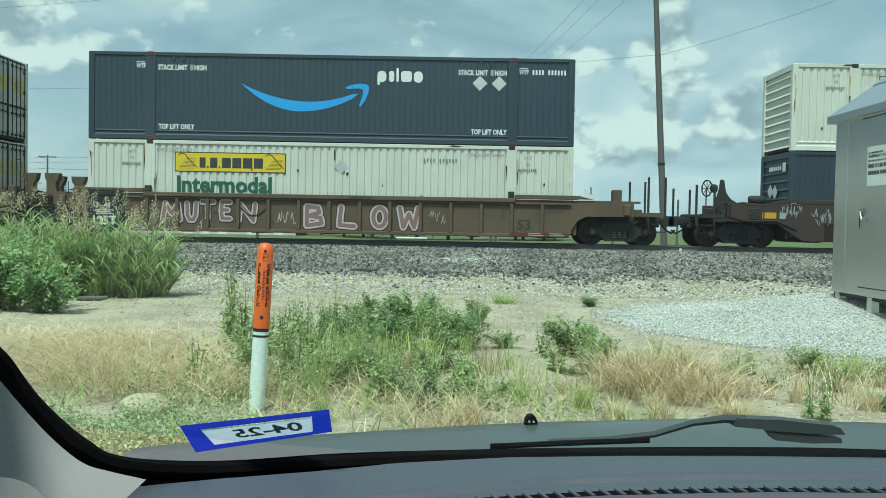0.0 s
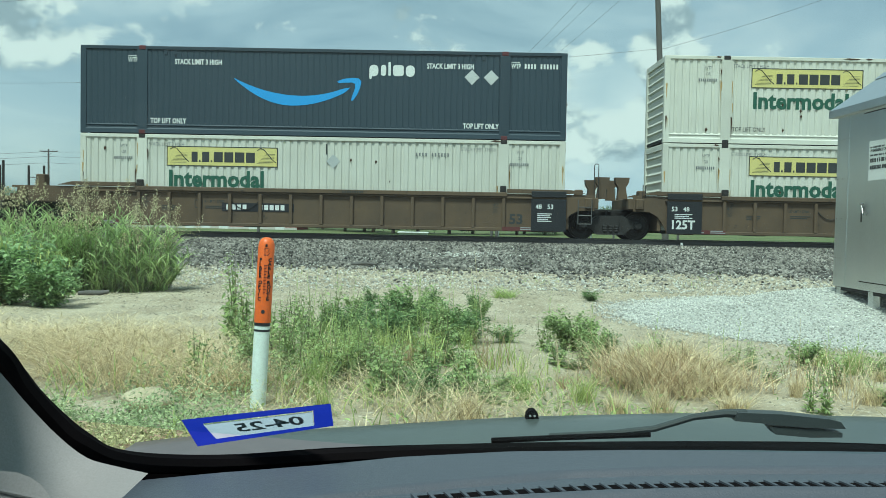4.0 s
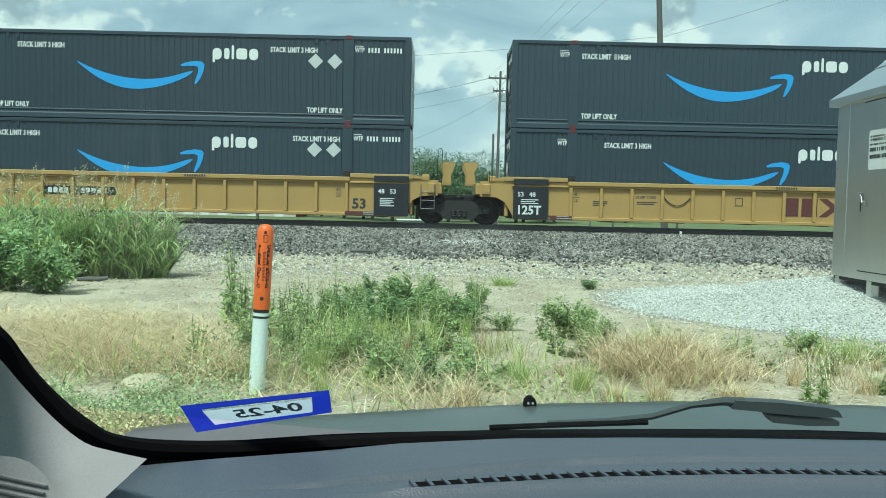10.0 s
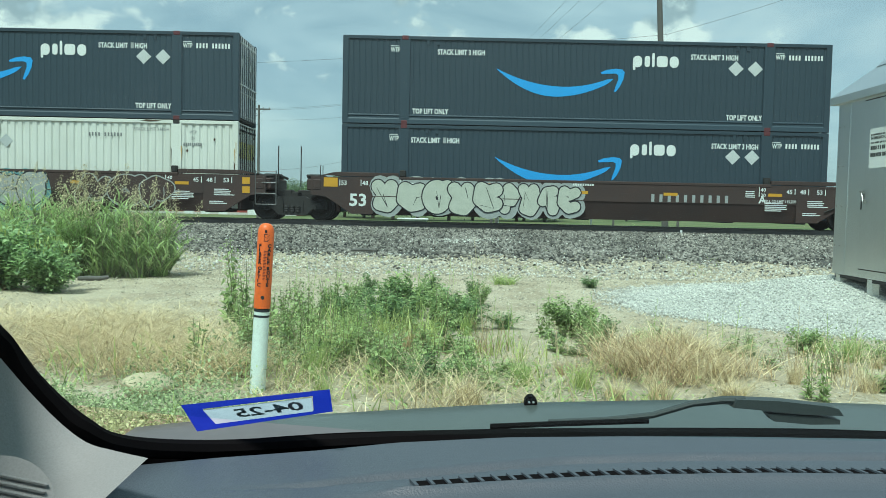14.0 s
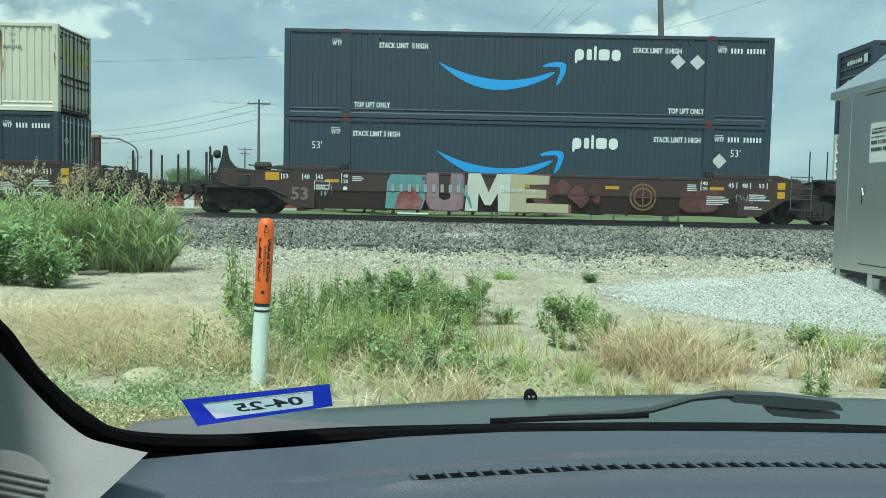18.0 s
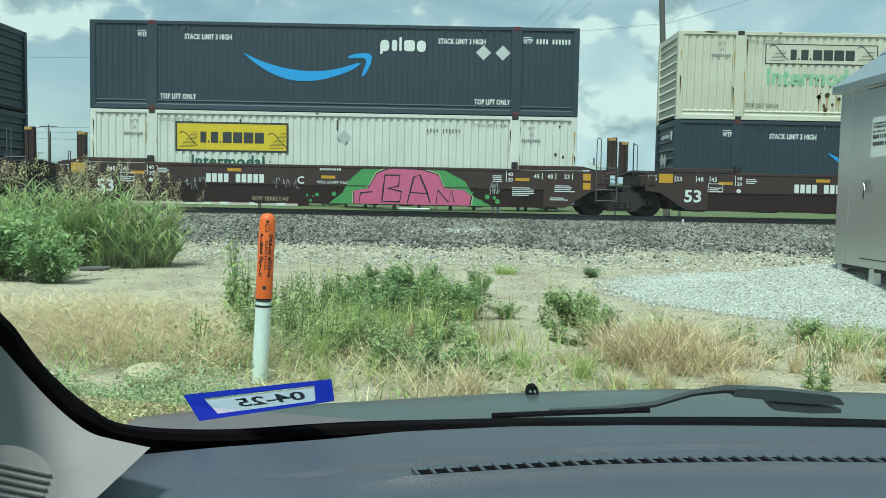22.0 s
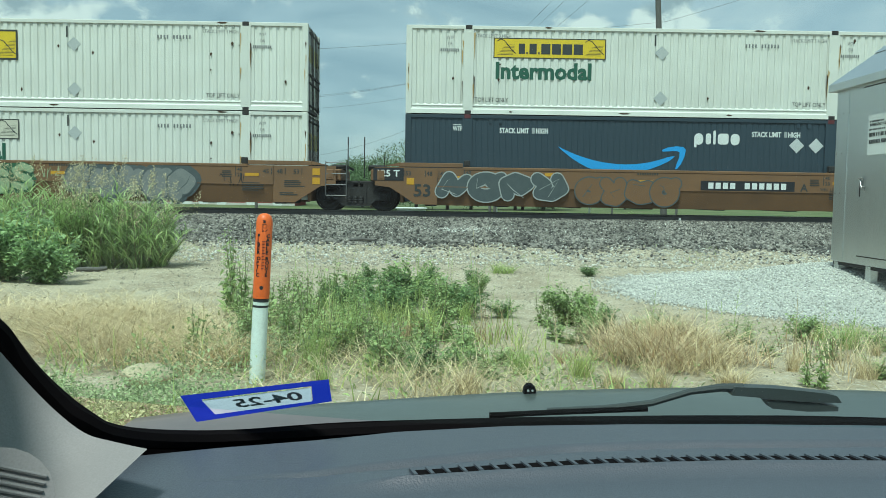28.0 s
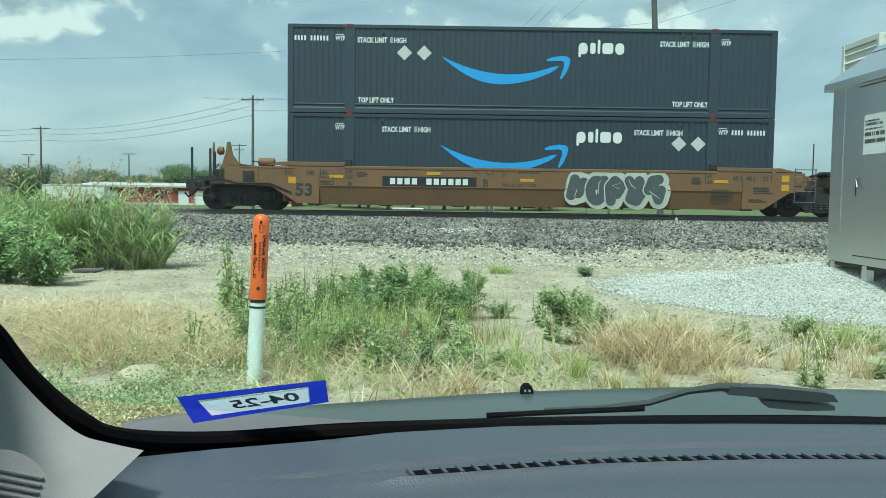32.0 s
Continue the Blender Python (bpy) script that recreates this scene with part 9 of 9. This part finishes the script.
def wires():
    def wire(a, b, sag, r=0.008, n=14):
        pts = [Vector(a).lerp(Vector(b), i / n) - Vector((0, 0, sag * 4 * (i / n) * (1 - i / n))) for i in range(n + 1)]
        single("overhead_wire", Shape().tube(pts, r, 4), M["wire"], "thin dark overhead wire", "wire", None, "overhead wires")
    top = Vector((3.82, 60, 10.75))
    for dx, h, tx in ((-0.8, 0.0, -22.0), (-0.3, 0.1, -22.6), (0.0, -0.9, -21.5)):
        wire(top + Vector((dx, 0, h)), (tx, 78, 10.2 + h), 1.0)
    wire(top + Vector((0, 0, -1.3)), (-14.0, 70, 4.2), 1.2)
    # three lines that come over the track towards the viewer, to the upper right
    for dx, ex in ((-0.8, 0.0), (-0.3, 0.65), (0.75, 1.7)):
        wire(top + Vector((dx, 0, 0.1)), (10.2 + ex * 1.5, 26.0, 15.6), 0.5, 0.007)
    # a line from the tall pole to the left, and two long lines high over the track
    wire((10.9, 42, 10.2), (-30, 52, 9.4), 0.5, 0.007)
    wire((10.9, 42, 10.2), (30, 34, 17), 0.6, 0.007)
    for z in (18.6, 17.9):
        wire((-60, 60, z - 3.5), (20, 50, z + 1.5), 0.8, 0.009)
    for z in (9.9, 9.2, 8.3):
        wire((-120, 128, z), (-57.4, 120, z + 0.4), 0.8, 0.02)
        wire((-57.4, 120, z + 0.4), (-18.0, 80, z + 0.6), 1.0, 0.018)


M["wire"] = stained("weathered_cable", (0.1, 0.11, 0.115), rough=0.7, stain=2, bump=0)
wires()


def far_buildings():
    b = thing("low_building", "long low red building with a pale roof edge", "building", pose(-41.5, 112, -0.25), "far buildings")
    part("wall", Shape().box(-7.0, 21.5, 0, 9, 0, 2.35), M["brick_red"], b)
    part("roof", Shape().prism([(-0.5, 2.35), (9.5, 2.35), (9.5, 2.6), (4.5, 3.0), (-0.5, 2.6)], "x", -7.2, 21.8), M["roof_pale"], b)
    part("skirting", Shape().box(-7.0, 21.5, -0.04, 0, 0, 0.3), M["roof_pale"], b)
    for x in (-3.2, 6.4, 8.6, 11.0, 15.0, 18.6):
        d = part("door", Shape().box(x, x + 1.2, -0.06, 0.02, 0, 1.8), M["print"], b, "pale door")
        part("door_frame", Shape().box(x - 0.12, x, -0.08, 0.02, 0, 1.92).box(x + 1.2, x + 1.32, -0.08, 0.02, 0, 1.92).box(x, x + 1.2, -0.08, 0.02, 1.8, 1.92), M["roof_pale"], d)
    for x in (-5.8, -0.9, 3.2, 13.2, 17.0):
        part("window", Shape().box(x, x + 1.0, -0.05, 0.02, 0.9, 1.8), M["dash_dark"], b)
    w = thing("white_trailer", "long white trailer body standing in the grass", "trailer", pose(-52.6, 110, -0.25), "far buildings")
    part("body", Shape().box(0, 8.2, 0, 2.6, 0.3, 2.55, 0.05), M["white"], w)
    part("rail", Shape().box(0, 8.2, -0.03, 0.0, 2.3, 2.5), M["faint"], w)
    for x in (1.5, 6.2, 7.2):
        part("wheel", Shape().lathe([(0.2, -0.1), (0.45, -0.1), (0.45, 0.1), (0.2, 0.1)], 14, "y", at=(x, 0.1, 0.45)), M["dash_dark"], w)
    s = thing("relay_case", "small pale blue-grey equipment case by the track", "cabinet", pose(-1.55, 37.5, -0.2))
    part("body", Shape().box(-0.55, 0.75, 0, 0.8, 0.1, 0.95, 0.03), M["print"], s)
    part("lid", Shape().box(-0.6, 0.8, -0.05, 0.85, 0.95, 1.02, 0.02), M["print"], s)
    x = thing("crossing_sign", "white crossbuck railway crossing sign on a post", "road sign", pose(8.1, 46, -0.25))
    part("post", Shape().box(-0.05, 0.05, -0.05, 0.05, 0, 3.9), M["steel"], x)
    for a in (45, -45):
        part("blade", Shape().box(-0.6, 0.6, -0.03, -0.01, -0.11, 0.11), M["print"], x, at=pose(0, -0.06 - (0.02 if a > 0 else 0), 3.3, 0, a, 0))
    r = single("road", Shape().box(-160, 160, 70, 76, -0.5, -0.235), M["asphalt"], "grey asphalt road beyond the track", "road", kind="structure")


M["brick_red"] = stained("red_painted_wall", (0.3, 0.06, 0.045), (0.24, 0.06, 0.05), rough=0.9, stain=0.5, amount=0.6)
M["roof_pale"] = stained("pale_metal_roof", (0.55, 0.53, 0.5), (0.45, 0.42, 0.4), rough=0.6, stain=0.4)
M["asphalt"] = stained("old_asphalt", (0.09, 0.09, 0.09), (0.13, 0.125, 0.12), rough=0.95, stain=0.4)
far_buildings()


# ---- what moves ----
def motions():
    # the train rolls to the right and slows a little
    times = [i * 1.0 for i in range(33)]
    for ob, place, z in ROLLING:
        walk(ob, [(t, pose(run(t) + NUDGE.get(t, 0) + place, TRACK_Y, z)) for t in times])
    # the wheels turn as far as the train rolls, a bit less than a quarter turn from row to row
    for w, r, k in WHEELSETS:
        walk(w, [(i / 15, pose(k, 0, r) @ Matrix.Rotation((run(i / 15) - run(0)) / r, 4, "Y")) for i in range(481)])


motions()
